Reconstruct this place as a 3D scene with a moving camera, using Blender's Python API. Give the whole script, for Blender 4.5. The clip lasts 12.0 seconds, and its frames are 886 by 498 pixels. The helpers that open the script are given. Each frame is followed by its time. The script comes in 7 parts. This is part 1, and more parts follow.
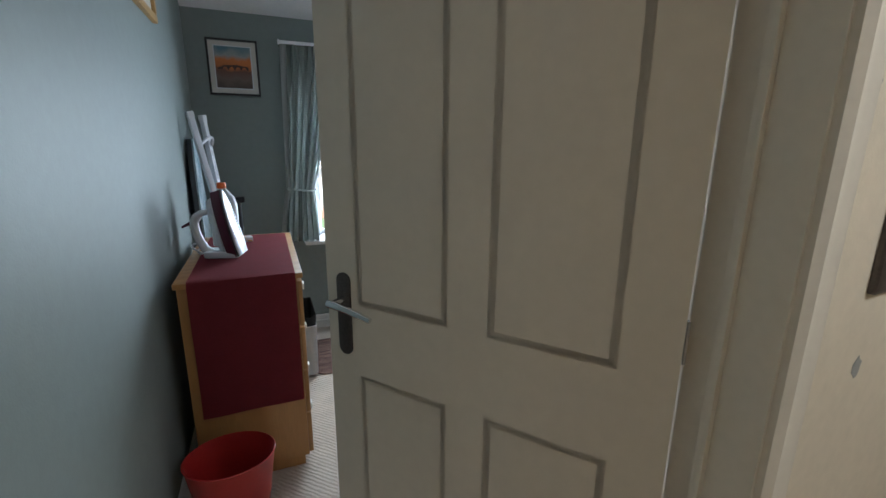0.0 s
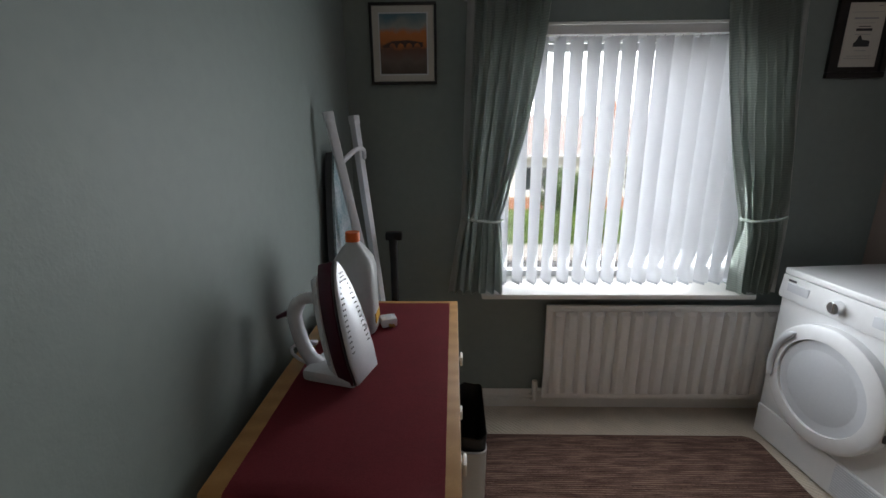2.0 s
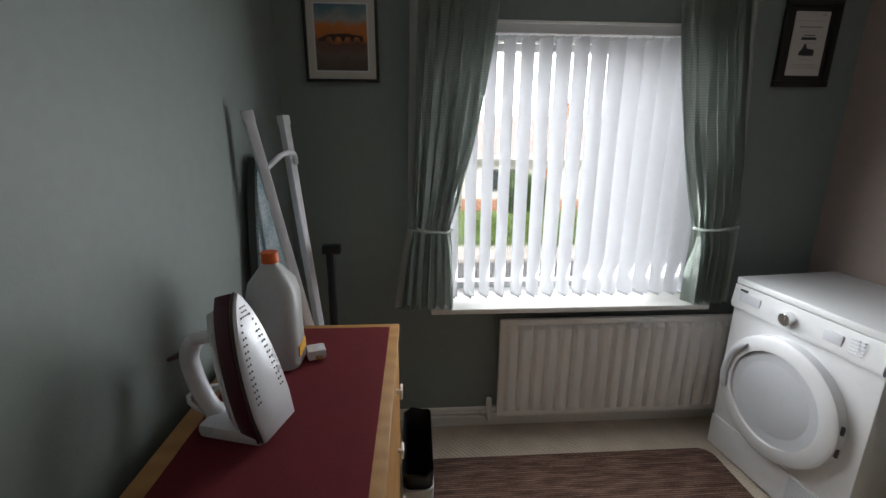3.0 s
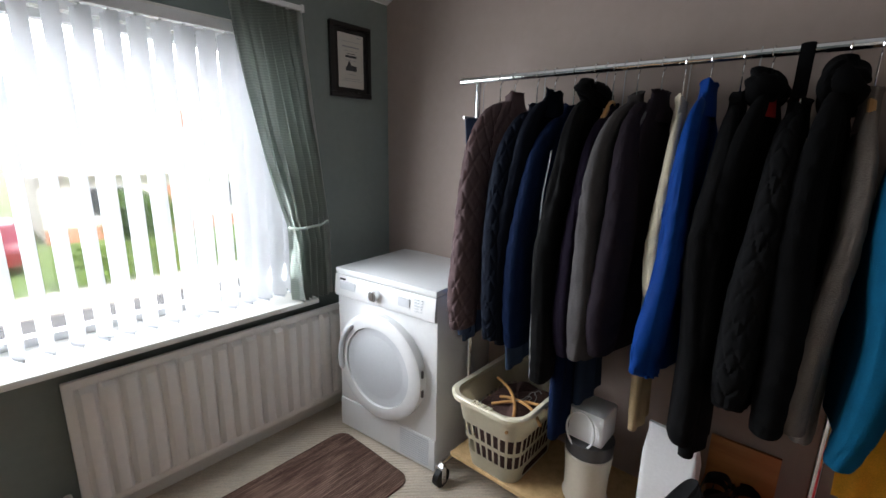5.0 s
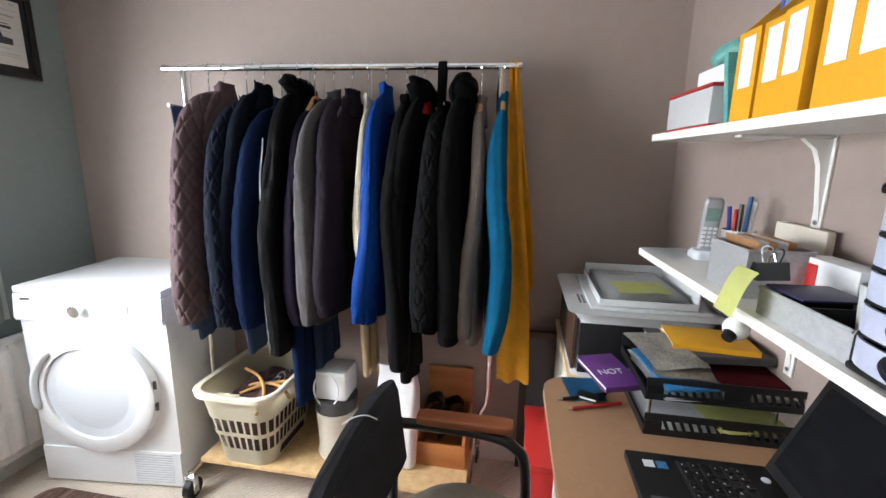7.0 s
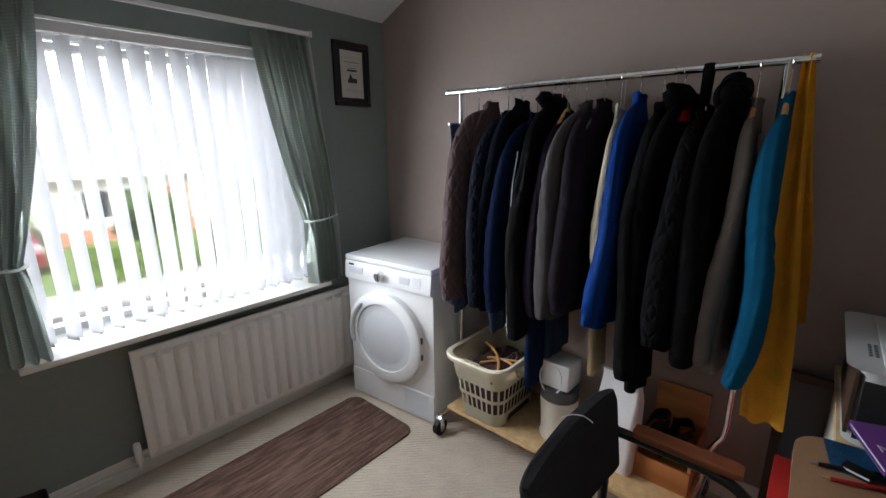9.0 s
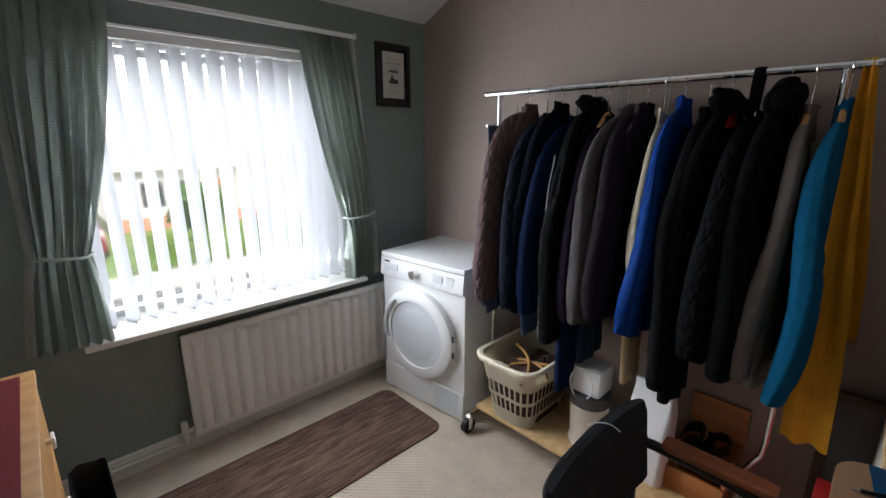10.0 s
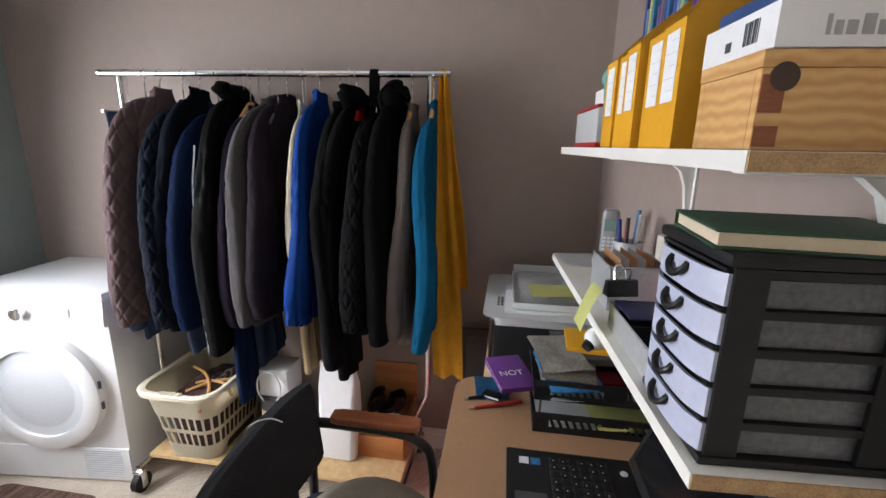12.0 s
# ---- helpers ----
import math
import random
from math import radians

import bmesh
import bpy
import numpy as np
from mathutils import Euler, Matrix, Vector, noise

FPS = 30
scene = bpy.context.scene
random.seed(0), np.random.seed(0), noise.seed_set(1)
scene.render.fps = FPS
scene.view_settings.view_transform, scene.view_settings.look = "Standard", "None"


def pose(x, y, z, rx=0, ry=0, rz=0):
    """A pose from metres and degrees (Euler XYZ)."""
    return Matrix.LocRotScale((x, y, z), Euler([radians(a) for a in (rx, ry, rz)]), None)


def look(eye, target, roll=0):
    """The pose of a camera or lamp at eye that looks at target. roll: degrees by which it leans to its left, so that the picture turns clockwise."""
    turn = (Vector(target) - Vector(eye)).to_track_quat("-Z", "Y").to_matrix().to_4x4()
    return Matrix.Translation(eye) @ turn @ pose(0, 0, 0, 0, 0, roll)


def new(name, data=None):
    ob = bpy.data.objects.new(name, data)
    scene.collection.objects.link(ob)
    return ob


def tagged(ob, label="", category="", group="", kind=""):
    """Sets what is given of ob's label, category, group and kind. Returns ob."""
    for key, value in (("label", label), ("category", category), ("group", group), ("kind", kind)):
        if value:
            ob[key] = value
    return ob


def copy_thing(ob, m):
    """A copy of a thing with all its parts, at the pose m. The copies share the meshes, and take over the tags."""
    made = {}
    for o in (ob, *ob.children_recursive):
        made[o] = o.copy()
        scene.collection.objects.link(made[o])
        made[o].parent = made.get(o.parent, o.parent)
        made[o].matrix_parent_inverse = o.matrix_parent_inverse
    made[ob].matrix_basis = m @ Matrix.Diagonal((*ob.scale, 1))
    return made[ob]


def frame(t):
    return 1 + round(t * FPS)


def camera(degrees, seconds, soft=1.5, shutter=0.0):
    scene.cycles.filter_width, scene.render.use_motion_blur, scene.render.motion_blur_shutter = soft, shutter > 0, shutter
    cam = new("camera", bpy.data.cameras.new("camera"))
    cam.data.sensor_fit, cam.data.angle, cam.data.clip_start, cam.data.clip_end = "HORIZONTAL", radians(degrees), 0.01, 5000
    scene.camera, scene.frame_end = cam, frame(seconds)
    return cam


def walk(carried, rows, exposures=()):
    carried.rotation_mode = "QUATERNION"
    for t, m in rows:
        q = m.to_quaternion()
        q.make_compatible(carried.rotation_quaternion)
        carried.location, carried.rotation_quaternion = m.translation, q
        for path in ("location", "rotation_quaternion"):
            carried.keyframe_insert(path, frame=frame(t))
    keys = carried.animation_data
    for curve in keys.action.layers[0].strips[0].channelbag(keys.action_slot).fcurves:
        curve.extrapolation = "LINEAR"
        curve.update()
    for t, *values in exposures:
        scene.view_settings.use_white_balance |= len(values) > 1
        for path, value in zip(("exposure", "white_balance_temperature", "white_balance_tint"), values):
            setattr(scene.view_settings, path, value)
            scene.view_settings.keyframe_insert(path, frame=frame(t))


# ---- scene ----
# ---- camera and walk ----
cam = camera(91.4, 12.0)
PATH = [
    (0, (0.12, 0.043, 1.352), (0.856, 1.842, 0.883), 0.5),
    (0.5, (0.169, 0.363, 1.4), (0.633, 2.246, 0.913), -0.2),
    (1, (0.128, 0.683, 1.397), (0.304, 2.616, 0.913), -1.3),
    (1.5, (0.159, 0.942, 1.447), (0.168, 2.873, 0.928), -1.4),
    (2, (0.212, 1.163, 1.442), (0.162, 3.092, 0.915), -0.5),
    (2.5, (0.245, 1.295, 1.445), (0.192, 3.222, 0.91), -0.3),
    (2.7, (0.256, 1.309, 1.454), (0.261, 3.238, 0.926), -0.1),
    (4.3, (0.466, 1.338, 1.419), (1.295, 3.099, 0.959), 1.2),
    (4.5, (0.5, 1.351, 1.419), (1.504, 3.019, 0.964), 1.0),
    (5, (0.527, 1.337, 1.403), (1.993, 2.62, 0.953), 1.1),
    (5.5, (0.49, 1.252, 1.378), (2.254, 2.092, 0.95), 1.6),
    (6, (0.449, 1.164, 1.36), (2.341, 1.662, 0.945), 1.5),
    (6.5, (0.426, 1.148, 1.354), (2.357, 1.475, 0.948), 1.4),
    (6.7, (0.421, 1.141, 1.34), (2.36, 1.429, 0.94), 1.0),
    (8.5, (0.35, 1.13, 1.418), (1.914, 2.28, 0.937), -0.9),
    (9, (0.311, 1.083, 1.449), (1.762, 2.37, 0.962), -0.7),
    (9.5, (0.301, 1.061, 1.476), (1.668, 2.435, 0.983), -0.7),
    (10, (0.300, 1.064, 1.47), (1.636, 2.467, 0.97), -0.0),
    (10.5, (0.309, 1.096, 1.461), (1.621, 2.517, 0.953), 0.5),
    (11, (0.401, 1.077, 1.433), (1.707, 2.506, 0.93), 0.6),
    (11.5, (0.415, 0.946, 1.43), (2.107, 1.893, 0.941), 1.2),
    (12, (0.404, 0.926, 1.421), (2.327, 1.210, 0.953), 1.0),
]
EXPOSURES = [(t, e + 0.35, k, g) for t, e, k, g in [(0, 1.32, 5500, 6), (0.5, 1.45, 5500, 6), (1, 1.1, 5700, 8), (1.5, 0.7, 6050, 10), (2.1, 0.25, 6500, 11), (2.7, 0.32, 6600, 11), (4.5, 0.9, 6400, 11), (5.5, 1.35, 6350, 11), (6.5, 2.3, 6350, 11), (8.3, 1.8, 6350, 11), (9, 0.88, 6350, 12), (10.5, 0.9, 6350, 12), (11, 1.1, 6350, 12), (11.5, 1.45, 6400, 12), (12, 1.86, 6450, 14)]]
walk(cam, [(t, look(eye, target, roll)) for t, eye, target, roll in PATH], EXPOSURES)

# ---- world, sun, light ----
world = bpy.data.worlds.new("sky")
scene.world = world
world.use_nodes = True
wn = world.node_tree
sky = wn.nodes.new("ShaderNodeTexSky")
sky.sky_type = "NISHITA"
sky.sun_disc = False
sky.sun_elevation, sky.sun_rotation = radians(48), radians(150)
sky.dust_density, sky.air_density = 4.0, 1.0
wn.links.new(sky.outputs[0], wn.nodes["Background"].inputs[0])
wn.nodes["Background"].inputs[1].default_value = 0.15

sun_data = bpy.data.lights.new("sun", "SUN")
sun_data.energy, sun_data.angle, sun_data.color = 5.0, radians(14), (1.0, 0.97, 0.92)
sun = new("sun", sun_data)
sun.matrix_world = look((9, -14, 18), (0, 0, 0))


def area_lamp(name, eye, target, sx, sy, watts, colour):
    d = bpy.data.lights.new(name, "AREA")
    d.shape, d.size, d.size_y, d.energy, d.color = "RECTANGLE", sx, sy, watts, colour
    ob = new(name, d)
    ob.matrix_world = look(eye, target)
    return ob


# the overcast sky's light in the window's opening, and an added fill lamp without fixture on the landing
area_lamp("window_skylight", (0.985, 3.06, 1.27), (0.985, 0.0, 0.75), 1.10, 0.92, 9.0, (0.93, 0.98, 1.0))
area_lamp("landing_light", (1.30, -0.45, 2.30), (1.0, -0.2, 0), 0.3, 0.3, 4.2, (1.0, 0.94, 0.84))


# ---- materials ----
def material(name, colour, rough=0.6, metal=0.0, var=0.12, scale=6.0, bump=0.0, bump_scale=80.0, second=None, coat=0.0, sheen=0.0, alpha=1.0, transmission=0.0, coords="Object", stretch=(1, 1, 1), spec=0.5):
    """A surface with broad stains and fine grain: noise at two scales mixes the colour, a third gives the relief."""
    m = bpy.data.materials.new(name)
    m.use_nodes = True
    t = m.node_tree
    b = t.nodes["Principled BSDF"]
    tc = t.nodes.new("ShaderNodeTexCoord")
    mp = t.nodes.new("ShaderNodeMapping")
    mp.inputs["Scale"].default_value = stretch
    t.links.new(tc.outputs[coords], mp.inputs[0])
    n1, n2 = t.nodes.new("ShaderNodeTexNoise"), t.nodes.new("ShaderNodeTexNoise")
    n1.inputs["Scale"].default_value, n1.inputs["Detail"].default_value = scale, 5
    n2.inputs["Scale"].default_value, n2.inputs["Detail"].default_value = scale * 14, 3
    for n in (n1, n2):
        t.links.new(mp.outputs[0], n.inputs["Vector"])
    add = t.nodes.new("ShaderNodeMath")
    add.operation = "ADD"
    t.links.new(n1.outputs["Fac"], add.inputs[0])
    t.links.new(n2.outputs["Fac"], add.inputs[1])
    ramp = t.nodes.new("ShaderNodeMapRange")
    ramp.inputs["From Min"].default_value, ramp.inputs["From Max"].default_value = 0.65, 1.35
    t.links.new(add.outputs[0], ramp.inputs["Value"])
    mix = t.nodes.new("ShaderNodeMix")
    mix.data_type = "RGBA"
    c = Vector(colour)
    lo = Vector(second) if second else c * (1 - var)
    hi = c if second else c * (1 + var)
    mix.inputs["A"].default_value = (*[min(1, v) for v in lo], 1)
    mix.inputs["B"].default_value = (*[min(1, v) for v in hi], 1)
    t.links.new(ramp.outputs[0], mix.inputs["Factor"])
    t.links.new(mix.outputs["Result"], b.inputs["Base Color"])
    rr = t.nodes.new("ShaderNodeMapRange")
    rr.inputs["To Min"].default_value, rr.inputs["To Max"].default_value = max(0.02, rough - 0.08), min(1, rough + 0.08)
    t.links.new(n1.outputs["Fac"], rr.inputs["Value"])
    t.links.new(rr.outputs[0], b.inputs["Roughness"])
    b.inputs["Metallic"].default_value = metal
    b.inputs["Specular IOR Level"].default_value = spec
    b.inputs["Coat Weight"].default_value = coat
    b.inputs["Sheen Weight"].default_value = sheen
    b.inputs["Transmission Weight"].default_value = transmission
    if bump:
        nb = t.nodes.new("ShaderNodeTexNoise")
        nb.inputs["Scale"].default_value, nb.inputs["Detail"].default_value = bump_scale, 4
        t.links.new(mp.outputs[0], nb.inputs["Vector"])
        bp = t.nodes.new("ShaderNodeBump")
        bp.inputs["Strength"].default_value, bp.inputs["Distance"].default_value = bump, 0.004
        t.links.new(nb.outputs["Fac"], bp.inputs["Height"])
        t.links.new(bp.outputs[0], b.inputs["Normal"])
    return m


def add_wave(m, scale, axis, strength, kind="BANDS", colour=None, distortion=2.0):
    """Ribs or grain across a material: a wave along one axis as relief, and as colour if one is given."""
    t = m.node_tree
    b = t.nodes["Principled BSDF"]
    mp = next(n for n in t.nodes if n.type == "MAPPING")
    w = t.nodes.new("ShaderNodeTexWave")
    w.wave_type, w.bands_direction = kind, axis
    w.inputs["Scale"].default_value, w.inputs["Distortion"].default_value = scale, distortion
    w.inputs["Detail"].default_value = 3
    t.links.new(mp.outputs[0], w.inputs["Vector"])
    bp = t.nodes.new("ShaderNodeBump")
    bp.inputs["Strength"].default_value, bp.inputs["Distance"].default_value = strength, 0.003
    t.links.new(w.outputs["Fac"], bp.inputs["Height"])
    if b.inputs["Normal"].is_linked:
        t.links.new(b.inputs["Normal"].links[0].from_socket, bp.inputs["Normal"])
    t.links.new(bp.outputs[0], b.inputs["Normal"])
    if colour:
        old = b.inputs["Base Color"].links[0].from_socket
        mix = t.nodes.new("ShaderNodeMix")
        mix.data_type = "RGBA"
        mix.inputs["B"].default_value = (*colour, 1)
        t.links.new(old, mix.inputs["A"])
        t.links.new(w.outputs["Fac"], mix.inputs["Factor"])
        t.links.new(mix.outputs["Result"], b.inputs["Base Color"])
    return m


M = {}
M["teal_wall"] = material("teal_wall", (0.222, 0.258, 0.245), 0.55, var=0.05, scale=2.2, bump=0.12, bump_scale=160)
M["mauve_wall"] = material("mauve_wall", (0.315, 0.247, 0.221), 0.6, var=0.05, scale=2.0, bump=0.12, bump_scale=160)
M["white_ceiling"] = material("white_ceiling", (0.78, 0.78, 0.77), 0.8, var=0.04, scale=3, bump=0.25, bump_scale=60)
M["cream_wall"] = material("cream_wall", (0.62, 0.55, 0.44), 0.7, var=0.06, scale=3, bump=0.1, bump_scale=140)
M["white_gloss"] = material("white_gloss", (0.76, 0.75, 0.72), 0.3, var=0.04, scale=5, bump=0.04)
M["cream_gloss"] = material("cream_gloss", (0.68, 0.63, 0.55), 0.35, var=0.04, scale=4, bump=0.05)
M["carpet"] = add_wave(material("carpet", (0.60, 0.51, 0.415), 0.95, var=0.16, scale=9, bump=0.8, bump_scale=260, sheen=0.3), 26, "DIAGONAL", 0.8, distortion=3.0)
M["rug"] = add_wave(material("rug", (0.36, 0.235, 0.175), 0.95, scale=60, bump=1.0, bump_scale=150, stretch=(0.13, 1, 1), second=(0.030, 0.012, 0.011)), 30, "Y", 0.9, colour=(0.115, 0.052, 0.040), distortion=4.0)
rug_ramp = next(n for n in M["rug"].node_tree.nodes if n.type == "MAP_RANGE")
rug_ramp.inputs["From Min"].default_value, rug_ramp.inputs["From Max"].default_value = 0.84, 1.20
M["upvc"] = material("upvc", (0.80, 0.81, 0.82), 0.25, var=0.02)
M["blind_fabric"] = material("blind_fabric", (0.80, 0.81, 0.83), 0.8, var=0.03, scale=30, bump=0.2, bump_scale=300)
tr_t = M["blind_fabric"].node_tree
tr_mix, tr_sh = tr_t.nodes.new("ShaderNodeMixShader"), tr_t.nodes.new("ShaderNodeBsdfTranslucent")
tr_sh.inputs["Color"].default_value = (0.80, 0.81, 0.83, 1)
tr_mix.inputs[0].default_value = 0.74
tr_t.links.new(tr_t.nodes["Principled BSDF"].outputs[0], tr_mix.inputs[1])
tr_t.links.new(tr_sh.outputs[0], tr_mix.inputs[2])
tr_t.links.new(tr_mix.outputs[0], tr_t.nodes["Material Output"].inputs["Surface"])
M["curtain_fabric"] = add_wave(material("curtain_fabric", (0.50, 0.54, 0.505), 0.85, var=0.1, scale=20, bump=0.3, bump_scale=350, sheen=0.2), 30, "Z", 0.2, colour=(0.36, 0.41, 0.375), distortion=3.0)
cu_t = M["curtain_fabric"].node_tree
cu_mix, cu_sh = cu_t.nodes.new("ShaderNodeMixShader"), cu_t.nodes.new("ShaderNodeBsdfTranslucent")
cu_sh.inputs["Color"].default_value = (0.45, 0.50, 0.465, 1)
cu_mix.inputs[0].default_value = 0.35
cu_t.links.new(cu_t.nodes["Principled BSDF"].outputs[0], cu_mix.inputs[1])
cu_t.links.new(cu_sh.outputs[0], cu_mix.inputs[2])
cu_t.links.new(cu_mix.outputs[0], cu_t.nodes["Material Output"].inputs["Surface"])
M["radiator_paint"] = material("radiator_paint", (0.84, 0.82, 0.80), 0.3, var=0.03, scale=3)
M["appliance_white"] = material("appliance_white", (0.80, 0.81, 0.83), 0.22, var=0.02, scale=3)
M["appliance_grey"] = material("appliance_grey", (0.60, 0.62, 0.66), 0.35, var=0.03)
M["chrome"] = material("chrome", (0.75, 0.76, 0.78), 0.12, 1.0, var=0.04)
M["steel"] = material("steel", (0.42, 0.42, 0.43), 0.35, 1.0, var=0.1, scale=12)
M["black_plastic"] = material("black_plastic", (0.010, 0.010, 0.011), 0.45, var=0.2, scale=15, bump=0.05, spec=0.28)
M["black_metal"] = material("black_metal", (0.012, 0.012, 0.013), 0.3, var=0.2)
M["dark_grey"] = material("dark_grey", (0.06, 0.06, 0.065), 0.5, var=0.15)
M["pine"] = add_wave(material("pine", (0.56, 0.34, 0.145), 0.42, var=0.1, scale=4, bump=0.06, stretch=(6, 0.6, 6)), 3.0, "X", 0.05, colour=(0.47, 0.265, 0.10), distortion=7)
M["oak_edge"] = add_wave(material("oak_edge", (0.50, 0.265, 0.095), 0.42, var=0.10, scale=4, bump=0.05, stretch=(3, 3, 0.4)), 1.6, "Y", 0.03, colour=(0.43, 0.215, 0.07), distortion=9)
M["chipboard"] = material("chipboard", (0.50, 0.33, 0.17), 0.8, var=0.3, scale=40, bump=0.6, bump_scale=160, second=(0.22, 0.12, 0.055))
M["red_cloth"] = material("red_cloth", (0.30, 0.038, 0.052), 0.9, var=0.12, scale=14, bump=0.25, bump_scale=420)
M["glass"] = material("glass", (1, 1, 1), 0.02, var=0.0, transmission=1.0)
M["black_frame"] = material("black_frame", (0.014, 0.013, 0.013), 0.35, var=0.2)
M["mount_card"] = material("mount_card", (0.62, 0.59, 0.54), 0.8, var=0.05)
M["paper"] = material("paper", (0.72, 0.73, 0.75), 0.8, var=0.04, scale=8)

M["chipboard_pale"] = material("chipboard_pale", (0.74, 0.52, 0.27), 0.7, var=0.15, scale=30, bump=0.3, bump_scale=120, second=(0.46, 0.29, 0.13))
M["pine_red"] = add_wave(material("pine_red", (0.42, 0.165, 0.05), 0.4, var=0.12, scale=5, stretch=(5, 0.7, 5)), 4, "X", 0.05, colour=(0.32, 0.11, 0.03), distortion=5)
M["arm_wood"] = material("arm_wood", (0.25, 0.075, 0.028), 0.4, var=0.25, scale=8, stretch=(6, 0.6, 6))
M["door_gloss"] = material("door_gloss", (0.66, 0.60, 0.52), 0.38, var=0.035, scale=3, bump=0.10, bump_scale=22)
M["bronze"] = material("bronze", (0.10, 0.085, 0.08), 0.38, 0.85, var=0.25, scale=14)
M["filler"] = material("filler", (0.27, 0.27, 0.26), 0.85, var=0.2, scale=40)
M["pine_pale"] = add_wave(material("pine_pale", (0.60, 0.44, 0.25), 0.5, var=0.08, scale=5), 3, "X", 0.04, colour=(0.54, 0.37, 0.19), distortion=5)
M["pine_box"] = add_wave(material("pine_box", (0.62, 0.37, 0.15), 0.45, var=0.06, scale=5, bump=0.05), 22, "Z", 0.05, kind="BANDS", colour=(0.50, 0.26, 0.085), distortion=5)


# ---- builders ----
def box(bm, x0, x1, y0, y1, z0, z1, bevel=0.0, seg=2):
    m = Matrix.Translation(((x0 + x1) / 2, (y0 + y1) / 2, (z0 + z1) / 2)) @ Matrix.Diagonal((x1 - x0, y1 - y0, z1 - z0, 1))
    vs = bmesh.ops.create_cube(bm, size=1, matrix=m)["verts"]
    if bevel:
        es = list({e for v in vs for e in v.link_edges})
        bmesh.ops.bevel(bm, geom=es, offset=bevel, segments=seg, affect="EDGES", profile=0.6)
    return vs


def rod(bm, p0, p1, r0, r1=None, seg=12):
    p0, p1 = Vector(p0), Vector(p1)
    d = p1 - p0
    m = Matrix.Translation((p0 + p1) / 2) @ d.to_track_quat("Z", "Y").to_matrix().to_4x4()
    return bmesh.ops.create_cone(bm, cap_ends=True, segments=seg, radius1=r0, radius2=r0 if r1 is None else r1, depth=d.length, matrix=m)["verts"]


def tube(bm, pts, r, seg=10):
    """A bent tube through points, of one radius or one for each point."""
    pts = [Vector(p) for p in pts]
    rs = r if isinstance(r, (list, tuple)) else [r] * len(pts)
    rings, side = [], None
    for i, p in enumerate(pts):
        d = (pts[min(i + 1, len(pts) - 1)] - pts[max(i - 1, 0)]).normalized()
        if side is None:
            side = d.orthogonal().normalized()
        side = (side - d * side.dot(d)).normalized()
        up = d.cross(side)
        rings.append([bm.verts.new(p + (side * math.cos(a) + up * math.sin(a)) * rs[i]) for a in (2 * math.pi * k / seg for k in range(seg))])
    for a, b in zip(rings, rings[1:]):
        for k in range(seg):
            bm.faces.new((a[k], a[(k + 1) % seg], b[(k + 1) % seg], b[k]))
    bm.faces.new(rings[0][::-1])
    bm.faces.new(rings[-1])


def smooth_path(pts, n=6):
    """Catmull-Rom through points."""
    pts = [Vector(p) for p in pts]
    out = []
    for i in range(len(pts) - 1):
        p0, p1, p2, p3 = pts[max(i - 1, 0)], pts[i], pts[i + 1], pts[min(i + 2, len(pts) - 1)]
        for k in range(n):
            t = k / n
            out.append(0.5 * (2 * p1 + (p2 - p0) * t + (2 * p0 - 5 * p1 + 4 * p2 - p3) * t * t + (3 * p1 - p0 - 3 * p2 + p3) * t ** 3))
    return out + [pts[-1]]


def loft(bm, rings, cap=True, closed=True):
    """Skin over rings of points, all with the same count."""
    vr = [[bm.verts.new(p) for p in ring] for ring in rings]
    n = len(vr[0])
    for a, b in zip(vr, vr[1:]):
        for k in range(n if closed else n - 1):
            bm.faces.new((a[k], a[(k + 1) % n], b[(k + 1) % n], b[k]))
    if cap and closed:
        bm.faces.new(vr[0][::-1])
        bm.faces.new(vr[-1])
    return vr


def extrude_outline(bm, pts, depth):
    """A flat outline of 3D points made solid along a vector."""
    d = Vector(depth)
    a = [bm.verts.new(Vector(p)) for p in pts]
    b = [bm.verts.new(Vector(p) + d) for p in pts]
    n = len(pts)
    bm.faces.new(a[::-1])
    bm.faces.new(b)
    for k in range(n):
        bm.faces.new((a[k], a[(k + 1) % n], b[(k + 1) % n], b[k]))


def rounded_rect(w, d, r, seg=5):
    pts = []
    for cx, cy, a0 in ((w / 2 - r, d / 2 - r, 0), (-w / 2 + r, d / 2 - r, 90), (-w / 2 + r, -d / 2 + r, 180), (w / 2 - r, -d / 2 + r, 270)):
        for k in range(seg + 1):
            a = radians(a0 + 90 * k / seg)
            pts.append((cx + r * math.cos(a), cy + r * math.sin(a)))
    return pts


def finish(bm, name, mat, smooth=40):
    bmesh.ops.recalc_face_normals(bm, faces=bm.faces)
    me = bpy.data.meshes.new(name)
    bm.to_mesh(me)
    bm.free()
    for mt in (mat if isinstance(mat, (list, tuple)) else [mat]):
        me.materials.append(mt)
    if smooth:
        me.shade_smooth()
        me.set_sharp_from_angle(angle=radians(smooth))
    return me


def part(name, bm, mat, parent, label="", smooth=40):
    """Links a bmesh, in the parent's own space, as one mesh object under a thing or a part."""
    ob = new(name, finish(bm, name, mat, smooth))
    ob.parent = parent
    return tagged(ob, label)


def thing(name, m, label, category, group="", kind=""):
    """An empty at the thing's base that parents its parts."""
    ob = new(name)
    ob.matrix_world = m
    ob.empty_display_size = 0.05
    return tagged(ob, label, category, group, kind)


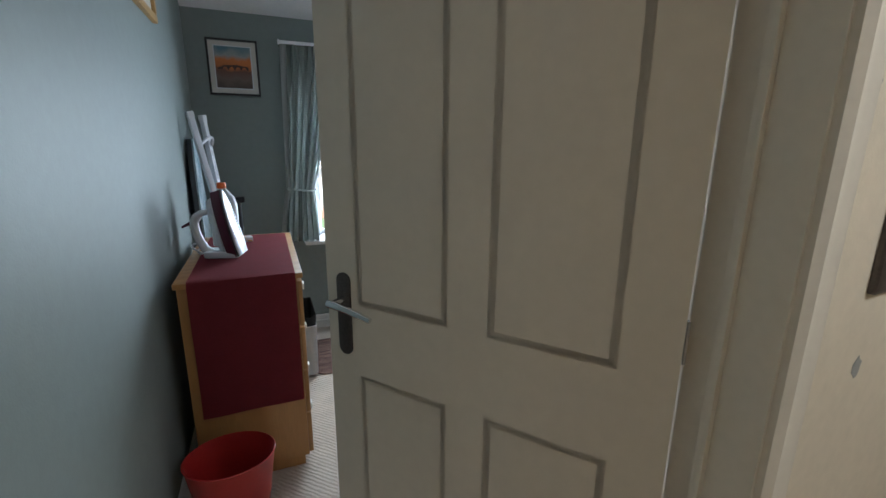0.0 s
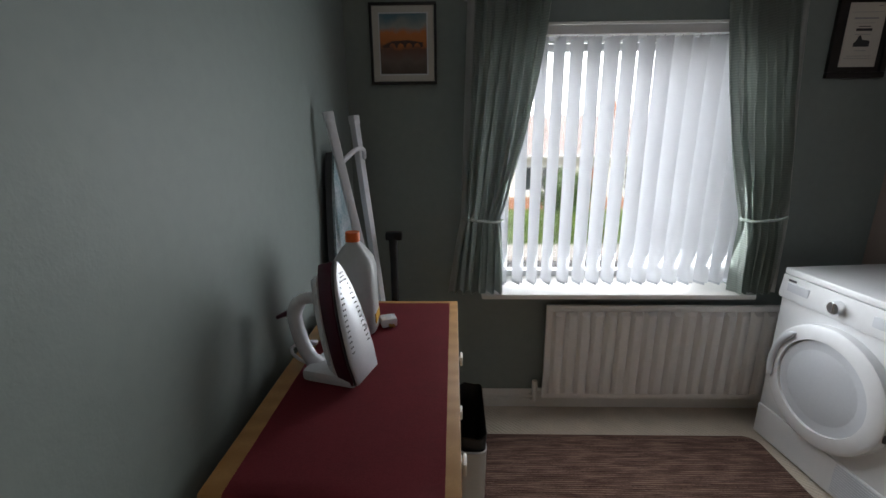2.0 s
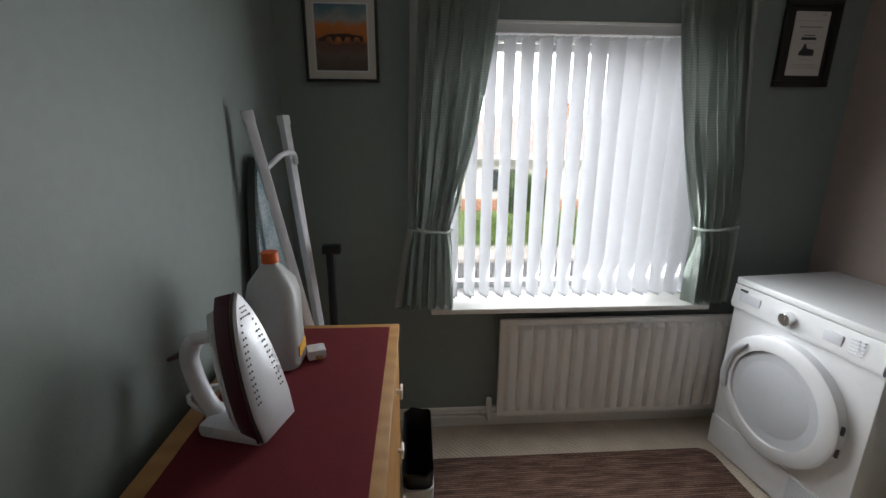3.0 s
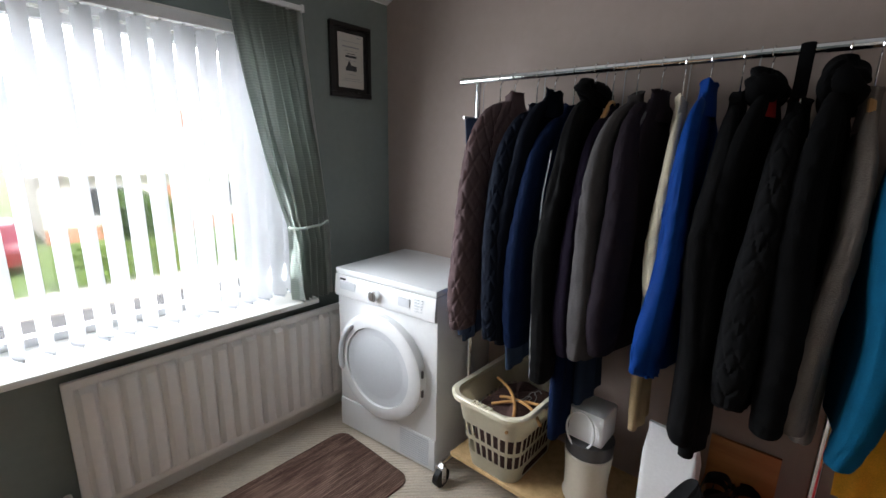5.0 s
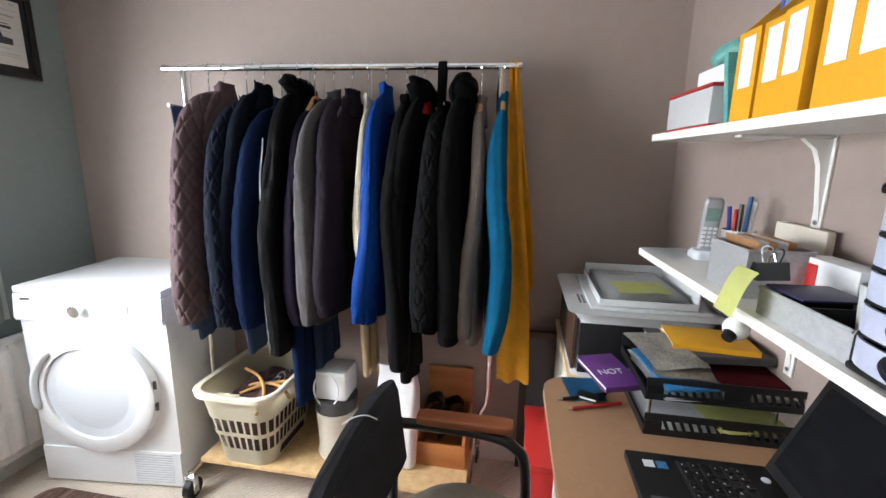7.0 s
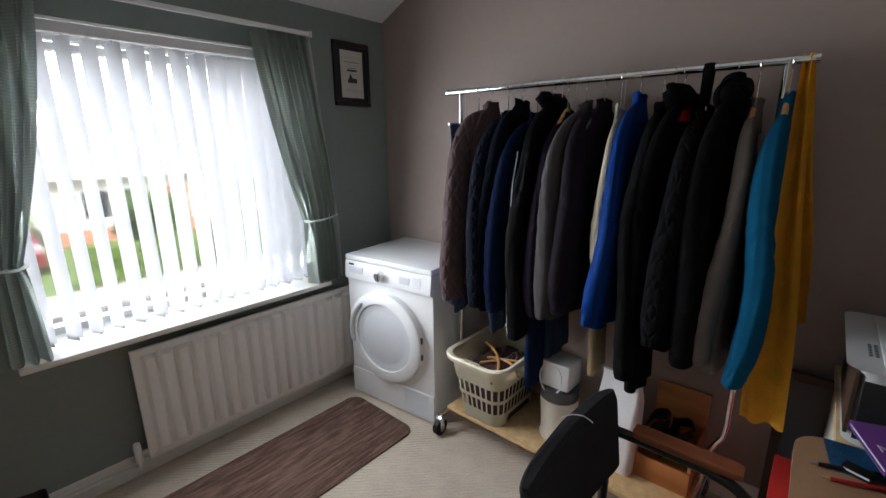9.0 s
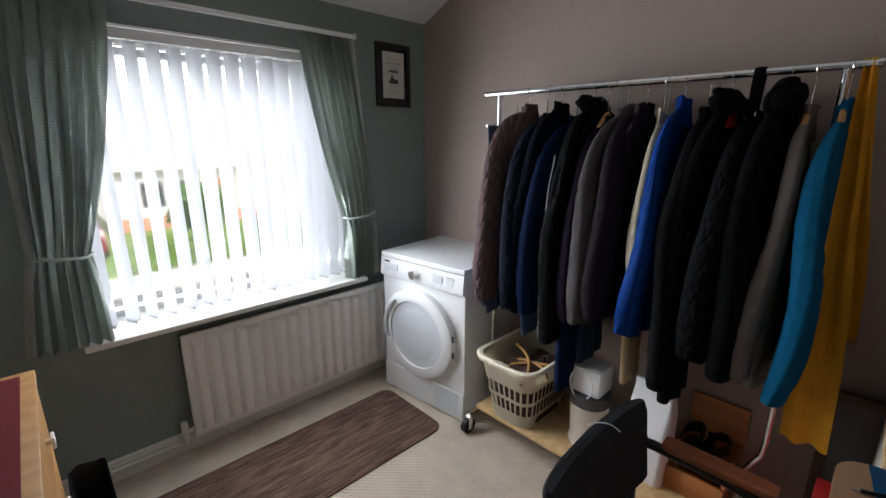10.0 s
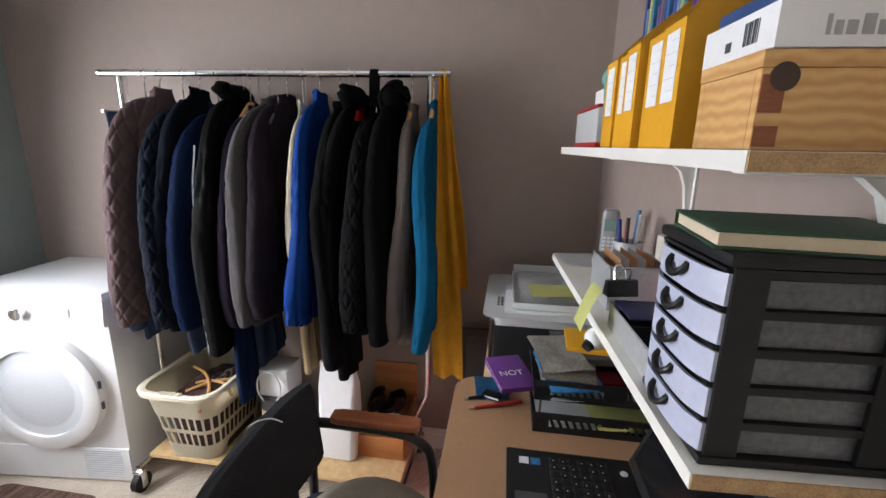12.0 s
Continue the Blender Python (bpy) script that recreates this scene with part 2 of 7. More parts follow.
def solid(name, bm, mat, m, label, category, group="", kind="", smooth=40):
    """A thing of one mesh."""
    ob = new(name, finish(bm, name, mat, smooth))
    ob.matrix_world = m
    return tagged(ob, label, category, group, kind)


def boxes(*specs):
    bm = bmesh.new()
    for s in specs:
        box(bm, *s)
    return bm


O = Matrix.Identity(4)
# the wall with the doorway and the shelves stands 3.2 degrees out of square
SKEW = pose(1.765, 0.766, 0, 0, 0, 3.2) @ pose(-1.765, -0.766, 0)


def skew(obs):
    for ob in obs:
        if ob.parent is None:
            ob.matrix_world = SKEW @ ob.matrix_world


# ---- structure ----
XW, XE, YN, YS, ZC = -0.265, 2.195, 3.22, 0.545, 2.43
ZE, YE = 2.13, 2.52  # the ceiling slopes down to the window wall
HALL = -1.4
WX0, WX1, WZ0, WZ1 = 0.40, 1.57, 0.67, 1.89
DX0, DX1, DZ = -0.205, 0.715, 2.0
DOOR_TURN = -55.7
SWX, SCUFFS = 0.968, ((0.815, 1.43, 0.010), (0.808, 1.355, 0.007), (0.955, 1.01, 0.014))


def structure(name, bm, mat, label, category):
    return solid(name, bm, mat, O, label, category, kind="structure", smooth=0)


structure("floor", boxes((XW - 0.1, XE + 0.1, HALL - 0.1, YN + 0.25, -0.12, 0)), M["carpet"], "beige textured loop-pile fitted carpet", "floor")
bm = bmesh.new()
CSL = (ZC - ZE) / (YN - YE)
extrude_outline(bm, [(XW - 0.1, y, z) for y, z in ((HALL - 0.1, ZC), (YE, ZC), (YN + 0.25, ZE - 0.25 * CSL), (YN + 0.25, ZC + 0.12), (HALL - 0.1, ZC + 0.12))], (XE - XW + 0.2, 0, 0))
structure("ceiling", bm, M["white_ceiling"], "white painted ceiling, sloping down to the window wall", "ceiling")
structure("wall_west", boxes((XW - 0.1, XW, YS - 0.13, YN + 0.25, 0, ZC)), M["teal_wall"], "grey-green painted plaster wall with a soft sheen", "wall")
structure("wall_east", boxes((XE, XE + 0.1, YS - 0.2, YN + 0.25, 0, ZC)), M["mauve_wall"], "mauve-brown painted plaster wall", "wall")
structure("wall_south", boxes((DX1 + 0.03, XE + 0.06, YS - 0.12, YS, 0, ZC), (XW - 0.08, DX0 - 0.03, YS - 0.12, YS, 0, ZC), (DX0 - 0.03, DX1 + 0.03, YS - 0.12, YS, DZ + 0.03, ZC)), M["mauve_wall"], "mauve-brown painted wall with the doorway to the landing", "wall")
structure("wall_north", boxes((XW, WX0, YN, YN + 0.25, 0, ZE + 0.05), (WX1, XE, YN, YN + 0.25, 0, ZE + 0.05), (WX0, WX1, YN, YN + 0.25, 0, WZ0), (WX0, WX1, YN, YN + 0.25, WZ1, ZE + 0.05)), M["teal_wall"], "dark grey-green painted wall with the window", "wall")
structure("landing_wall_west", boxes((XW - 0.1, XW, HALL, YS - 0.1305, 0, ZC)), M["cream_wall"], "cream painted landing wall", "wall")
structure("landing_wall_east", boxes((1.5, 1.6, HALL, YS - 0.16, 0, ZC)), M["cream_wall"], "cream painted landing wall", "wall")
structure("landing_wall_back", boxes((XW - 0.1, 1.6, HALL - 0.1, HALL, 0, ZC)), M["cream_wall"], "cream painted landing wall", "wall")
structure("landing_wall_north", boxes((DX1 + 0.03, 1.5, YS - 0.124, YS - 0.1205, 0, ZC)), M["cream_wall"], "cream painted landing wall beside the door", "wall")


def profile_run(bm, prof, p0, p1, out):
    """A moulding: a profile of (out, up) swept from p0 to p1."""
    p0, p1, out = Vector(p0), Vector(p1), Vector(out)
    loft(bm, [[p + out * a + Vector((0, 0, b)) for a, b in prof] for p in (p0, p1)])


SKIRT = [(0, 0), (0.016, 0), (0.016, 0.075), (0.012, 0.082), (0.012, 0.088), (0.006, 0.098), (0, 0.1)]
bm = bmesh.new()
profile_run(bm, SKIRT, (XW, YN, 0.001), (XE, YN, 0.001), (0, -1, 0))
structure("baseboard_north", bm, M["white_gloss"], "white gloss moulded skirting board below the window", "baseboard")
bm = bmesh.new()
profile_run(bm, SKIRT, (XE, YS, 0.001), (XE, YN - 0.017, 0.001), (-1, 0, 0))
structure("baseboard_east", bm, M["white_gloss"], "white gloss moulded skirting board", "baseboard")
bm = bmesh.new()
profile_run(bm, SKIRT, (XW, YS, 0.001), (XW, YN - 0.017, 0.001), (1, 0, 0))
structure("baseboard_west", bm, M["white_gloss"], "white gloss moulded skirting board", "baseboard")
bm = bmesh.new()
profile_run(bm, SKIRT, (DX1 + 0.09, YS, 0.001), (XE - 0.03, YS, 0.001), (0, 1, 0))
structure("baseboard_south", bm, M["white_gloss"], "white gloss moulded skirting board", "baseboard")

# door frame with lining, stop and architraves
frame_ob = thing("door_frame", O, "cream gloss painted door lining with moulded architraves", "door frame", kind="structure")
for nm, b in (("lining", (DX1, DX1 + 0.028, YS - 0.126, YS + 0.004, 0, DZ)), ("lining", (DX0 - 0.028, DX0, YS - 0.126, YS + 0.004, 0, DZ)), ("lining", (DX0 - 0.028, DX1 + 0.028, YS - 0.126, YS + 0.004, DZ, DZ + 0.028))):
    part(nm, boxes((*b, 0.002)), M["cream_gloss"], frame_ob)
for y0, s in ((YS - 0.126, -1), (YS + 0.004, 1)):
    for x0, x1 in ((DX1 + 0.006, DX1 + 0.066), (DX0 - 0.036, DX0 - 0.006)):
        bm = bmesh.new()
        prof = [(0, 0), (0.010, 0.0), (0.018, 0.012), (0.016, 0.030), (0.020, 0.046), (0.014, 0.058), (0, 0.06)]
        w = x1 - x0
        loft(bm, [[(x0 + b / 0.06 * w, y0 + s * a, z) for a, b in prof] for z in (0, DZ + 0.07)])
        part("architrave", bm, M["cream_gloss"], frame_ob)
for k, x in enumerate((DX1 - 0.012, DX0)):
    part("stop_bead", boxes((x, x + 0.012, YS - 0.06, YS - 0.045, 0, DZ, 0.002)), M["cream_gloss"], frame_ob)

skew([bpy.data.objects[n] for n in ("wall_south", "landing_wall_north", "baseboard_south", "door_frame")])

# window: frame, casements, panes, reveal and sill
win = thing("window_1", O, "white plastic double-glazed casement window", "window", kind="structure")
WY = YN + 0.15
bm = boxes((WX0, WX0 + 0.05, WY, WY + 0.06, WZ0, WZ1), (WX1 - 0.05, WX1, WY, WY + 0.06, WZ0, WZ1), (WX0, WX1, WY + 0.001, WY + 0.059, WZ0, WZ0 + 0.05), (WX0, WX1, WY + 0.001, WY + 0.059, WZ1 - 0.05, WZ1))
part("window_frame", bm, M["upvc"], win)
part("transom", boxes((WX0 + 0.05, WX1 - 0.05, WY + 0.003, WY + 0.057, 1.80, 1.83, 0.004)), M["upvc"], win)
for z0, z1 in ((WZ0 + 0.05, 1.70), (1.745, WZ1 - 0.05)):
    p = part("pane", boxes((WX0 + 0.05, WX1 - 0.05, WY + 0.026, WY + 0.032, z0, z1)), M["glass"], win)
    p.visible_shadow = False
part("window_sill", boxes((0.345, 1.625, 3.085, WY - 0.001, WZ0 - 0.003, WZ0 + 0.022, 0.006)), M["white_gloss"], win, "white gloss window board")
part("reveal_head", boxes((WX0 + 0.002, WX1 - 0.002, YN - 0.004, WY - 0.001, WZ1 - 0.012, WZ1 - 0.002)), M["white_gloss"], win)


# ---- window dressing ----
M["lining"] = material("lining", (0.55, 0.57, 0.55), 0.85, var=0.06, scale=14, bump=0.2, bump_scale=300)
def curtain(name, x_out, x_in, flip):
    """A tied-back curtain: pleated heading, drawn in at the tie, flaring to its hem. flip 1: gathers towards +x at the top."""
    ob = thing(name, pose(0, 0, 0), "pale green-grey woven curtain with a stripe, tied back", "curtain", "curtains at the window")
    zt, ztie, zb = 1.955, 1.05, 0.70
    nz, nx = 46, 90

    def edge(z):
        # outer and inner edge in x at height z
        if z > ztie:
            k = (zt - z) / (zt - ztie)
            i = x_in + (TIE_IN[flip] - x_in) * (k ** 1.9 * 0.55 + k * 0.45)
            o = x_out + (TIE_OUT[flip] - x_out) * k
        else:
            k = (ztie - z) / (ztie - zb)
            i = TIE_IN[flip] + (HEM_IN[flip] - TIE_IN[flip]) * k ** 0.6
            o = TIE_OUT[flip] + (HEM_OUT[flip] - TIE_OUT[flip]) * k ** 0.8
        return o, i

    bm = bmesh.new()
    rings = []
    for j in range(nz + 1):
        z = zt - (zt - zb) * j / nz
        o, i = edge(z)
        k = (zt - z) / (zt - zb)
        squeeze = math.exp(-((z - ztie) / 0.05) ** 2)
        amp = (0.014 + 0.016 * min(1, k * 2)) * (1 - 0.45 * squeeze)
        row = []
        for s in range(nx + 1):
            u = s / nx
            ph = u * 2 * math.pi * 6.5 + 1.3 * math.sin(3 * u + 2 * k)
            y = 3.10 + amp * math.sin(ph) + 0.008 * math.sin(2.3 * ph + 4 * k) + 0.012 * squeeze
            if k < 0.05:
                y += 0.006 * math.sin(u * 2 * math.pi * 20)
            x = o + (i - o) * u + 0.006 * math.sin(ph * 1.1 + 5 * k)
            row.append(Vector((x, y + 0.01 * noise.noise((x * 9, z * 4, flip)), z)))
        rings.append(row)
    loft(bm, rings, cap=False, closed=False)
    bmesh.ops.solidify(bm, geom=bm.faces[:], thickness=0.003)
    part("drape", bm, M["curtain_fabric"], ob)
    bm = bmesh.new()
    d = 1 if TIE_IN[flip] > TIE_OUT[flip] else -1
    rows = []
    for j in range(25):
        z = zt - 0.005 - (zt - zb - 0.01) * j / 24
        o = edge(z)[0]
        rows.append([Vector((o - d * 0.010 + d * 0.030 * u / 4, 3.088 - 0.008 * math.sin(u * 0.8 + z * 3), z)) for u in range(5)])
    loft(bm, rows, cap=False, closed=False)
    bmesh.ops.solidify(bm, geom=bm.faces[:], thickness=0.002)
    part("lining_edge", bm, M["lining"], ob, "pale lining turned over the outer edge")
    # tie-back: a cord round the gather, to a hook on the outer side
    o, i = edge(ztie)
    d = 1 if i > o else -1
    bm = bmesh.new()
    loop = [(i + d * 0.008, 3.10, ztie), (i - d * 0.02, 3.062, ztie - 0.004), ((o + i) / 2, 3.050, ztie + 0.002), (o + d * 0.01, 3.07, ztie + 0.008), (o - d * 0.004, 3.14, ztie + 0.012), (o, 3.212, ztie + 0.014)]
    tube(bm, smooth_path(loop, 5), 0.006, 8)
    rod(bm, (o + d * 0.03, 3.045, ztie + 0.02), (o + d * 0.07, 3.046, ztie - 0.005), 0.006, 0.002)
    part("tie_back", bm, M["curtain_fabric"], ob)
    return ob


TIE_IN = {0: 0.425, 1: 1.505}
TIE_OUT = {0: 0.255, 1: 1.69}
HEM_IN = {0: 0.45, 1: 1.515}
HEM_OUT = {0: 0.195, 1: 1.69}
curtain("curtain", 0.278, 0.60, 0)
curtain("curtain", 1.60, 1.31, 1)

bm = boxes((0.265, 1.60, 3.070, 3.090, 1.945, 1.965, 0.003))
track = thing("curtain_track", O, "white plastic curtain track fixed above the window", "curtain track")
part("track", bm, M["upvc"], track)
for x in (0.33, 1.55):
    part("bracket", boxes((x - 0.012, x + 0.012, 3.086, YN + 0.001, 1.948, 1.962, 0.002)), M["upvc"], track)
for x in (0.262, 1.603):
    bm = bmesh.new()
    box(bm, x - 0.006, x + 0.006, 3.066, 3.094, 1.94, 1.97, 0.003)
    part("end_cap", bm, M["upvc"], track)

blind = thing("vertical_blind", O, "white fabric vertical blind with half-turned louvres in the window", "blind")
part("headrail", boxes((WX0 + 0.012, WX1 - 0.012, 3.145, 3.185, 1.825, 1.862, 0.004)), M["upvc"], blind)
SLAT_A = radians(114)
for k in range(16):
    x = WX0 + 0.042 + k * 0.0732
    a = SLAT_A + radians(random.uniform(-5, 5))
    bm = bmesh.new()
    rows = []
    for z in (1.815, 1.5, 1.1, 0.735):
        row = []
        for s in range(7):
            u = (s / 6 - 0.5) * 0.089
            bow = 0.010 * (1 - (2 * s / 6 - 1) ** 2)
            sway = 0.004 * math.sin(k * 1.7) * (1.8 - z)
            row.append(Vector((u * math.cos(a) - bow * math.sin(a) + sway, u * math.sin(a) + bow * math.cos(a), z)))
        rows.append(row)
    loft(bm, rows, cap=False, closed=False)
    bmesh.ops.solidify(bm, geom=bm.faces[:], thickness=0.0008)
    bmesh.ops.translate(bm, verts=bm.verts, vec=(x, 3.165, 0))
    slat = part("slat", bm, M["blind_fabric"], blind)
    bm = bmesh.new()
    rod(bm, (x, 3.165, 1.812), (x, 3.165, 1.828), 0.004)
    box(bm, x - 0.012, x + 0.012, 3.163, 3.167, 1.806, 1.816)
    part("carrier", bm, M["upvc"], blind)
    bm = bmesh.new()
    dx, dy = 0.030 * math.cos(a), 0.030 * math.sin(a)
    extrude_outline(bm, [(x - dx, 3.165 - dy, 0.722), (x + dx, 3.165 + dy, 0.722), (x + dx, 3.165 + dy, 0.740), (x - dx, 3.165 - dy, 0.740)], (-0.004 * math.sin(a), 0.004 * math.cos(a), 0))
    part("weight", bm, M["appliance_grey"], blind)

# ---- radiator ----
rad = thing("radiator", pose(0, 0, 0), "white ribbed panel radiator fixed below the window", "radiator")
RX0, RX1, RZ0, RZ1, RY = 0.665, 1.80, 0.105, 0.618, 3.125
bm = bmesh.new()
n = 34
outline = []
pitch = (RX1 - RX0 - 0.06) / 17
xs = []
for k in range(17):
    c = RX0 + 0.03 + pitch * (k + 0.5)
    for dx, dy in ((-0.5, 0.006), (-0.42, 0.002), (-0.30, -0.018), (-0.24, -0.021), (0.24, -0.021), (0.30, -0.018), (0.42, 0.002)):
        xs.append((c + dx * pitch, dy))
xs.append((RX1 - 0.03, 0.006))
rows = []
for z, f in ((RZ0 + 0.03, 0.0), (RZ0 + 0.045, 1.0), (RZ1 - 0.045, 1.0), (RZ1 - 0.03, 0.0)):
    rows.append([Vector((x, RY + dy * f, z)) for x, dy in xs])
loft(bm, rows, cap=False, closed=False)
box(bm, RX0, RX1, RY, RY + 0.022, RZ0, RZ0 + 0.03, 0.006)
box(bm, RX0, RX1, RY, RY + 0.022, RZ1 - 0.03, RZ1, 0.006)
box(bm, RX0, RX0 + 0.03, RY + 0.0005, RY + 0.0215, RZ0 + 0.02, RZ1 - 0.02, 0.005)
box(bm, RX1 - 0.03, RX1, RY + 0.0005, RY + 0.0215, RZ0 + 0.02, RZ1 - 0.02, 0.005)
part("panel", bm, M["radiator_paint"], rad)
part("back_panel", boxes((RX0 + 0.01, RX1 - 0.01, RY + 0.024, RY + 0.06, RZ0 + 0.02, RZ1 - 0.02, 0.006)), M["radiator_paint"], rad)
for x in (RX0 + 0.15, RX1 - 0.15):
    part("wall_bracket", boxes((x - 0.02, x + 0.02, RY + 0.058, YN + 0.001, RZ0 + 0.1, RZ1 - 0.1)), M["radiator_paint"], rad)
bm = bmesh.new()
rod(bm, (RX0 - 0.045, RY + 0.03, RZ0 + 0.03), (RX0 + 0.01, RY + 0.03, RZ0 + 0.03), 0.011)
rod(bm, (RX0 - 0.035, RY + 0.03, RZ0 - 0.005), (RX0 - 0.035, RY + 0.03, RZ0 + 0.05), 0.014)
rod(bm, (RX0 - 0.035, RY + 0.03, RZ0 + 0.05), (RX0 - 0.035, RY + 0.03, RZ0 + 0.085), 0.016, 0.013)
part("valve", bm, M["white_gloss"], rad, "white lockshield radiator valve")
bm = bmesh.new()
tube(bm, smooth_path([(RX0 - 0.035, RY + 0.03, RZ0), (RX0 - 0.035, RY + 0.032, 0.075), (RX0 - 0.05, RY + 0.05, 0.064), (RX0 - 0.12, RY + 0.066, 0.062), (-0.2, RY + 0.066, 0.062)], 5), 0.0075)
part("pipe", bm, M["white_gloss"], rad)
bm = bmesh.new()
tube(bm, [(RX0 - 0.06, RY + 0.062, 0.085), (2.2, RY + 0.062, 0.085)], 0.0075)
part("pipe", bm, M["white_gloss"], rad)


# ---- tumble dryer ----
def ring(bm, c, r0, r1, y0, y1, seg=48):
    """A flat ring round the y axis, in the dryer's own space (front at -y)."""
    rs = [[(c[0] + r * math.cos(a), y, c[1] + r * math.sin(a)) for r, y in ((r0, y0), (r0 + 0.006, y1), (r1 - 0.012, y1), (r1, y1 + 0.008), (r1, y0))] for a in (2 * math.pi * k / seg for k in range(seg))]
    vr = [[bm.verts.new(p) for p in r] for r in rs]
    for i in range(seg):
        a, b = vr[i], vr[(i + 1) % seg]
        for k in range(5):
            bm.faces.new((a[k], a[(k + 1) % 5], b[(k + 1) % 5], b[k]))


dry = thing("tumble_dryer", pose(1.716, 2.727, 0, 0, 0, -84), "white freestanding tumble dryer with a round door", "tumble dryer")
# own space: width along x (-0.3..0.3), front at y=0, depth to +y
part("body", boxes((-0.298, 0.298, 0.006, 0.50, 0.02, 0.82, 0.008)), M["appliance_white"], dry)
part("top", boxes((-0.2985, 0.2985, -0.004, 0.505, 0.8205, 0.85, 0.009)), M["appliance_white"], dry)
bm = bmesh.new()
extrude_outline(bm, [(-0.297, 0.005, 0.715), (-0.297, -0.008, 0.715), (-0.297, -0.014, 0.73), (-0.297, -0.004, 0.819), (-0.297, 0.005, 0.819)], (0.594, 0, 0))
part("control_panel", bm, M["appliance_white"], dry)
part("kick_panel", boxes((-0.296, 0.296, -0.001, 0.02, 0.012, 0.165, 0.004)), M["appliance_white"], dry)
bm = bmesh.new()
for z in [0.03 + 0.011 * k for k in range(12)]:
    box(bm, 0.10, 0.265, -0.0035, 0.001, z, z + 0.006)
part("air_grille", bm, M["appliance_grey"], dry, "pale grey slotted air grille")
bm = bmesh.new()
ring(bm, (-0.01, 0.43), 0.185, 0.252, 0.006, -0.040)
part("door_ring", bm, M["appliance_white"], dry)
bm = bmesh.new()
rs = []
for r, y in ((0.188, -0.030), (0.18, -0.024), (0.15, -0.030), (0.10, -0.036), (0.04, -0.038), (0.004, -0.038)):
    rs.append([(-0.01 + r * math.cos(a), y, 0.43 + r * math.sin(a)) for a in (2 * math.pi * k / 48 for k in range(48))])
loft(bm, rs)
part("door_bowl", bm, M["appliance_grey"], dry, "pale grey domed door centre")
bm = bmesh.new()
arc = [(-0.01 + 0.222 * math.cos(a), -0.046, 0.43 + 0.222 * math.sin(a)) for a in (radians(128 + 5 * k) for k in range(15))]
tube(bm, arc, [0.004] + [0.014] * 13 + [0.004], 10)
part("door_handle", bm, M["appliance_grey"], dry)
for z in (0.37, 0.46):
    bm = bmesh.new()
    rod(bm, (0.242, -0.02, z), (0.242, -0.02, z + 0.03), 0.006)
    part("hinge", bm, M["dark_grey"], dry)
bm = bmesh.new()
rod(bm, (-0.03, -0.002, 0.768), (-0.03, -0.036, 0.766), 0.028, 0.024, 28)
box(bm, -0.033, -0.027, -0.040, -0.034, 0.748, 0.788)
part("dial", bm, M["chrome"], dry, "silver programme dial")
part("drawer_recess", boxes((-0.262, -0.16, -0.0135, -0.004, 0.752, 0.79, 0.004)), M["appliance_grey"], dry)
bm = boxes((-0.262, -0.228, -0.0118, -0.006, 0.797, 0.805))
part("badge", bm, M["dark_grey"], dry)
bm = bmesh.new()
for k in range(5):
    box(bm, 0.19, 0.215, -0.0145, -0.006, 0.745 + 0.012 * k, 0.748 + 0.012 * k)
    box(bm, 0.225, 0.232, -0.0145, -0.006, 0.745 + 0.012 * k, 0.749 + 0.012 * k)
part("programme_marks", bm, M["appliance_grey"], dry)
part("display", boxes((0.10, 0.165, -0.0135, -0.006, 0.75, 0.79, 0.003)), M["appliance_grey"], dry)
for x in (-0.25, 0.25):
    for y in (0.06, 0.44):
        bm = bmesh.new()
        rod(bm, (x, y, 0), (x, y, 0.021), 0.02)
        part("foot", bm, M["black_plastic"], dry)

# ---- rug ----
bm = bmesh.new()
w, d = 1.34, 0.49
rr = rounded_rect(w, d, 0.06, 6)
loft(bm, [[(x, y, 0.0005) for x, y in rr], [(x, y, 0.008) for x, y in rr], [(x * 0.99, y * 0.98, 0.012) for x, y in rr]])
solid("rug", bm, M["rug"], pose(0.985, 2.728, 0.0), "brown and mauve striped runner rug on the carpet", "rug")

# ---- chest of drawers with cloth ----
DRX0, DRX1, DRY0, DRY1, DRH = -0.215, 0.225, 1.735, 2.58, 0.866
chest = thing("chest_of_drawers", O, "light oak chest of drawers against the wall", "chest of drawers")
part("carcass", boxes((DRX0 + 0.01, DRX1 - 0.022, DRY0 + 0.008, DRY1 - 0.008, 0.05, DRH - 0.022, 0.002)), M["oak_edge"], chest)
part("top", boxes((DRX0, DRX1, DRY0, DRY1, DRH - 0.022, DRH, 0.004)), M["oak_edge"], chest)
part("plinth", boxes((DRX0 + 0.02, DRX1 - 0.04, DRY0 + 0.02, DRY1 - 0.02, 0, 0.05)), M["oak_edge"], chest)
for k in range(4):
    z0 = 0.06 + k * 0.194
    dr = part("drawer", boxes((DRX1 - 0.0215, DRX1 - 0.004, DRY0 + 0.012, DRY1 - 0.012, z0, z0 + 0.188, 0.003)), M["oak_edge"], chest)
    for y in (DRY0 + 0.2, DRY1 - 0.2):
        bm = bmesh.new()
        rod(bm, (DRX1 - 0.005, y, z0 + 0.11), (DRX1 + 0.010, y, z0 + 0.11), 0.007)
        box(bm, DRX1 + 0.006, DRX1 + 0.014, y - 0.018, y + 0.018, z0 + 0.095, z0 + 0.125, 0.003)
        part("handle", bm, M["white_gloss"], dr, "white square knob")
bm = bmesh.new()
CX0, CX1 = DRX0 + 0.045, DRX1 - 0.028
prof = []
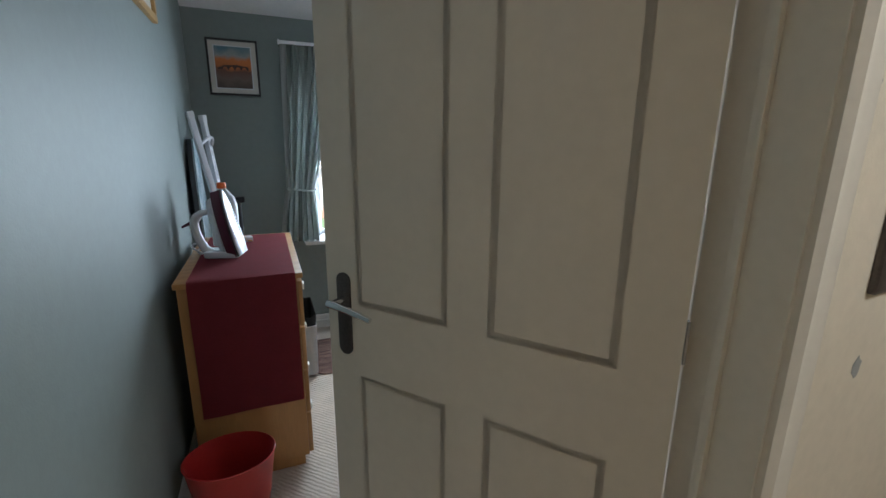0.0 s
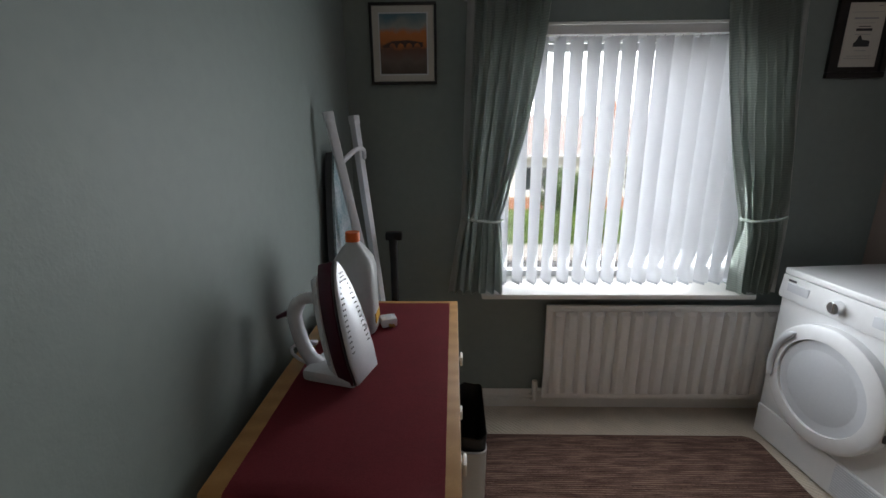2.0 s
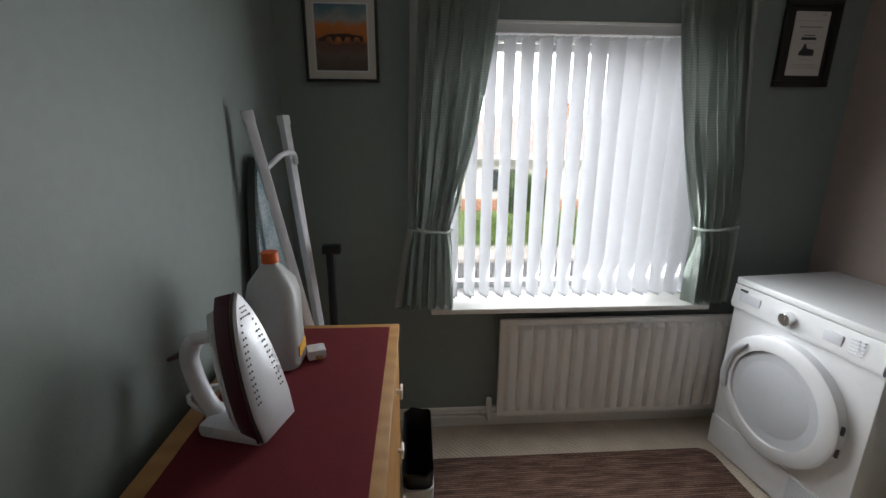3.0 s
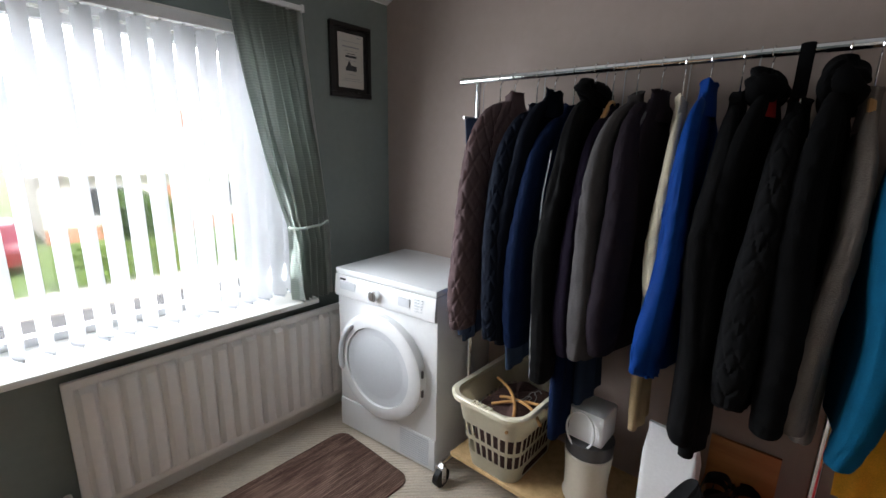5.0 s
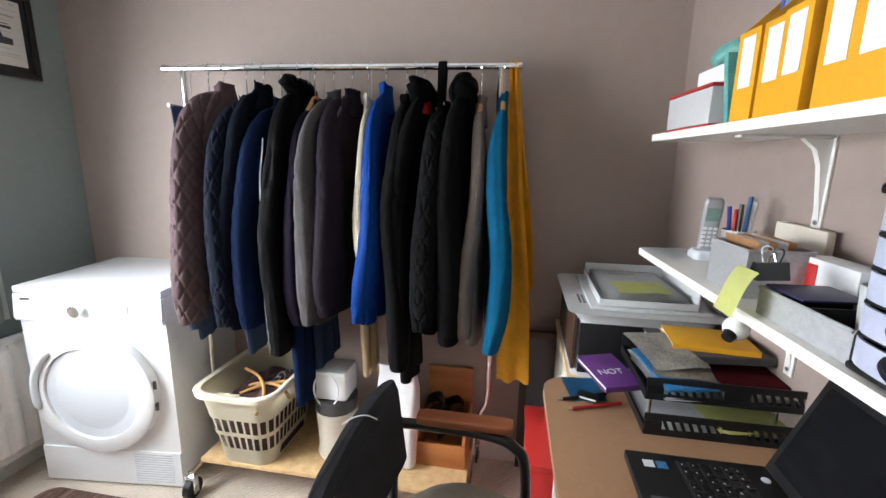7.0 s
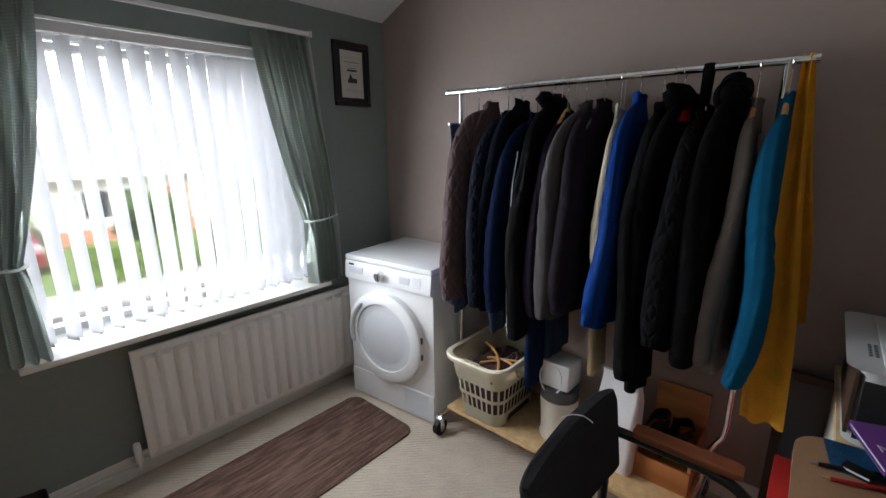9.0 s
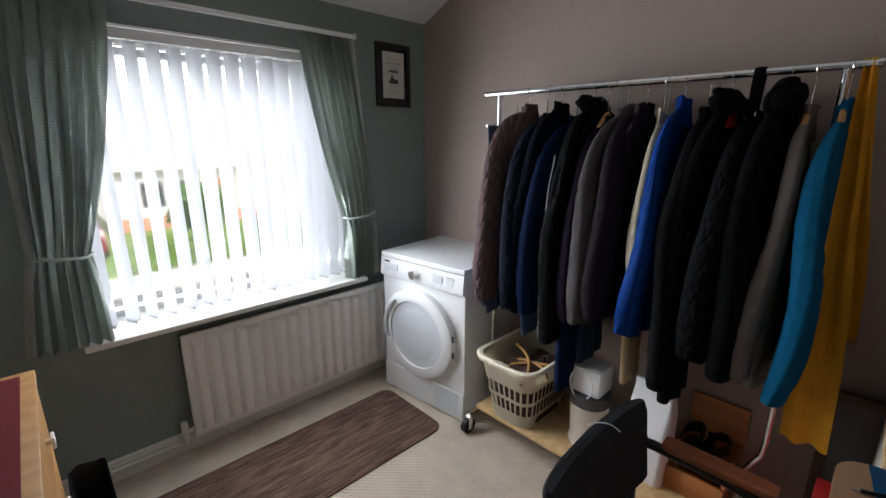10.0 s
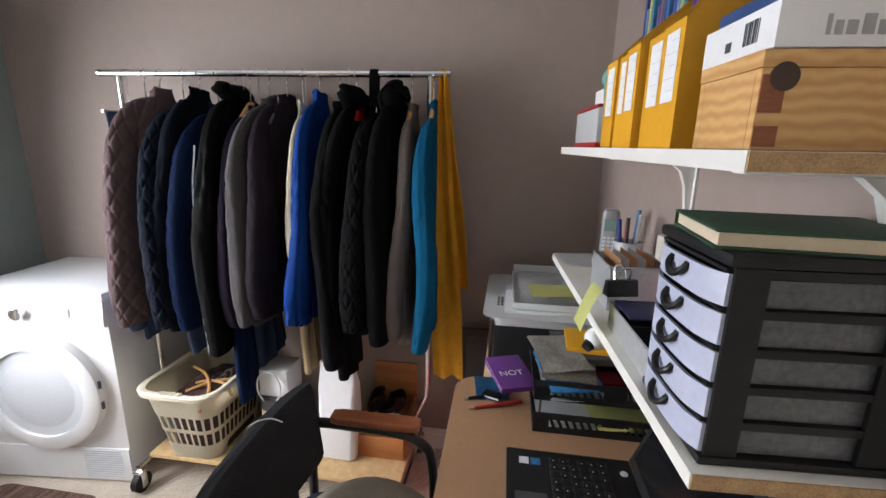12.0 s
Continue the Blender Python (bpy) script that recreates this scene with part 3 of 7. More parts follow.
for k in range(25):
    y = DRY1 - 0.03 - (DRY1 - 0.03 - DRY0) * k / 24
    prof.append((y, DRH + 0.0025))
prof += [(DRY0 - 0.004, DRH - 0.001), (DRY0 - 0.007, DRH - 0.01)] + [(DRY0 - 0.009 - 0.004 * math.sin(k * 0.6), DRH - 0.03 - 0.51 * k / 12) for k in range(13)]
rows = []
for i, (y, z) in enumerate(prof):
    row = []
    for s in range(17):
        u = s / 16
        x = CX0 + (CX1 - CX0) * u
        lift = 0.0008 * (1 + noise.noise((x * 14, y * 14, 0)))
        crease = 0.0012 * math.exp(-((u - 0.86) / 0.02) ** 2) + 0.001 * math.exp(-((y - 2.2) / 0.008) ** 2)
        if i < 25:
            row.append(Vector((x, y, z + lift + crease)))
        else:
            row.append(Vector((x, y - 0.004 * math.sin(u * 9) * (DRH - z) - lift, z + 0.006 * u)))
    rows.append(row)
loft(bm, rows, cap=False, closed=False)
bmesh.ops.solidify(bm, geom=bm.faces[:], thickness=0.0015)
solid("table_runner", bm, M["red_cloth"], O, "dark red cotton cloth draped over the chest of drawers", "cloth")


# ---- clothes rail ----
def fabric(name, colour, rough=0.9, sheen=0.0, var=0.15, scale=18, bump=0.35, bump_scale=260):
    return material(name, colour, rough, var=var, scale=scale, bump=bump, bump_scale=bump_scale, sheen=0.0, spec=0.5 if rough < 0.6 else 0.05)


RAILX, RAILZ = 2.0, 1.668


def rail_x(y):
    return 1.96 + (2.489 - y) * 0.064

rack = thing("clothes_rail", O, "chrome clothes rail on castors with a chipboard base shelf", "clothes rail")
bm = bmesh.new()
rod(bm, (rail_x(1.16), 1.16, RAILZ), (rail_x(2.495), 2.495, RAILZ), 0.0125, seg=18)
part("top_rail", bm, M["chrome"], rack)
for y in (1.157, 2.498):
    bm = bmesh.new()
    rod(bm, (rail_x(y), y - 0.006, RAILZ), (rail_x(y), y + 0.006, RAILZ), 0.0145, seg=18)
    part("end_cap", bm, M["chrome"], rack)
for y, d in ((1.225, 0.055), (2.425, -0.055)):
    bm = bmesh.new()
    px_ = rail_x(y)
    tube(bm, [(px_, y, RAILZ - 0.008), (px_, y, 0.42), (px_, y + d * 0.1, 0.36), (px_, y + d, 0.26), (px_, y + d, 0.10)], 0.011, 12)
    part("post", bm, M["chrome"], rack)
    bm = bmesh.new()
    rod(bm, (1.72, y + d, 0.105), (2.17, y + d, 0.105), 0.0125, seg=14)
    part("foot_bar", bm, M["chrome"], rack)
    for x in (1.722, 2.15):
        bm = bmesh.new()
        yy = y + d
        rod(bm, (x, yy - 0.013, 0.041), (x, yy + 0.013, 0.041), 0.041, seg=28)
        caster = part("castor", bm, M["black_plastic"], rack, "black rubber castor wheel")
        bm = bmesh.new()
        box(bm, x - 0.014, x + 0.014, yy - 0.020, yy - 0.0155, 0.02, 0.088, 0.003)
        box(bm, x - 0.014, x + 0.014, yy + 0.0155, yy + 0.020, 0.02, 0.088, 0.003)
        box(bm, x - 0.016, x + 0.016, yy - 0.02, yy + 0.02, 0.084, 0.096, 0.003)
        rod(bm, (x, yy - 0.022, 0.041), (x, yy + 0.022, 0.041), 0.010)
        part("fork", bm, M["chrome"], caster, "bright metal castor fork")
part("base_shelf", boxes((1.775, 2.165, 1.285, 2.365, 0.1185, 0.1365, 0.001)), M["chipboard_pale"], rack, "pale chipboard shelf")


def quilt_amount(kind, s, t):
    if kind == "diamond":
        a, b = abs(math.sin((s * 1.35 + t) * math.pi / 0.085)), abs(math.sin((s * 1.35 - t) * math.pi / 0.085))
        return 0.0105 * min(a, b, 0.6) ** 0.6
    if kind == "band":
        return 0.0045 * abs(math.sin(t * math.pi / 0.075 + 0.4 * math.sin(s * 30))) ** 0.6
    return 0.0


def fold(*p):
    """A sharp valley where noise crosses zero: 1 in the crease, 0 away from it."""
    return max(0.0, 0.16 - abs(noise.noise(p))) / 0.16


def sleeve_mesh(bm, path, radii, quilt, seed, flat=0.56, limp=1.0):
    """A hanging sleeve along a path in x and z: a flattened tube with long drapes, and creases at elbow and cuff."""
    seg = 64 if quilt else 48
    pts = smooth_path(path, 36 if quilt else 24)
    n = len(pts)
    rings, run = [], 0.0
    for i, p in enumerate(pts):
        k = i / (n - 1)
        if i:
            run += (p - pts[i - 1]).length
        f = k * (len(radii) - 1)
        j = min(int(f), len(radii) - 2)
        r = radii[j] + (radii[j + 1] - radii[j]) * (f - j)
        d = (pts[min(i + 1, n - 1)] - pts[max(i - 1, 0)]).normalized()
        out = Vector((0, 1, 0)).cross(d).normalized()
        sway = 0.030 * noise.noise((seed * 3, run * 2.2, 0))
        elbow = math.exp(-((k - 0.55) / 0.14) ** 2) + 0.9 * math.exp(-((k - 0.93) / 0.09) ** 2)
        row = []
        for s in range(seg):
            a = 2 * math.pi * s / seg
            ca, sa = math.cos(a), math.sin(a)
            long_fold = 0.05 * fold(ca * 0.8 + seed * 2, sa * 0.8, run * 1.6 + 3)
            drape = 0.24 * noise.noise((ca * 0.8 + seed, sa * 0.8, run * 2.4)) - long_fold
            crease = elbow * (0.035 * math.sin(run * 80 + 3.5 * math.sin(a + seed) + 5 * noise.noise((seed, run * 6, ca))) - 0.07 * fold(ca * 0.7 + seed, sa * 0.7, run * 9))
            rr = r * (1 + limp * (drape + crease) * (0.30 if quilt else 1)) + quilt_amount(quilt, (a - math.pi) * r, run)
            row.append(p + out * (rr * math.copysign(abs(ca) ** 0.85, ca)) + Vector((0, 1, 0)) * (rr * flat * math.copysign(abs(sa) ** 0.85, sa) + sway))
        rings.append(row)
    loft(bm, rings)


def garment(name, y, mat, label, category="jacket", top=1.60, bottom=0.80, half=0.20, thick=0.05, sleeve=(0.055, 0.058, 0.050, 0.042), sleeve_end=0.735, quilt="", collar=0.05, hood=0.0, hanger=None, cuff=None, tilt=0.0, lining=None, piping=None, bend=0.0, limp=1.0, hood_wide=1.0):
    """A coat on a hanger, square to the rail: body, two sleeves, collar, hanger. Own space: x across the shoulders, z up from the floor."""
    top -= 0.030 + 0.022 * math.sin(y * 41)
    sleeve_end += 0.03 * math.sin(y * 97)
    sleeve = (sleeve[0] * 0.84, sleeve[1] * 1.04, sleeve[2] * 1.18, sleeve[3] * 1.06)
    ob = thing(name, pose(rail_x(y), y, 0, 0, 0, tilt or 7 * math.sin(y * 163)), label, category, "clothes on the rail")
    seed = y * 17.3
    bm = bmesh.new()
    rings = []
    nz, seg = 44, 56
    for i in range(nz + 1):
        k = i / nz
        z = top - 0.01 + (bottom - top) * k
        drop = top - z
        if drop < 0.24:
            w = 0.045 + (half * 0.82 - 0.045) * (drop / 0.24) ** 0.72
        else:
            w = half * (0.82 + 0.12 * min(1, (drop - 0.24) / 0.3))
        t = thick * 0.84 * (0.34 + 0.66 * min(1, drop / 0.30)) * (1 + 0.10 * math.sin(k * 5 + seed))
        row = []
        for s in range(seg):
            a = 2 * math.pi * s / seg
            cx, cy = math.cos(a), math.sin(a)
            px = w * math.copysign(abs(cx) ** 0.75, cx) * (1.0 if cx < 0 else 0.62)
            py = t * math.copysign(abs(cy) ** 0.8, cy)
            side = math.copysign(1, cy)
            py *= 1 + 0.34 * noise.noise((px * 9 + seed, z * 2.5, side)) + (0 if quilt else 0.10 * math.sin(px * 40 + seed) - 0.12 * fold(px * 6 + seed, z * 2.0, side))
            q = quilt_amount(quilt, px, z)
            row.append(Vector((px, py + math.copysign(q, cy), z + 0.016 * noise.noise((px * 6, seed, 1)) * k)))
        rings.append(row)
    loft(bm, rings)
    part("body", bm, mat, ob)
    for sx in (-1, 1):
        bm = bmesh.new()
        e = half if sx < 0 else half * 0.55
        lean_y = 0.045 * noise.noise((seed * 2.1, sx, 0.5)) + (bend * 0.3 if sx < 0 else 0)
        mid = bend if sx < 0 else 0.0
        path = [(sx * e * 0.24, 0, top - 0.034), (sx * e * 0.52, 0.002, top - 0.082), (sx * e * 0.78, 0, top - 0.185), (sx * (e - 0.016), mid * 0.5 + 0.003, top - 0.40), (sx * (e + 0.010), mid + lean_y * 0.6, (top - 0.42 + sleeve_end) / 2 - 0.05), (sx * (e + 0.004), lean_y, sleeve_end)]
        sleeve_mesh(bm, path, [sleeve[0] * 0.42, sleeve[0] * 0.72] + list(sleeve), quilt, seed + sx, limp=limp)
        sl = part("sleeve", bm, mat, ob)
        if piping and sx < 0:
            bm = bmesh.new()
            pts = smooth_path([(p[0] - 0.034, p[1] + 0.026, p[2]) for p in path[2:]], 12)
            loft(bm, [[p + Vector((dx, 0.004 * noise.noise((p.z * 9, dx, 0)), 0)) for dx in (-0.004, 0.004)] for p in pts], cap=False, closed=False)
            bmesh.ops.solidify(bm, geom=bm.faces[:], thickness=0.002)
            part("piping", bm, piping, sl, "silvery reflective piping")
        if cuff:
            bm = bmesh.new()
            rings = []
            for z, r in ((sleeve_end + 0.034, 0.040), (sleeve_end + 0.020, 0.034), (sleeve_end + 0.004, 0.041), (sleeve_end - 0.008, 0.035), (sleeve_end - 0.016, 0.040)):
                rings.append([(sx * (e + 0.004) + r * (1 + 0.10 * math.cos(11 * a)) * math.cos(a), lean_y + r * 0.75 * (1 + 0.10 * math.cos(11 * a)) * math.sin(a), z) for a in (2 * math.pi * k / 66 for k in range(66))])
            loft(bm, rings)
            part("cuff", bm, cuff, sl)
    # a stand-up collar: an open band round the neck, higher at the back, folded outwards at its lip
    bm = bmesh.new()
    hgt = 0.006 + 0.28 * collar
    rings = []
    for z, w, t in ((-0.075, 0.080, 0.66), (-0.035, 0.060, 0.58), (-0.005, 0.048, 0.52), (hgt * 0.7, 0.044, 0.52), (hgt, 0.046, 0.60), (hgt * 0.92, 0.040, 0.48), (0.0, 0.037, 0.38), (-0.03, 0.035, 0.32)):
        row = []
        for k in range(44):
            a = 2 * math.pi * k / 44
            notch = 0.5 + 0.5 * math.cos(a - math.pi / 2 - 0.5 * math.sin(seed))
            lift = (0.010 * math.cos(a + seed) + 0.012 * noise.noise((math.cos(a) * 1.5, math.sin(a) * 1.5, seed)) - 0.35 * hgt * notch ** 6) * (z > -0.01)
            row.append((w * (1 + 0.10 * math.sin(3 * a + seed)) * math.cos(a), thick * t * (1 + 0.14 * math.sin(2 * a + seed)) * math.sin(a), top + z + lift))
        rings.append(row)
    loft(bm, rings)
    part("collar", bm, lining or mat, ob)
    if hood:
        bm = bmesh.new()
        bmesh.ops.create_icosphere(bm, subdivisions=5, radius=1, matrix=pose(0.0, 0, top - 0.006, 0, 14) @ Matrix.Diagonal((0.115, thick * 1.05 * hood_wide, hood * 0.9, 1)))
        for v in bm.verts:
            v.co += v.normal * (0.024 * noise.noise(v.co * 13 + Vector((seed, 0, 0))) - 0.014 * fold(v.co.x * 14 + seed, v.co.y * 20, v.co.z * 14))
        part("hood", bm, mat, ob)
    bm = bmesh.new()
    hz = top + 0.004
    tube(bm, smooth_path([(0, 0, hz - 0.01), (0, 0, RAILZ - 0.035), (0.014, 0, RAILZ - 0.012), (0.015, 0, RAILZ + 0.006), (0, 0, RAILZ + 0.0165), (-0.014, 0, RAILZ + 0.004), (-0.0135, 0, RAILZ - 0.01)], 5), 0.0021, 6)
    part("hanger_hook", bm, M["chrome"], ob)
    bm = bmesh.new()
    up = 0.020 if hanger else 0.004
    tube(bm, smooth_path([(-half * 0.56, 0, hz - 0.098 + up), (-half * 0.25, 0, hz - 0.036 + up), (0, 0, hz + up), (half * 0.14, 0, hz - 0.036 + up), (half * 0.28, 0, hz - 0.098 + up)], 5), 0.0085 if hanger else 0.006, 8)
    part("hanger", bm, hanger or M["dark_grey"], ob, "varnished wooden hanger" if hanger else "")
    return ob


F_silver = fabric("reflective_tape", (0.55, 0.56, 0.58), 0.4)
F_denim = fabric("denim", (0.050, 0.072, 0.125))
F_mauve = fabric("mauve_quilt", (0.100, 0.068, 0.072), 0.75)
F_navyq = fabric("navy_quilt", (0.008, 0.011, 0.020), 0.75)
F_navy = fabric("navy_wool", (0.0045, 0.006, 0.011))
F_royal = fabric("padded_navy", (0.005, 0.012, 0.040), 0.75)
F_black = fabric("black_cloth", (0.0042, 0.0042, 0.0046))
F_shiny = fabric("shiny_black", (0.004, 0.004, 0.0045), 0.64, 0.0, bump=0.25, bump_scale=90)
F_aubergine = fabric("aubergine", (0.011, 0.008, 0.016))
F_grey = fabric("grey_wool", (0.070, 0.065, 0.068), 0.95)
F_plum = fabric("plum_quilt", (0.016, 0.012, 0.017), 0.75)
F_cream = fabric("cream_cotton", (0.52, 0.47, 0.36))
F_blue = fabric("blue_nylon", (0.004, 0.032, 0.17), 0.6, 0.0, bump=0.12)
F_char = fabric("charcoal", (0.0065, 0.0065, 0.0072))
F_fleece = fabric("grey_fleece", (0.175, 0.150, 0.136), 0.98, 0.4)
F_teal = fabric("teal_fleece", (0.006, 0.085, 0.175), 0.98, 0.3, bump=0.8, bump_scale=420)
F_mustard = fabric("mustard_felt", (0.86, 0.45, 0.045), 0.95)
F_tan = fabric("tan_cotton", (0.40, 0.30, 0.18))
F_red = fabric("red_lining", (0.30, 0.018, 0.018))

garment("shirt", 2.325, F_denim, "faded blue denim shirt on a hanger", "shirt", 1.56, 0.82, 0.228, 0.028, (0.045, 0.045, 0.04, 0.034), 0.745)
garment("jacket", 2.262, F_mauve, "mauve-brown diamond-quilted jacket on a hanger", "jacket", 1.595, 0.82, 0.233, 0.046, (0.060, 0.062, 0.056, 0.046), 0.765, "diamond")
garment("jacket", 2.172, F_navyq, "navy diamond-quilted jacket on a hanger", "jacket", 1.60, 0.80, 0.233, 0.046, (0.058, 0.060, 0.054, 0.046), 0.760, "diamond")
garment("jacket", 2.105, F_navy, "plain navy wool jacket on a hanger", "jacket", 1.60, 0.78, 0.223, 0.040)
garment("jacket", 2.035, F_royal, "royal navy padded jacket on a hanger", "jacket", 1.585, 0.76, 0.228, 0.042, (0.055, 0.056, 0.05, 0.044), 0.730, "band")
garment("raincoat", 1.965, F_shiny, "shiny black raincoat on a hanger", "raincoat", 1.60, 0.66, 0.233, 0.046, (0.050, 0.054, 0.052, 0.050), 0.630, "", 0.06, hood=0.045, hood_wide=1.25, piping=F_silver, limp=1.3)
garment("jacket", 1.905, F_aubergine, "dark aubergine wool jacket on a wooden hanger", "jacket", 1.575, 0.76, 0.228, 0.038, (0.050, 0.055, 0.05, 0.044), 0.755, collar=0.01, hanger=M["oak_edge"])
garment("jacket", 1.832, F_grey, "grey wool jacket on a hanger", "jacket", 1.59, 0.76, 0.228, 0.042, (0.056, 0.062, 0.058, 0.05), 0.745)
garment("jacket", 1.762, F_plum, "plum-grey quilted jacket on a hanger", "jacket", 1.60, 0.80, 0.228, 0.042, (0.056, 0.062, 0.060, 0.046), 0.780, "band")
garment("jacket", 1.702, F_cream, "cream cotton jacket squeezed between dark coats", "jacket", 1.585, 0.85, 0.203, 0.028, (0.042, 0.046, 0.040, 0.034), 1.02, limp=1.3, tilt=9)
garment("raincoat", 1.636, F_blue, "bright blue nylon raincoat with elastic cuffs", "raincoat", 1.59, 0.80, 0.233, 0.038, (0.048, 0.056, 0.062, 0.062), 0.772, "", 0.05, cuff=F_blue, limp=1.2)
garment("coat", 1.560, F_char, "long charcoal coat on a hanger", "coat", 1.60, 0.60, 0.228, 0.042, (0.055, 0.058, 0.055, 0.05), 0.610)
garment("jacket", 1.497, F_black, "black hooded jacket with a red hood lining", "jacket", 1.585, 0.78, 0.223, 0.042, (0.055, 0.056, 0.052, 0.046), 0.790, hood=0.055, lining=F_red)
garment("jacket", 1.425, F_char, "charcoal diamond-quilted jacket on a hanger", "jacket", 1.575, 0.76, 0.238, 0.046, (0.064, 0.070, 0.066, 0.056), 0.785, "diamond")
garment("coat", 1.345, F_black, "black hooded padded coat on a hanger", "coat", 1.585, 0.74, 0.233, 0.048, (0.060, 0.064, 0.06, 0.054), 0.765, "band", hood=0.075)
garment("fleece", 1.290, F_fleece, "grey fleece with a thick collar on a wooden hanger", "fleece", 1.575, 0.70, 0.213, 0.036, (0.050, 0.052, 0.05, 0.046), 0.765, "", 0.08, hanger=M["oak_edge"])
garment("fleece", 1.212, F_teal, "teal-blue fleece on a wooden hanger", "fleece", 1.555, 0.76, 0.223, 0.040, (0.055, 0.062, 0.058, 0.048), 0.735, "", 0.09, bend=-0.014, hanger=M["oak_edge"])


def trousers(name, y, mat, label, x, w, zt, zb, thick=0.03):
    """Trousers hung over a hanger bar: two flat legs side by side."""
    bm = bmesh.new()
    rings = []
    for i in range(21):
        k = i / 20
        z = zt + (zb - zt) * k
        rings.append([Vector((x + w * (0.85 + 0.15 * math.sin(2 * k + y * 9)) * math.cos(a) + 0.01 * math.sin(7 * k), thick * math.sin(a) * (1 + 0.3 * math.sin(9 * math.cos(a) + 4 * k)), z + 0.02 * math.cos(a) * k)) for a in (2 * math.pi * s / 28 for s in range(28))])
    loft(bm, rings)
    ob = thing(name, pose(rail_x(y), y, 0), label, "trousers", "clothes on the rail")
    part("cloth", bm, mat, ob)
    bm = bmesh.new()
    tube(bm, smooth_path([(0, 0, zt + 0.01), (0, 0, RAILZ - 0.035), (0.014, 0, RAILZ - 0.012), (0.015, 0, RAILZ + 0.006), (0, 0, RAILZ + 0.0165), (-0.014, 0, RAILZ + 0.004)], 5), 0.0018, 6)
    rod(bm, (x - w, 0, zt), (x + w, 0, zt), 0.006)
    part("hanger_hook", bm, M["steel"], ob)


trousers("trousers", 2.400, F_denim, "blue jeans clipped to a hanger at the rail's end", -0.02, 0.10, 1.52, 0.62, 0.018)
trousers("trousers", 2.145, F_denim, "blue jeans hanging below the jackets", -0.06, 0.10, 1.2, 0.60, 0.02)
trousers("trousers", 1.872, fabric("dark_jeans", (0.020, 0.032, 0.060)), "dark blue jeans hanging below the jackets", -0.05, 0.12, 1.2, 0.56, 0.026)
trousers("trousers", 1.690, F_tan, "tan cotton trousers hanging below the raincoat", -0.07, 0.09, 1.2, 0.53, 0.022)
trousers("trousers", 1.525, F_char, "dark trousers hanging below the coats", -0.09, 0.11, 1.2, 0.54, 0.034)
trousers("trousers", 1.93, F_royal, "shiny dark blue waterproof trousers below the coats", -0.10, 0.11, 1.1, 0.42, 0.03)

# mustard scarf over the rail's end
bm = bmesh.new()
for x, zb, wob in ((-0.06, 0.50, 0.0), (0.04, 0.85, 1.0)):
    rows = []
    for i in range(31):
        k = i / 30
        z = RAILZ + 0.015 + (zb - RAILZ - 0.015) * k
        w = 0.014 + 0.040 * min(1, k * 1.3) + 0.008 * min(1, max(0, k - 0.4) * 5)
        xx = x * min(1, k * 2.2) - (0.0 if k else 0)
        row = []
        for s in range(15):
            u = s / 14 - 0.5
            row.append(Vector((rail_x(1.17) + xx + 0.012 * math.sin(u * 9 + 3 * k + wob), 1.178 + u * 2 * w - 0.048 * k, z + 0.005 * math.sin(u * 75) * (i == 30))))
        rows.append(row)
    loft(bm, rows, cap=False, closed=False)
bmesh.ops.solidify(bm, geom=bm.faces[:], thickness=0.004)
solid("scarf", bm, F_mustard, O, "long mustard-yellow felt scarf over the rail's end", "scarf", "clothes on the rail")

# ---- on the rail's base shelf ----
BZ = 0.137
M["basket_cream"] = material("basket_cream", (0.76, 0.70, 0.55), 0.45, var=0.05, scale=6)


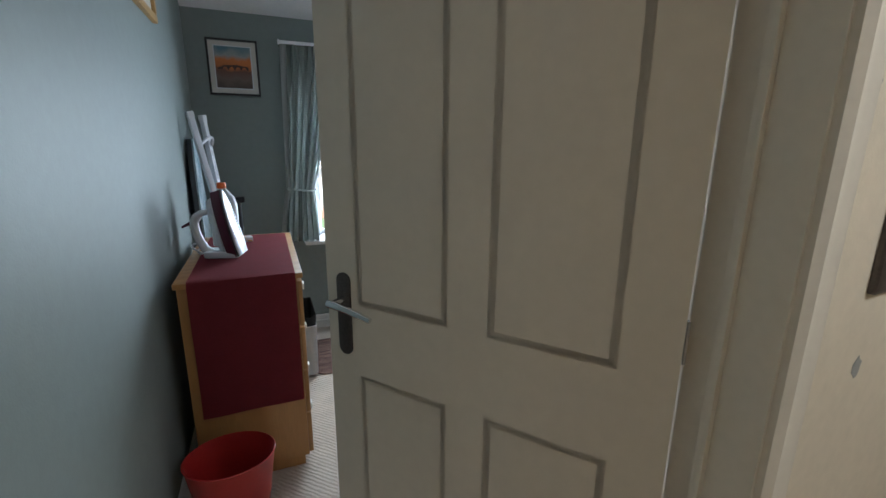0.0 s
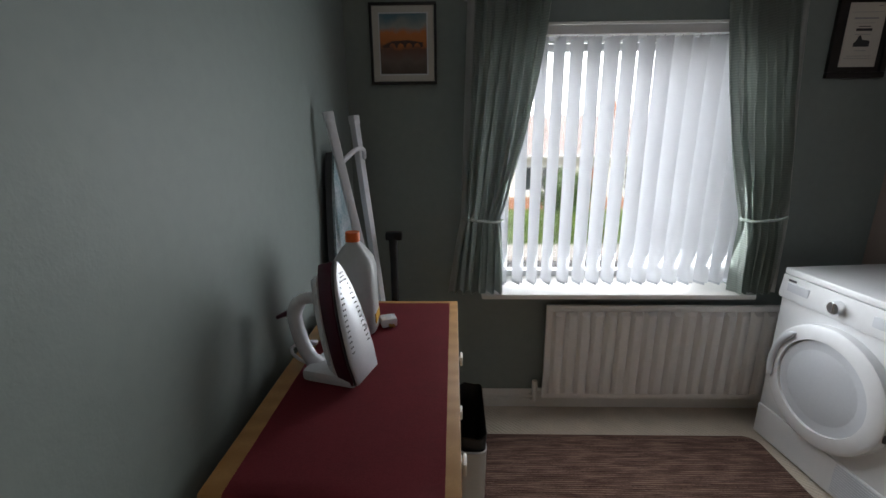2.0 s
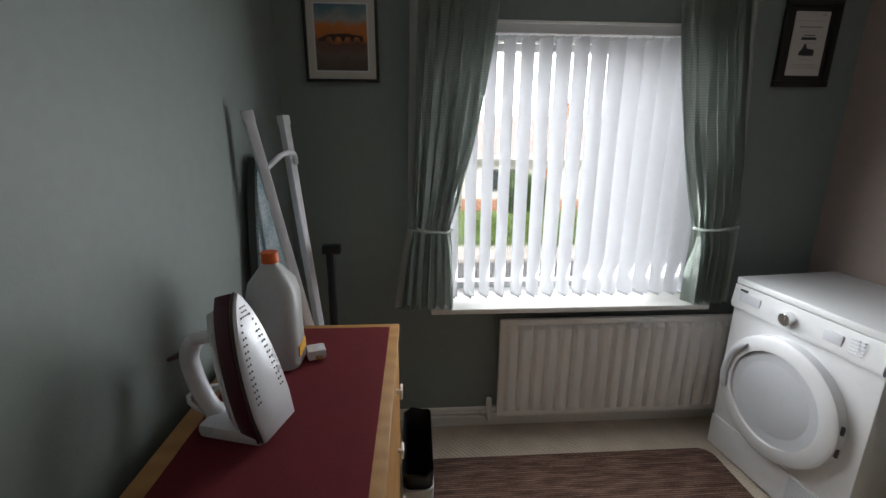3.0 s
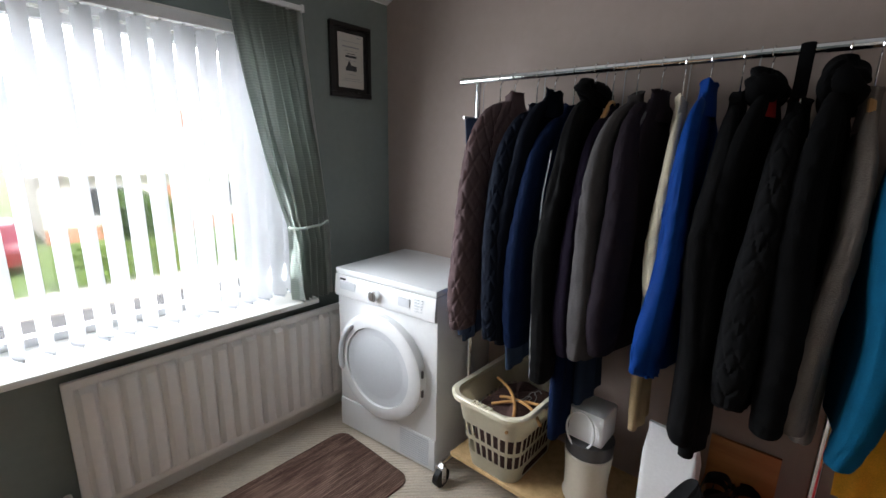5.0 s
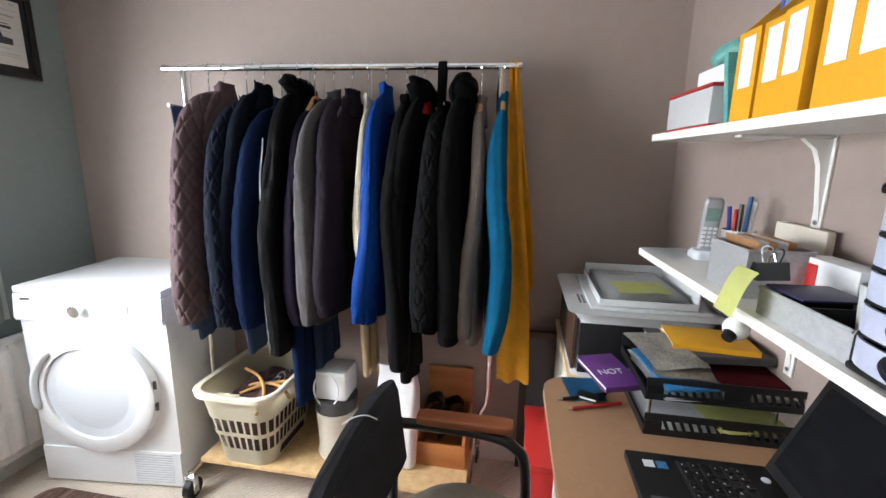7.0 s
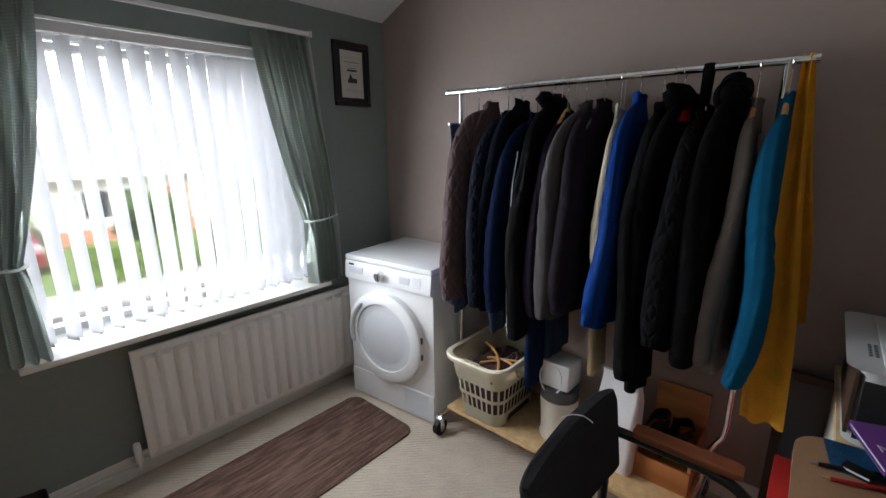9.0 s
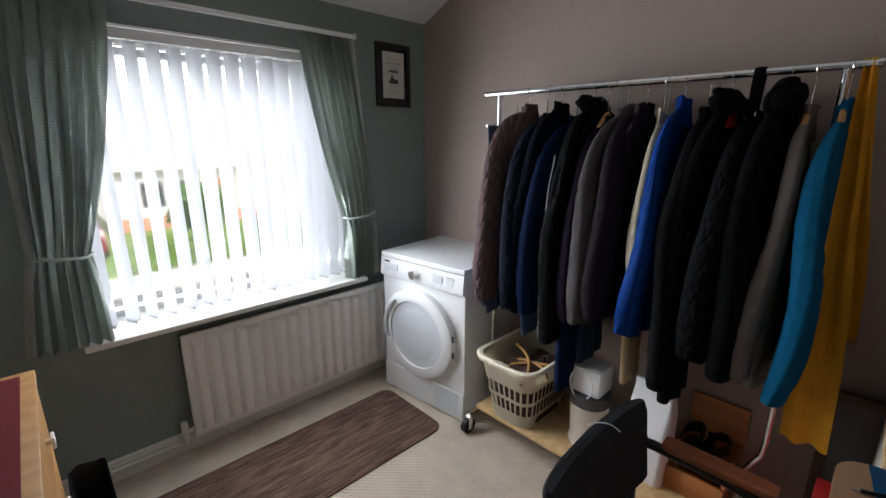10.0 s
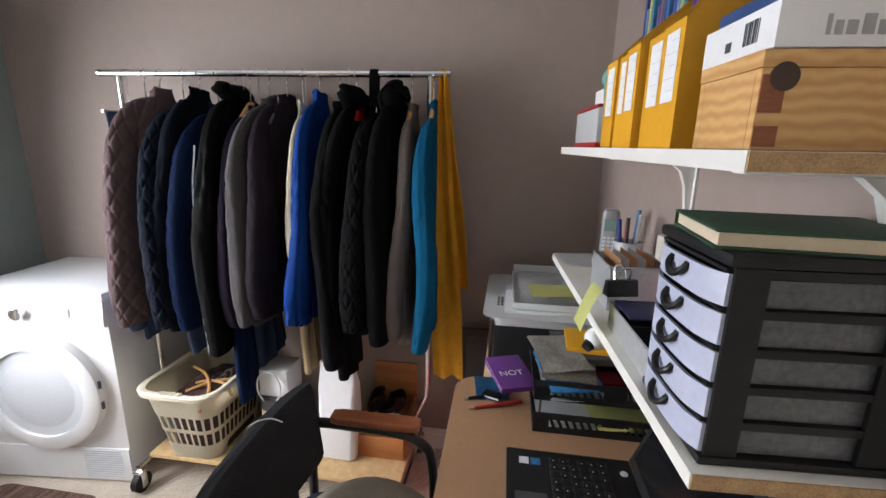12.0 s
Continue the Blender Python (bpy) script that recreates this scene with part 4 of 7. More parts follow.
def laundry_basket():
    ob = thing("laundry_basket", pose(1.945, 2.17, BZ, 0, 0, 0), "cream slotted plastic laundry basket holding clothes and wooden hangers", "laundry basket")
    # own space: x 0.46 long, y 0.28 wide; tapered wall with real slots
    H, nk = 0.315, 64
    zs = [0.0, 0.012, 0.07, 0.075, 0.135, 0.150, 0.155, 0.215, 0.222, 0.27, H]

    def ringpts(z):
        k = z / H
        dense = [Vector((x, y, z)) for x, y in rounded_rect(0.33 + 0.12 * k, 0.225 + 0.085 * k, 0.055 + 0.02 * k, 10)]
        dense.append(dense[0])
        run = [0.0]
        for p, q in zip(dense, dense[1:]):
            run.append(run[-1] + (q - p).length)
        out, j = [], 0
        for i in range(120):
            s_ = run[-1] * i / 120
            while run[j + 1] < s_:
                j += 1
            f = (s_ - run[j]) / max(run[j + 1] - run[j], 1e-9)
            out.append(dense[j].lerp(dense[j + 1], f))
        return out

    bm = bmesh.new()
    vr = [[bm.verts.new(p) for p in ringpts(z)] for z in zs]
    n = 120
    for j in range(len(zs) - 1):
        for k in range(n):
            k2 = (k + 1) % n
            if j in (3, 6) and k % 3 < 2:
                continue
            bm.faces.new((vr[j][k], vr[j][k2], vr[j + 1][k2], vr[j + 1][k]))
    bm.faces.new(vr[0][::-1])
    bmesh.ops.solidify(bm, geom=bm.faces[:], thickness=0.003)
    part("shell", bm, M["basket_cream"], ob)
    bm = bmesh.new()
    rings = []
    base = rounded_rect(0.45, 0.31, 0.075, 8)
    for dz, g in ((-0.012, 0.002), (-0.014, 0.036), (0.004, 0.042), (0.010, 0.030), (0.006, -0.004), (-0.012, 0.002)):
        rings.append([(x * (1 + g / 0.45), y * (1 + g / 0.31), H + dz + 0.012 * (abs(x) > 0.15)) for x, y in base])
    loft(bm, rings, cap=False)
    part("rim", bm, M["basket_cream"], ob)
    for sx in (-1, 1):
        bm = bmesh.new()
        for i in range(7):
            box(bm, sx * 0.232 - 0.012, sx * 0.232 + 0.012, -0.045 + i * 0.013, -0.037 + i * 0.013, H - 0.002, H + 0.026, 0.003)
        part("grip", bm, M["basket_cream"], ob)
    return ob


laundry_basket()
bm = bmesh.new()
rings = []
for z, f in ((0.01, 0.80), (0.10, 0.86), (0.2, 0.90), (0.235, 0.84), (0.262, 0.6), (0.272, 0.25), (0.274, 0.02)):
    rings.append([Vector((x * f * (1 + 0.08 * noise.noise((x * 20, y * 20, z * 9))), y * f, z + 0.035 * noise.noise((x * 13, y * 13, 2)) * (z > 0.15))) for x, y in rounded_rect(0.40, 0.265, 0.09, 8)])
loft(bm, rings)
solid("folded_clothes", bm, fabric("dusky_cloth", (0.075, 0.045, 0.042), var=0.5, scale=12), pose(1.95, 2.16, BZ + 0.004), "brown and pink clothes heaped in the laundry basket", "clothes")


def wooden_hanger(m):
    ob = thing("clothes_hanger", m, "plain wooden clothes hanger lying in the laundry basket", "hanger", "hangers in the basket")
    bm = bmesh.new()
    tube(bm, smooth_path([(-0.16, 0, -0.05), (-0.08, 0, -0.012), (0, 0, 0), (0.08, 0, -0.012), (0.16, 0, -0.05)], 5), 0.0065, 8)
    part("shoulder", bm, M["oak_edge"], ob)
    bm = bmesh.new()
    tube(bm, smooth_path([(0, 0, 0.005), (0, 0, 0.035), (0.012, 0, 0.055), (0.0, 0, 0.07), (-0.013, 0, 0.058)], 4), 0.0018, 6)
    part("hook", bm, M["steel"], ob)


wooden_hanger(pose(1.89, 2.10, BZ + 0.298, 70, 10, 70))
wooden_hanger(pose(1.91, 2.06, BZ + 0.300, 72, 5, 100))
wooden_hanger(pose(1.88, 2.13, BZ + 0.296, 75, -8, 40))

M["cream_plastic"] = material("cream_plastic", (0.60, 0.55, 0.47), 0.4, var=0.05)
M["bag_plastic"] = material("bag_plastic", (0.72, 0.72, 0.74), 0.35, var=0.05, scale=9, bump=0.3, bump_scale=40)


def kitchen_mixer():
    ob = thing("food_processor", pose(1.93, 1.835, BZ), "white and cream kitchen appliance with a looped white cable", "appliance")
    bm = bmesh.new()
    rings = [[(r * math.cos(a), r * math.sin(a), z) for a in (2 * math.pi * k / 28 for k in range(28))] for z, r in ((0, 0.075), (0.02, 0.082), (0.03, 0.075), (0.12, 0.078), (0.20, 0.085), (0.205, 0.08))]
    loft(bm, rings)
    part("base", bm, M["cream_plastic"], ob)
    bm = bmesh.new()
    rings = [[(r * math.cos(a), r * math.sin(a), z) for a in (2 * math.pi * k / 28 for k in range(28))] for z, r in ((0.2065, 0.083), (0.26, 0.086), (0.262, 0.082))]
    loft(bm, rings)
    part("band", bm, M["dark_grey"], ob, "dark grey band")
    part("lid", boxes((-0.06, 0.07, -0.065, 0.065, 0.263, 0.385, 0.014)), M["appliance_white"], ob)
    bm = bmesh.new()
    loop = [(-0.075, 0.05 * math.cos(a) + 0.01, 0.315 + 0.07 * math.sin(a)) for a in (2 * math.pi * k / 24 for k in range(25))]
    tube(bm, loop, 0.0042, 7)
    part("cable", bm, M["appliance_white"], ob)


kitchen_mixer()
bm = bmesh.new()
rings = []
for z, w, d in ((0, 0.115, 0.07), (0.006, 0.125, 0.08), (0.10, 0.13, 0.085), (0.2, 0.135, 0.085), (0.3, 0.135, 0.06), (0.36, 0.13, 0.03), (0.385, 0.135, 0.012)):
    rings.append([Vector((y * (1 + 0.2 * noise.noise((x * 15, z * 9, 1))), x * (1 + 0.1 * noise.noise((y * 20, z * 12, 5))), z + 0.02 * noise.noise((x * 12, y * 9, 0)) * (z > 0.3))) for x, y in rounded_rect(w, d, d * 0.25, 6)])
loft(bm, rings)
solid("carrier_bag", bm, M["bag_plastic"], pose(1.915, 1.57, BZ) @ Matrix.Diagonal((1.2, 1.15, 1.08, 1)), "crumpled white paper carrier bag standing on the base shelf", "bag", smooth=25)

wb = thing("wooden_tray_box", pose(2.05, 1.40, BZ), "open orange-brown wooden box holding black straps", "box")
for nm, b in (("side", (-0.14, -0.128, -0.10, 0.10, 0, 0.10)), ("side", (0.128, 0.14, -0.10, 0.10, 0, 0.30)), ("end", (-0.128, 0.128, -0.10, -0.088, 0, 0.14)), ("end", (-0.128, 0.128, 0.088, 0.10, 0, 0.14)), ("bottom", (-0.128, 0.128, -0.088, 0.088, 0, 0.01))):
    part(nm, boxes((*b, 0.002)), M["pine_red"], wb)
for i in range(9):
    bm = bmesh.new()
    a = i * 2.4
    c = Vector((0.08 * math.cos(a) * (i % 3) / 2, 0.05 * math.sin(a), 0.12 + 0.025 * (i % 4)))
    pts = smooth_path([c + Vector((-0.06, 0.03, -0.02)), c + Vector((-0.02, -0.03, 0.015)), c + Vector((0.04, -0.01, 0.02)), c + Vector((0.06, 0.04, -0.01)), c + Vector((0.0, 0.05, -0.03))], 6)
    loft(bm, [[p + Vector((0, 0.004 * math.sin(i), w_)) for w_ in (-0.013, 0.013)] for p in pts], cap=False, closed=False)
    bmesh.ops.solidify(bm, geom=bm.faces[:], thickness=0.003)
    solid("strap", bm, M["black_plastic"], pose(2.05, 1.40, BZ), "black webbing strap heaped in the wooden box", "strap", "straps in the box")
plug = thing("plug_adaptor", pose(1.93, 1.345, BZ + 0.165), "white plastic plug adaptor lying on the wooden box", "plug")
part("body", boxes((-0.022, 0.022, -0.025, 0.025, 0, 0.028, 0.006)), M["appliance_white"], plug)
bm = boxes((-0.013, -0.007, -0.003, 0.003, 0.028, 0.042), (0.007, 0.013, -0.003, 0.003, 0.028, 0.042))
part("pins", bm, M["steel"], plug)


# ---- office chair ----
def office_chair():
    ob = thing("office_chair", O, "black-framed armchair with dark fabric back and wooden arm pads", "chair")
    M["chair_fabric"] = add_wave(fabric("chair_fabric", (0.030, 0.030, 0.033), 0.95), 40, "Z", 0.5, distortion=1.0)
    xl, xr, yb, yf = 0.935, 1.385, 1.435, 1.09
    for x in (xl, xr):
        bm = bmesh.new()
        tube(bm, smooth_path([(x, yb + 0.02, 0.0), (x, yb, 0.35), (x, yb - 0.005, 0.66), (x, yb - 0.03, 0.675), (x, yb - 0.12, 0.675), (x, yf + 0.10, 0.67), (x, yf + 0.03, 0.645), (x, yf, 0.58), (x, yf - 0.01, 0.3), (x, yf - 0.015, 0.0)], 6), 0.0135, 12)
        side = part("side_frame", bm, M["black_metal"], ob)
        bm = bmesh.new()
        rings = []
        for k in range(13):
            u = k / 12
            y = yb - 0.07 - 0.24 * u
            w = 0.025 * min(1, 9 * u + 0.75, 9 * (1 - u) + 0.75)
            rings.append([(x + px, y, 0.700 + pz) for px, pz in rounded_rect(2 * w, 0.022, 0.006, 3)])
        loft(bm, rings)
        part("arm_pad", bm, M["arm_wood"], side, "dark reddish wooden arm pad")
    for y, z in ((yb, 0.40), (yf + 0.02, 0.40)):
        bm = bmesh.new()
        rod(bm, (xl, y, z), (xr, y, z), 0.011)
        part("cross_bar", bm, M["black_metal"], ob)
    bm = bmesh.new()
    rings = []
    for z, g in ((0.415, -0.02), (0.420, 0.0), (0.455, 0.006), (0.472, -0.03), (0.478, -0.12)):
        rings.append([(1.16 + x * (1 + g), 1.235 + y * (1 + g), z) for x, y in rounded_rect(0.42, 0.42, 0.06, 8)])
    loft(bm, rings)
    part("seat", bm, fabric("seat_fabric", (0.020, 0.024, 0.036), 0.95), ob, "dark blue-grey fabric seat")
    bm = bmesh.new()
    rings = []
    for k in range(21):
        u = k / 20
        z = 0.565 + 0.235 * u
        lean = 0.030 * u
        w = 0.228 - 0.010 * (1 - u)
        t = 0.027 * min(1, 0.45 + 6 * u, 0.45 + 6 * (1 - u))
        row = []
        for s in range(48):
            a = 2 * math.pi * s / 48
            cx, cy = math.cos(a), math.sin(a)
            px = w * math.copysign(abs(cx) ** 0.3, cx)
            py = t * math.copysign(abs(cy) ** 0.6, cy) + 0.022 * (1 - (px / w) ** 2)
            row.append((1.165 + px, yb - 0.030 + lean + py, z - 0.010 * abs(px / w) ** 4 * u))
        rings.append(row)
    loft(bm, rings)
    part("backrest", bm, M["chair_fabric"], ob, "dark ribbed fabric backrest")
    for x in (1.03, 1.30):
        bm = bmesh.new()
        tube(bm, [(x, yb + 0.004, 0.40), (x, yb + 0.012, 0.60)], 0.010)
        part("back_support", bm, M["black_metal"], ob)
    bm = bmesh.new()
    tube(bm, smooth_path([(1.185, 1.482, 0.792), (1.195, 1.462, 0.804), (1.215, 1.440, 0.800), (1.225, 1.418, 0.786)], 5), 0.0016, 6)
    part("thread", bm, M["appliance_white"], ob, "loose white thread")
    return ob


office_chair()

bm = bmesh.new()
rings = []
for z, r in ((0.477, 0.165), (0.482, 0.192), (0.500, 0.204), (0.522, 0.190), (0.540, 0.150), (0.550, 0.090), (0.553, 0.02)):
    rings.append([(r * math.cos(a) * (1 + 0.03 * math.sin(3 * a)), r * math.sin(a), z + 0.004 * math.sin(2 * a + 1)) for a in (2 * math.pi * k / 40 for k in range(40))])
loft(bm, rings)
solid("seat_cushion", bm, fabric("cushion_fabric", (0.33, 0.29, 0.235), 0.95), pose(1.19, 1.215, 0.002), "round beige fabric cushion on the chair's seat", "cushion")

bm = bmesh.new()
tube(bm, smooth_path([(RAILX - 0.03, 1.428, 1.55), (RAILX - 0.018, 1.428, RAILZ - 0.004), (RAILX, 1.428, RAILZ + 0.013), (RAILX + 0.018, 1.428, RAILZ - 0.004), (RAILX + 0.03, 1.43, 1.53)], 5), 0.0035, 8)
for v in bm.verts:
    v.co.y = 1.428 + (v.co.y - 1.428) * 4.5
    v.co.x = rail_x(1.428) + (v.co.x - RAILX) * 0.95
solid("bag_strap", bm, F_black, O, "black webbing bag strap looped over the rail", "strap")


# ---- desk ----
DT = 0.745
M["desk_top"] = material("desk_top", (0.36, 0.205, 0.115), 0.45, var=0.06, scale=5, bump=0.03)
M["white_melamine"] = material("white_melamine", (0.74, 0.73, 0.70), 0.4, var=0.03, scale=5)
M["cabinet_white"] = material("cabinet_white", (0.66, 0.65, 0.58), 0.45, var=0.04)
M["yellow_card"] = material("yellow_card", (0.66, 0.325, 0.009), 0.55, var=0.05, scale=7)
M["purple_card"] = material("purple_card", (0.12, 0.03, 0.20), 0.5, var=0.08)
M["yellow_note"] = material("yellow_note", (0.70, 0.72, 0.28), 0.8, var=0.05)
M["mesh_metal"] = material("mesh_metal", (0.46, 0.47, 0.49), 0.45, 0.6, var=0.15, scale=120, bump=0.5, bump_scale=500)
M["frosted"] = material("frosted_plastic", (0.42, 0.45, 0.58), 0.38, var=0.08, scale=7)
M["smoky"] = material("smoky_plastic", (0.085, 0.090, 0.10), 0.22, var=0.35, scale=9)
M["ink"] = material("ink", (0.05, 0.05, 0.055), 0.8)
M["faint_ink"] = material("faint_ink", (0.54, 0.54, 0.57), 0.8)
M["grey_ink"] = material("grey_ink", (0.34, 0.34, 0.36), 0.8)
M["green_cloth"] = material("green_cloth", (0.010, 0.048, 0.022), 0.6, var=0.15, bump=0.3, bump_scale=300)
M["page_edge"] = material("page_edge", (0.56, 0.47, 0.34), 0.85, var=0.1, scale=60)
M["blue_card"] = material("blue_card", (0.03, 0.16, 0.36), 0.4, var=0.5, scale=10)
M["red_plastic"] = material("red_plastic", (0.42, 0.022, 0.020), 0.4, var=0.08)
M["brown_frame"] = material("brown_frame", (0.045, 0.022, 0.014), 0.5, var=0.2)
M["printer_grey"] = material("printer_grey", (0.50, 0.51, 0.52), 0.45, var=0.04)
M["clear_tray"] = material("clear_tray", (0.52, 0.54, 0.55), 0.3, var=0.05)
M["teal_pattern"] = material("teal_pattern", (0.03, 0.26, 0.27), 0.7, var=0.5, scale=25, second=(0.20, 0.42, 0.36))
M["screen_black"] = material("screen_black", (0.006, 0.006, 0.007), 0.15, var=0.1)

desk = thing("desk", O, "tan-topped desk with white panel legs", "desk")
bm = bmesh.new()
pts = [(0.80, 0.535), (1.585, 0.575)]
for k in range(9):
    a = radians(90 * k / 8)
    pts.append((1.515 + 0.07 * math.cos(a), 0.978 + 0.07 * math.sin(a)))
pts.append((0.80, 1.035))
loft(bm, [[(x, y, DT - 0.024) for x, y in pts], [(x, y, DT) for x, y in pts]])
part("desktop", bm, M["desk_top"], desk, "tan laminate desktop with a rounded corner")
for x in (0.815, 1.53):
    part("panel_leg", boxes((x, x + 0.022, 0.60, 1.0, 0, DT - 0.0245, 0.002)), M["white_melamine"], desk)
part("modesty_panel", boxes((0.838, 1.529, 0.605, 0.622, 0.30, DT - 0.025)), M["white_melamine"], desk)

# laptop
lap = thing("laptop", pose(1.08, 0.765, DT + 0.0005), "open black laptop with a black screen on the desk", "laptop")
part("base", boxes((-0.13, 0.175, -0.125, 0.135, 0.004, 0.022, 0.004)), M["black_plastic"], lap)
kb = part("keyboard_deck", boxes((-0.155, 0.155, -0.075, 0.045, 0.0221, 0.0235)), M["black_metal"], lap)
key_bm = bmesh.new()
box(key_bm, -0.0085, 0.0085, -0.0085, 0.0085, 0, 0.0028, 0.0012, 1)
key_me = finish(key_bm, "key", M["black_plastic"])
for r in range(6):
    for c in range(15):
        k = new("key", key_me)
        k.parent = kb
        k.location = (-0.143 + c * 0.0204, 0.034 - r * 0.0195, 0.0235)
bm = bmesh.new()
for r in range(6):
    for c in range(15):
        if (r * 7 + c * 3) % 4:
            x, y = -0.143 + c * 0.0204, 0.034 - r * 0.0195
            box(bm, x - 0.003, x + 0.001, y + 0.001, y + 0.004, 0.0264, 0.0266)
tagged(part("key_legends", bm, M["grey_ink"], lap), kind="stuff")
part("touchpad", boxes((-0.05, 0.05, 0.056, 0.118, 0.0221, 0.0228)), M["dark_grey"], lap)
part("sticker", boxes((0.128, 0.148, 0.088, 0.108, 0.0221, 0.0226)), M["paper"], lap, "pale square sticker")
part("sticker", boxes((0.128, 0.148, 0.064, 0.084, 0.0221, 0.0226)), M["blue_card"], lap, "blue square sticker")
bm = bmesh.new()
rod(bm, (0.13, -0.105, 0.0221), (0.13, -0.105, 0.0235), 0.008)
part("power_button", bm, M["appliance_grey"], lap)
bm = bmesh.new()
box(bm, -0.175, 0.175, -0.006, 0.002, 0, 0.215, 0.003)
bmesh.ops.transform(bm, matrix=pose(0, -0.126, 0.02, 22, 0, 0), verts=bm.verts)
lid = part("lid", bm, M["black_plastic"], lap)
bm = bmesh.new()
box(bm, -0.16, 0.16, 0.0022, 0.003, 0.02, 0.20)
bmesh.ops.transform(bm, matrix=pose(0, -0.126, 0.02, 22, 0, 0), verts=bm.verts)
part("screen", bm, M["screen_black"], lid, "unlit black screen")


# black letter trays, staggered
def sheet(bm, w, d, m, curl=0.004):
    rows = []
    for i in range(7):
        rows.append([m @ Vector((w * (j / 6 - 0.5), d * (i / 6 - 0.5), curl * math.sin(i * 0.9) * math.cos(j * 0.7) + curl)) for j in range(7)])
    loft(bm, rows, cap=False, closed=False)
    return bm


def letter_tray(m):
    """A slotted tray open to the front. Own space: x depth 0.25, y length 0.34."""
    ob = thing("letter_tray", m, "black slotted plastic letter tray stacked on the desk", "letter tray", "black letter trays")
    part("floor_panel", boxes((0, 0.25, -0.17, 0.17, 0.0, 0.004)), M["black_plastic"], ob)
    # side walls with slanting slots: rails above and below, bars between
    for x in (0.0, 0.246):
        part("lower_rail", boxes((x, x + 0.004, -0.17, 0.17, 0.0041, 0.014)), M["black_plastic"], ob)
        part("upper_rail", boxes((x, x + 0.004, -0.17, 0.17, 0.036, 0.052, 0.001)), M["black_plastic"], ob)
        for k in range(19):
            y = -0.165 + k * 0.0175
            if k in (7, 8, 9, 17, 18):
                part("web", boxes((x + 0.0005, x + 0.0035, y, min(y + 0.0174, 0.17), 0.0141, 0.0359)), M["black_plastic"], ob)
                continue
            bm = bmesh.new()
            extrude_outline(bm, [(x + 0.0005, y, 0.0141), (x + 0.0005, y + 0.008, 0.0141), (x + 0.0005, y + 0.017, 0.0359), (x + 0.0005, y + 0.009, 0.0359)], (0.003, 0, 0))
            part("bar", bm, M["black_plastic"], ob)
    for y in (-0.17, 0.166):
        part("end_wall", boxes((0.0045, 0.2455, y, y + 0.004, 0.0042, 0.048 if y < 0 else 0.02)), M["black_plastic"], ob)
    return ob


TRAYS = ((1.350, 0.668, DT + 0.001), (1.362, 0.668, DT + 0.080))
for x, y, z in TRAYS:
    letter_tray(pose(x, y, z))
posts = bmesh.new()
for k, (a, b) in enumerate(zip(TRAYS, TRAYS[1:])):
    for y in (0.56, 0.82):
        for x in (b[0] + 0.02, a[0] + 0.225):
            bm = bmesh.new()
            rod(bm, (x, y, a[2] + 0.0045), (x, y, b[2] - 0.0005), 0.0035)
            solid("tray_riser", bm, M["chrome"], O, "thin metal riser between two letter trays", "riser", "tray risers")
posts.free()


def paper_stack(m, w, d, n, mat, label, name="paper_stack", category="papers", spread=0.01):
    ob = thing(name, m, label, category)
    for k in range(n):
        bm = bmesh.new()
        sheet(bm, w, d, pose(random.uniform(-spread, spread), random.uniform(-spread, spread), 0.003 * k, 0, 0, random.uniform(-5, 5)), 0.002)
        bmesh.ops.solidify(bm, geom=bm.faces[:], thickness=0.0012)
        part("sheet", bm, mat, ob)
    return ob


def printed_lines(parent, m, w, n, gap, mat, seed=1):
    rnd = random.Random(seed)
    for k in range(n):
        L = w * rnd.uniform(0.35, 1.0)
        bm = bmesh.new()
        box(bm, -w / 2, -w / 2 + L, -k * gap - 0.0022, -k * gap, 0, 0.0004)
        bmesh.ops.transform(bm, matrix=m, verts=bm.verts)
        part("text_line", bm, mat, parent)


paper_stack(pose(1.47, 0.668, DT + 0.006), 0.21, 0.30, 6, M["paper"], "white printed papers in the lower letter tray")
paper_stack(pose(1.45, 0.62, DT + 0.026, 2, 0, 8), 0.20, 0.16, 2, M["yellow_note"], "pale green papers in the lower letter tray")
paper_stack(pose(1.485, 0.665, DT + 0.086, 0, 0, 4), 0.21, 0.30, 5, M["paper"], "papers and leaflets in the upper letter tray")


def book(name, m, w, d, h, cover, label, category="book", pages=True):
    """A bound block: two boards, spine and pages. Own space: x width, y depth, lying flat."""
    ob = thing(name, m, label, category)
    t = min(0.003, h * 0.2)
    part("front_board", boxes((-w / 2, w / 2, -d / 2, d / 2, h - t, h, 0.001)), cover, ob)
    part("back_board", boxes((-w / 2, w / 2, -d / 2, d / 2, 0, t, 0.001)), cover, ob)
    part("spine", boxes((-w / 2, -w / 2 + t, -d / 2 + 0.0005, d / 2 - 0.0005, t + 0.0002, h - t - 0.0002)), cover, ob)
    part("page_block", boxes((-w / 2 + t + 0.0003, w / 2 - 0.004, -d / 2 + 0.004, d / 2 - 0.004, t + 0.0002, h - t - 0.0002)), M["page_edge"] if pages else M["paper"], ob)
    return ob


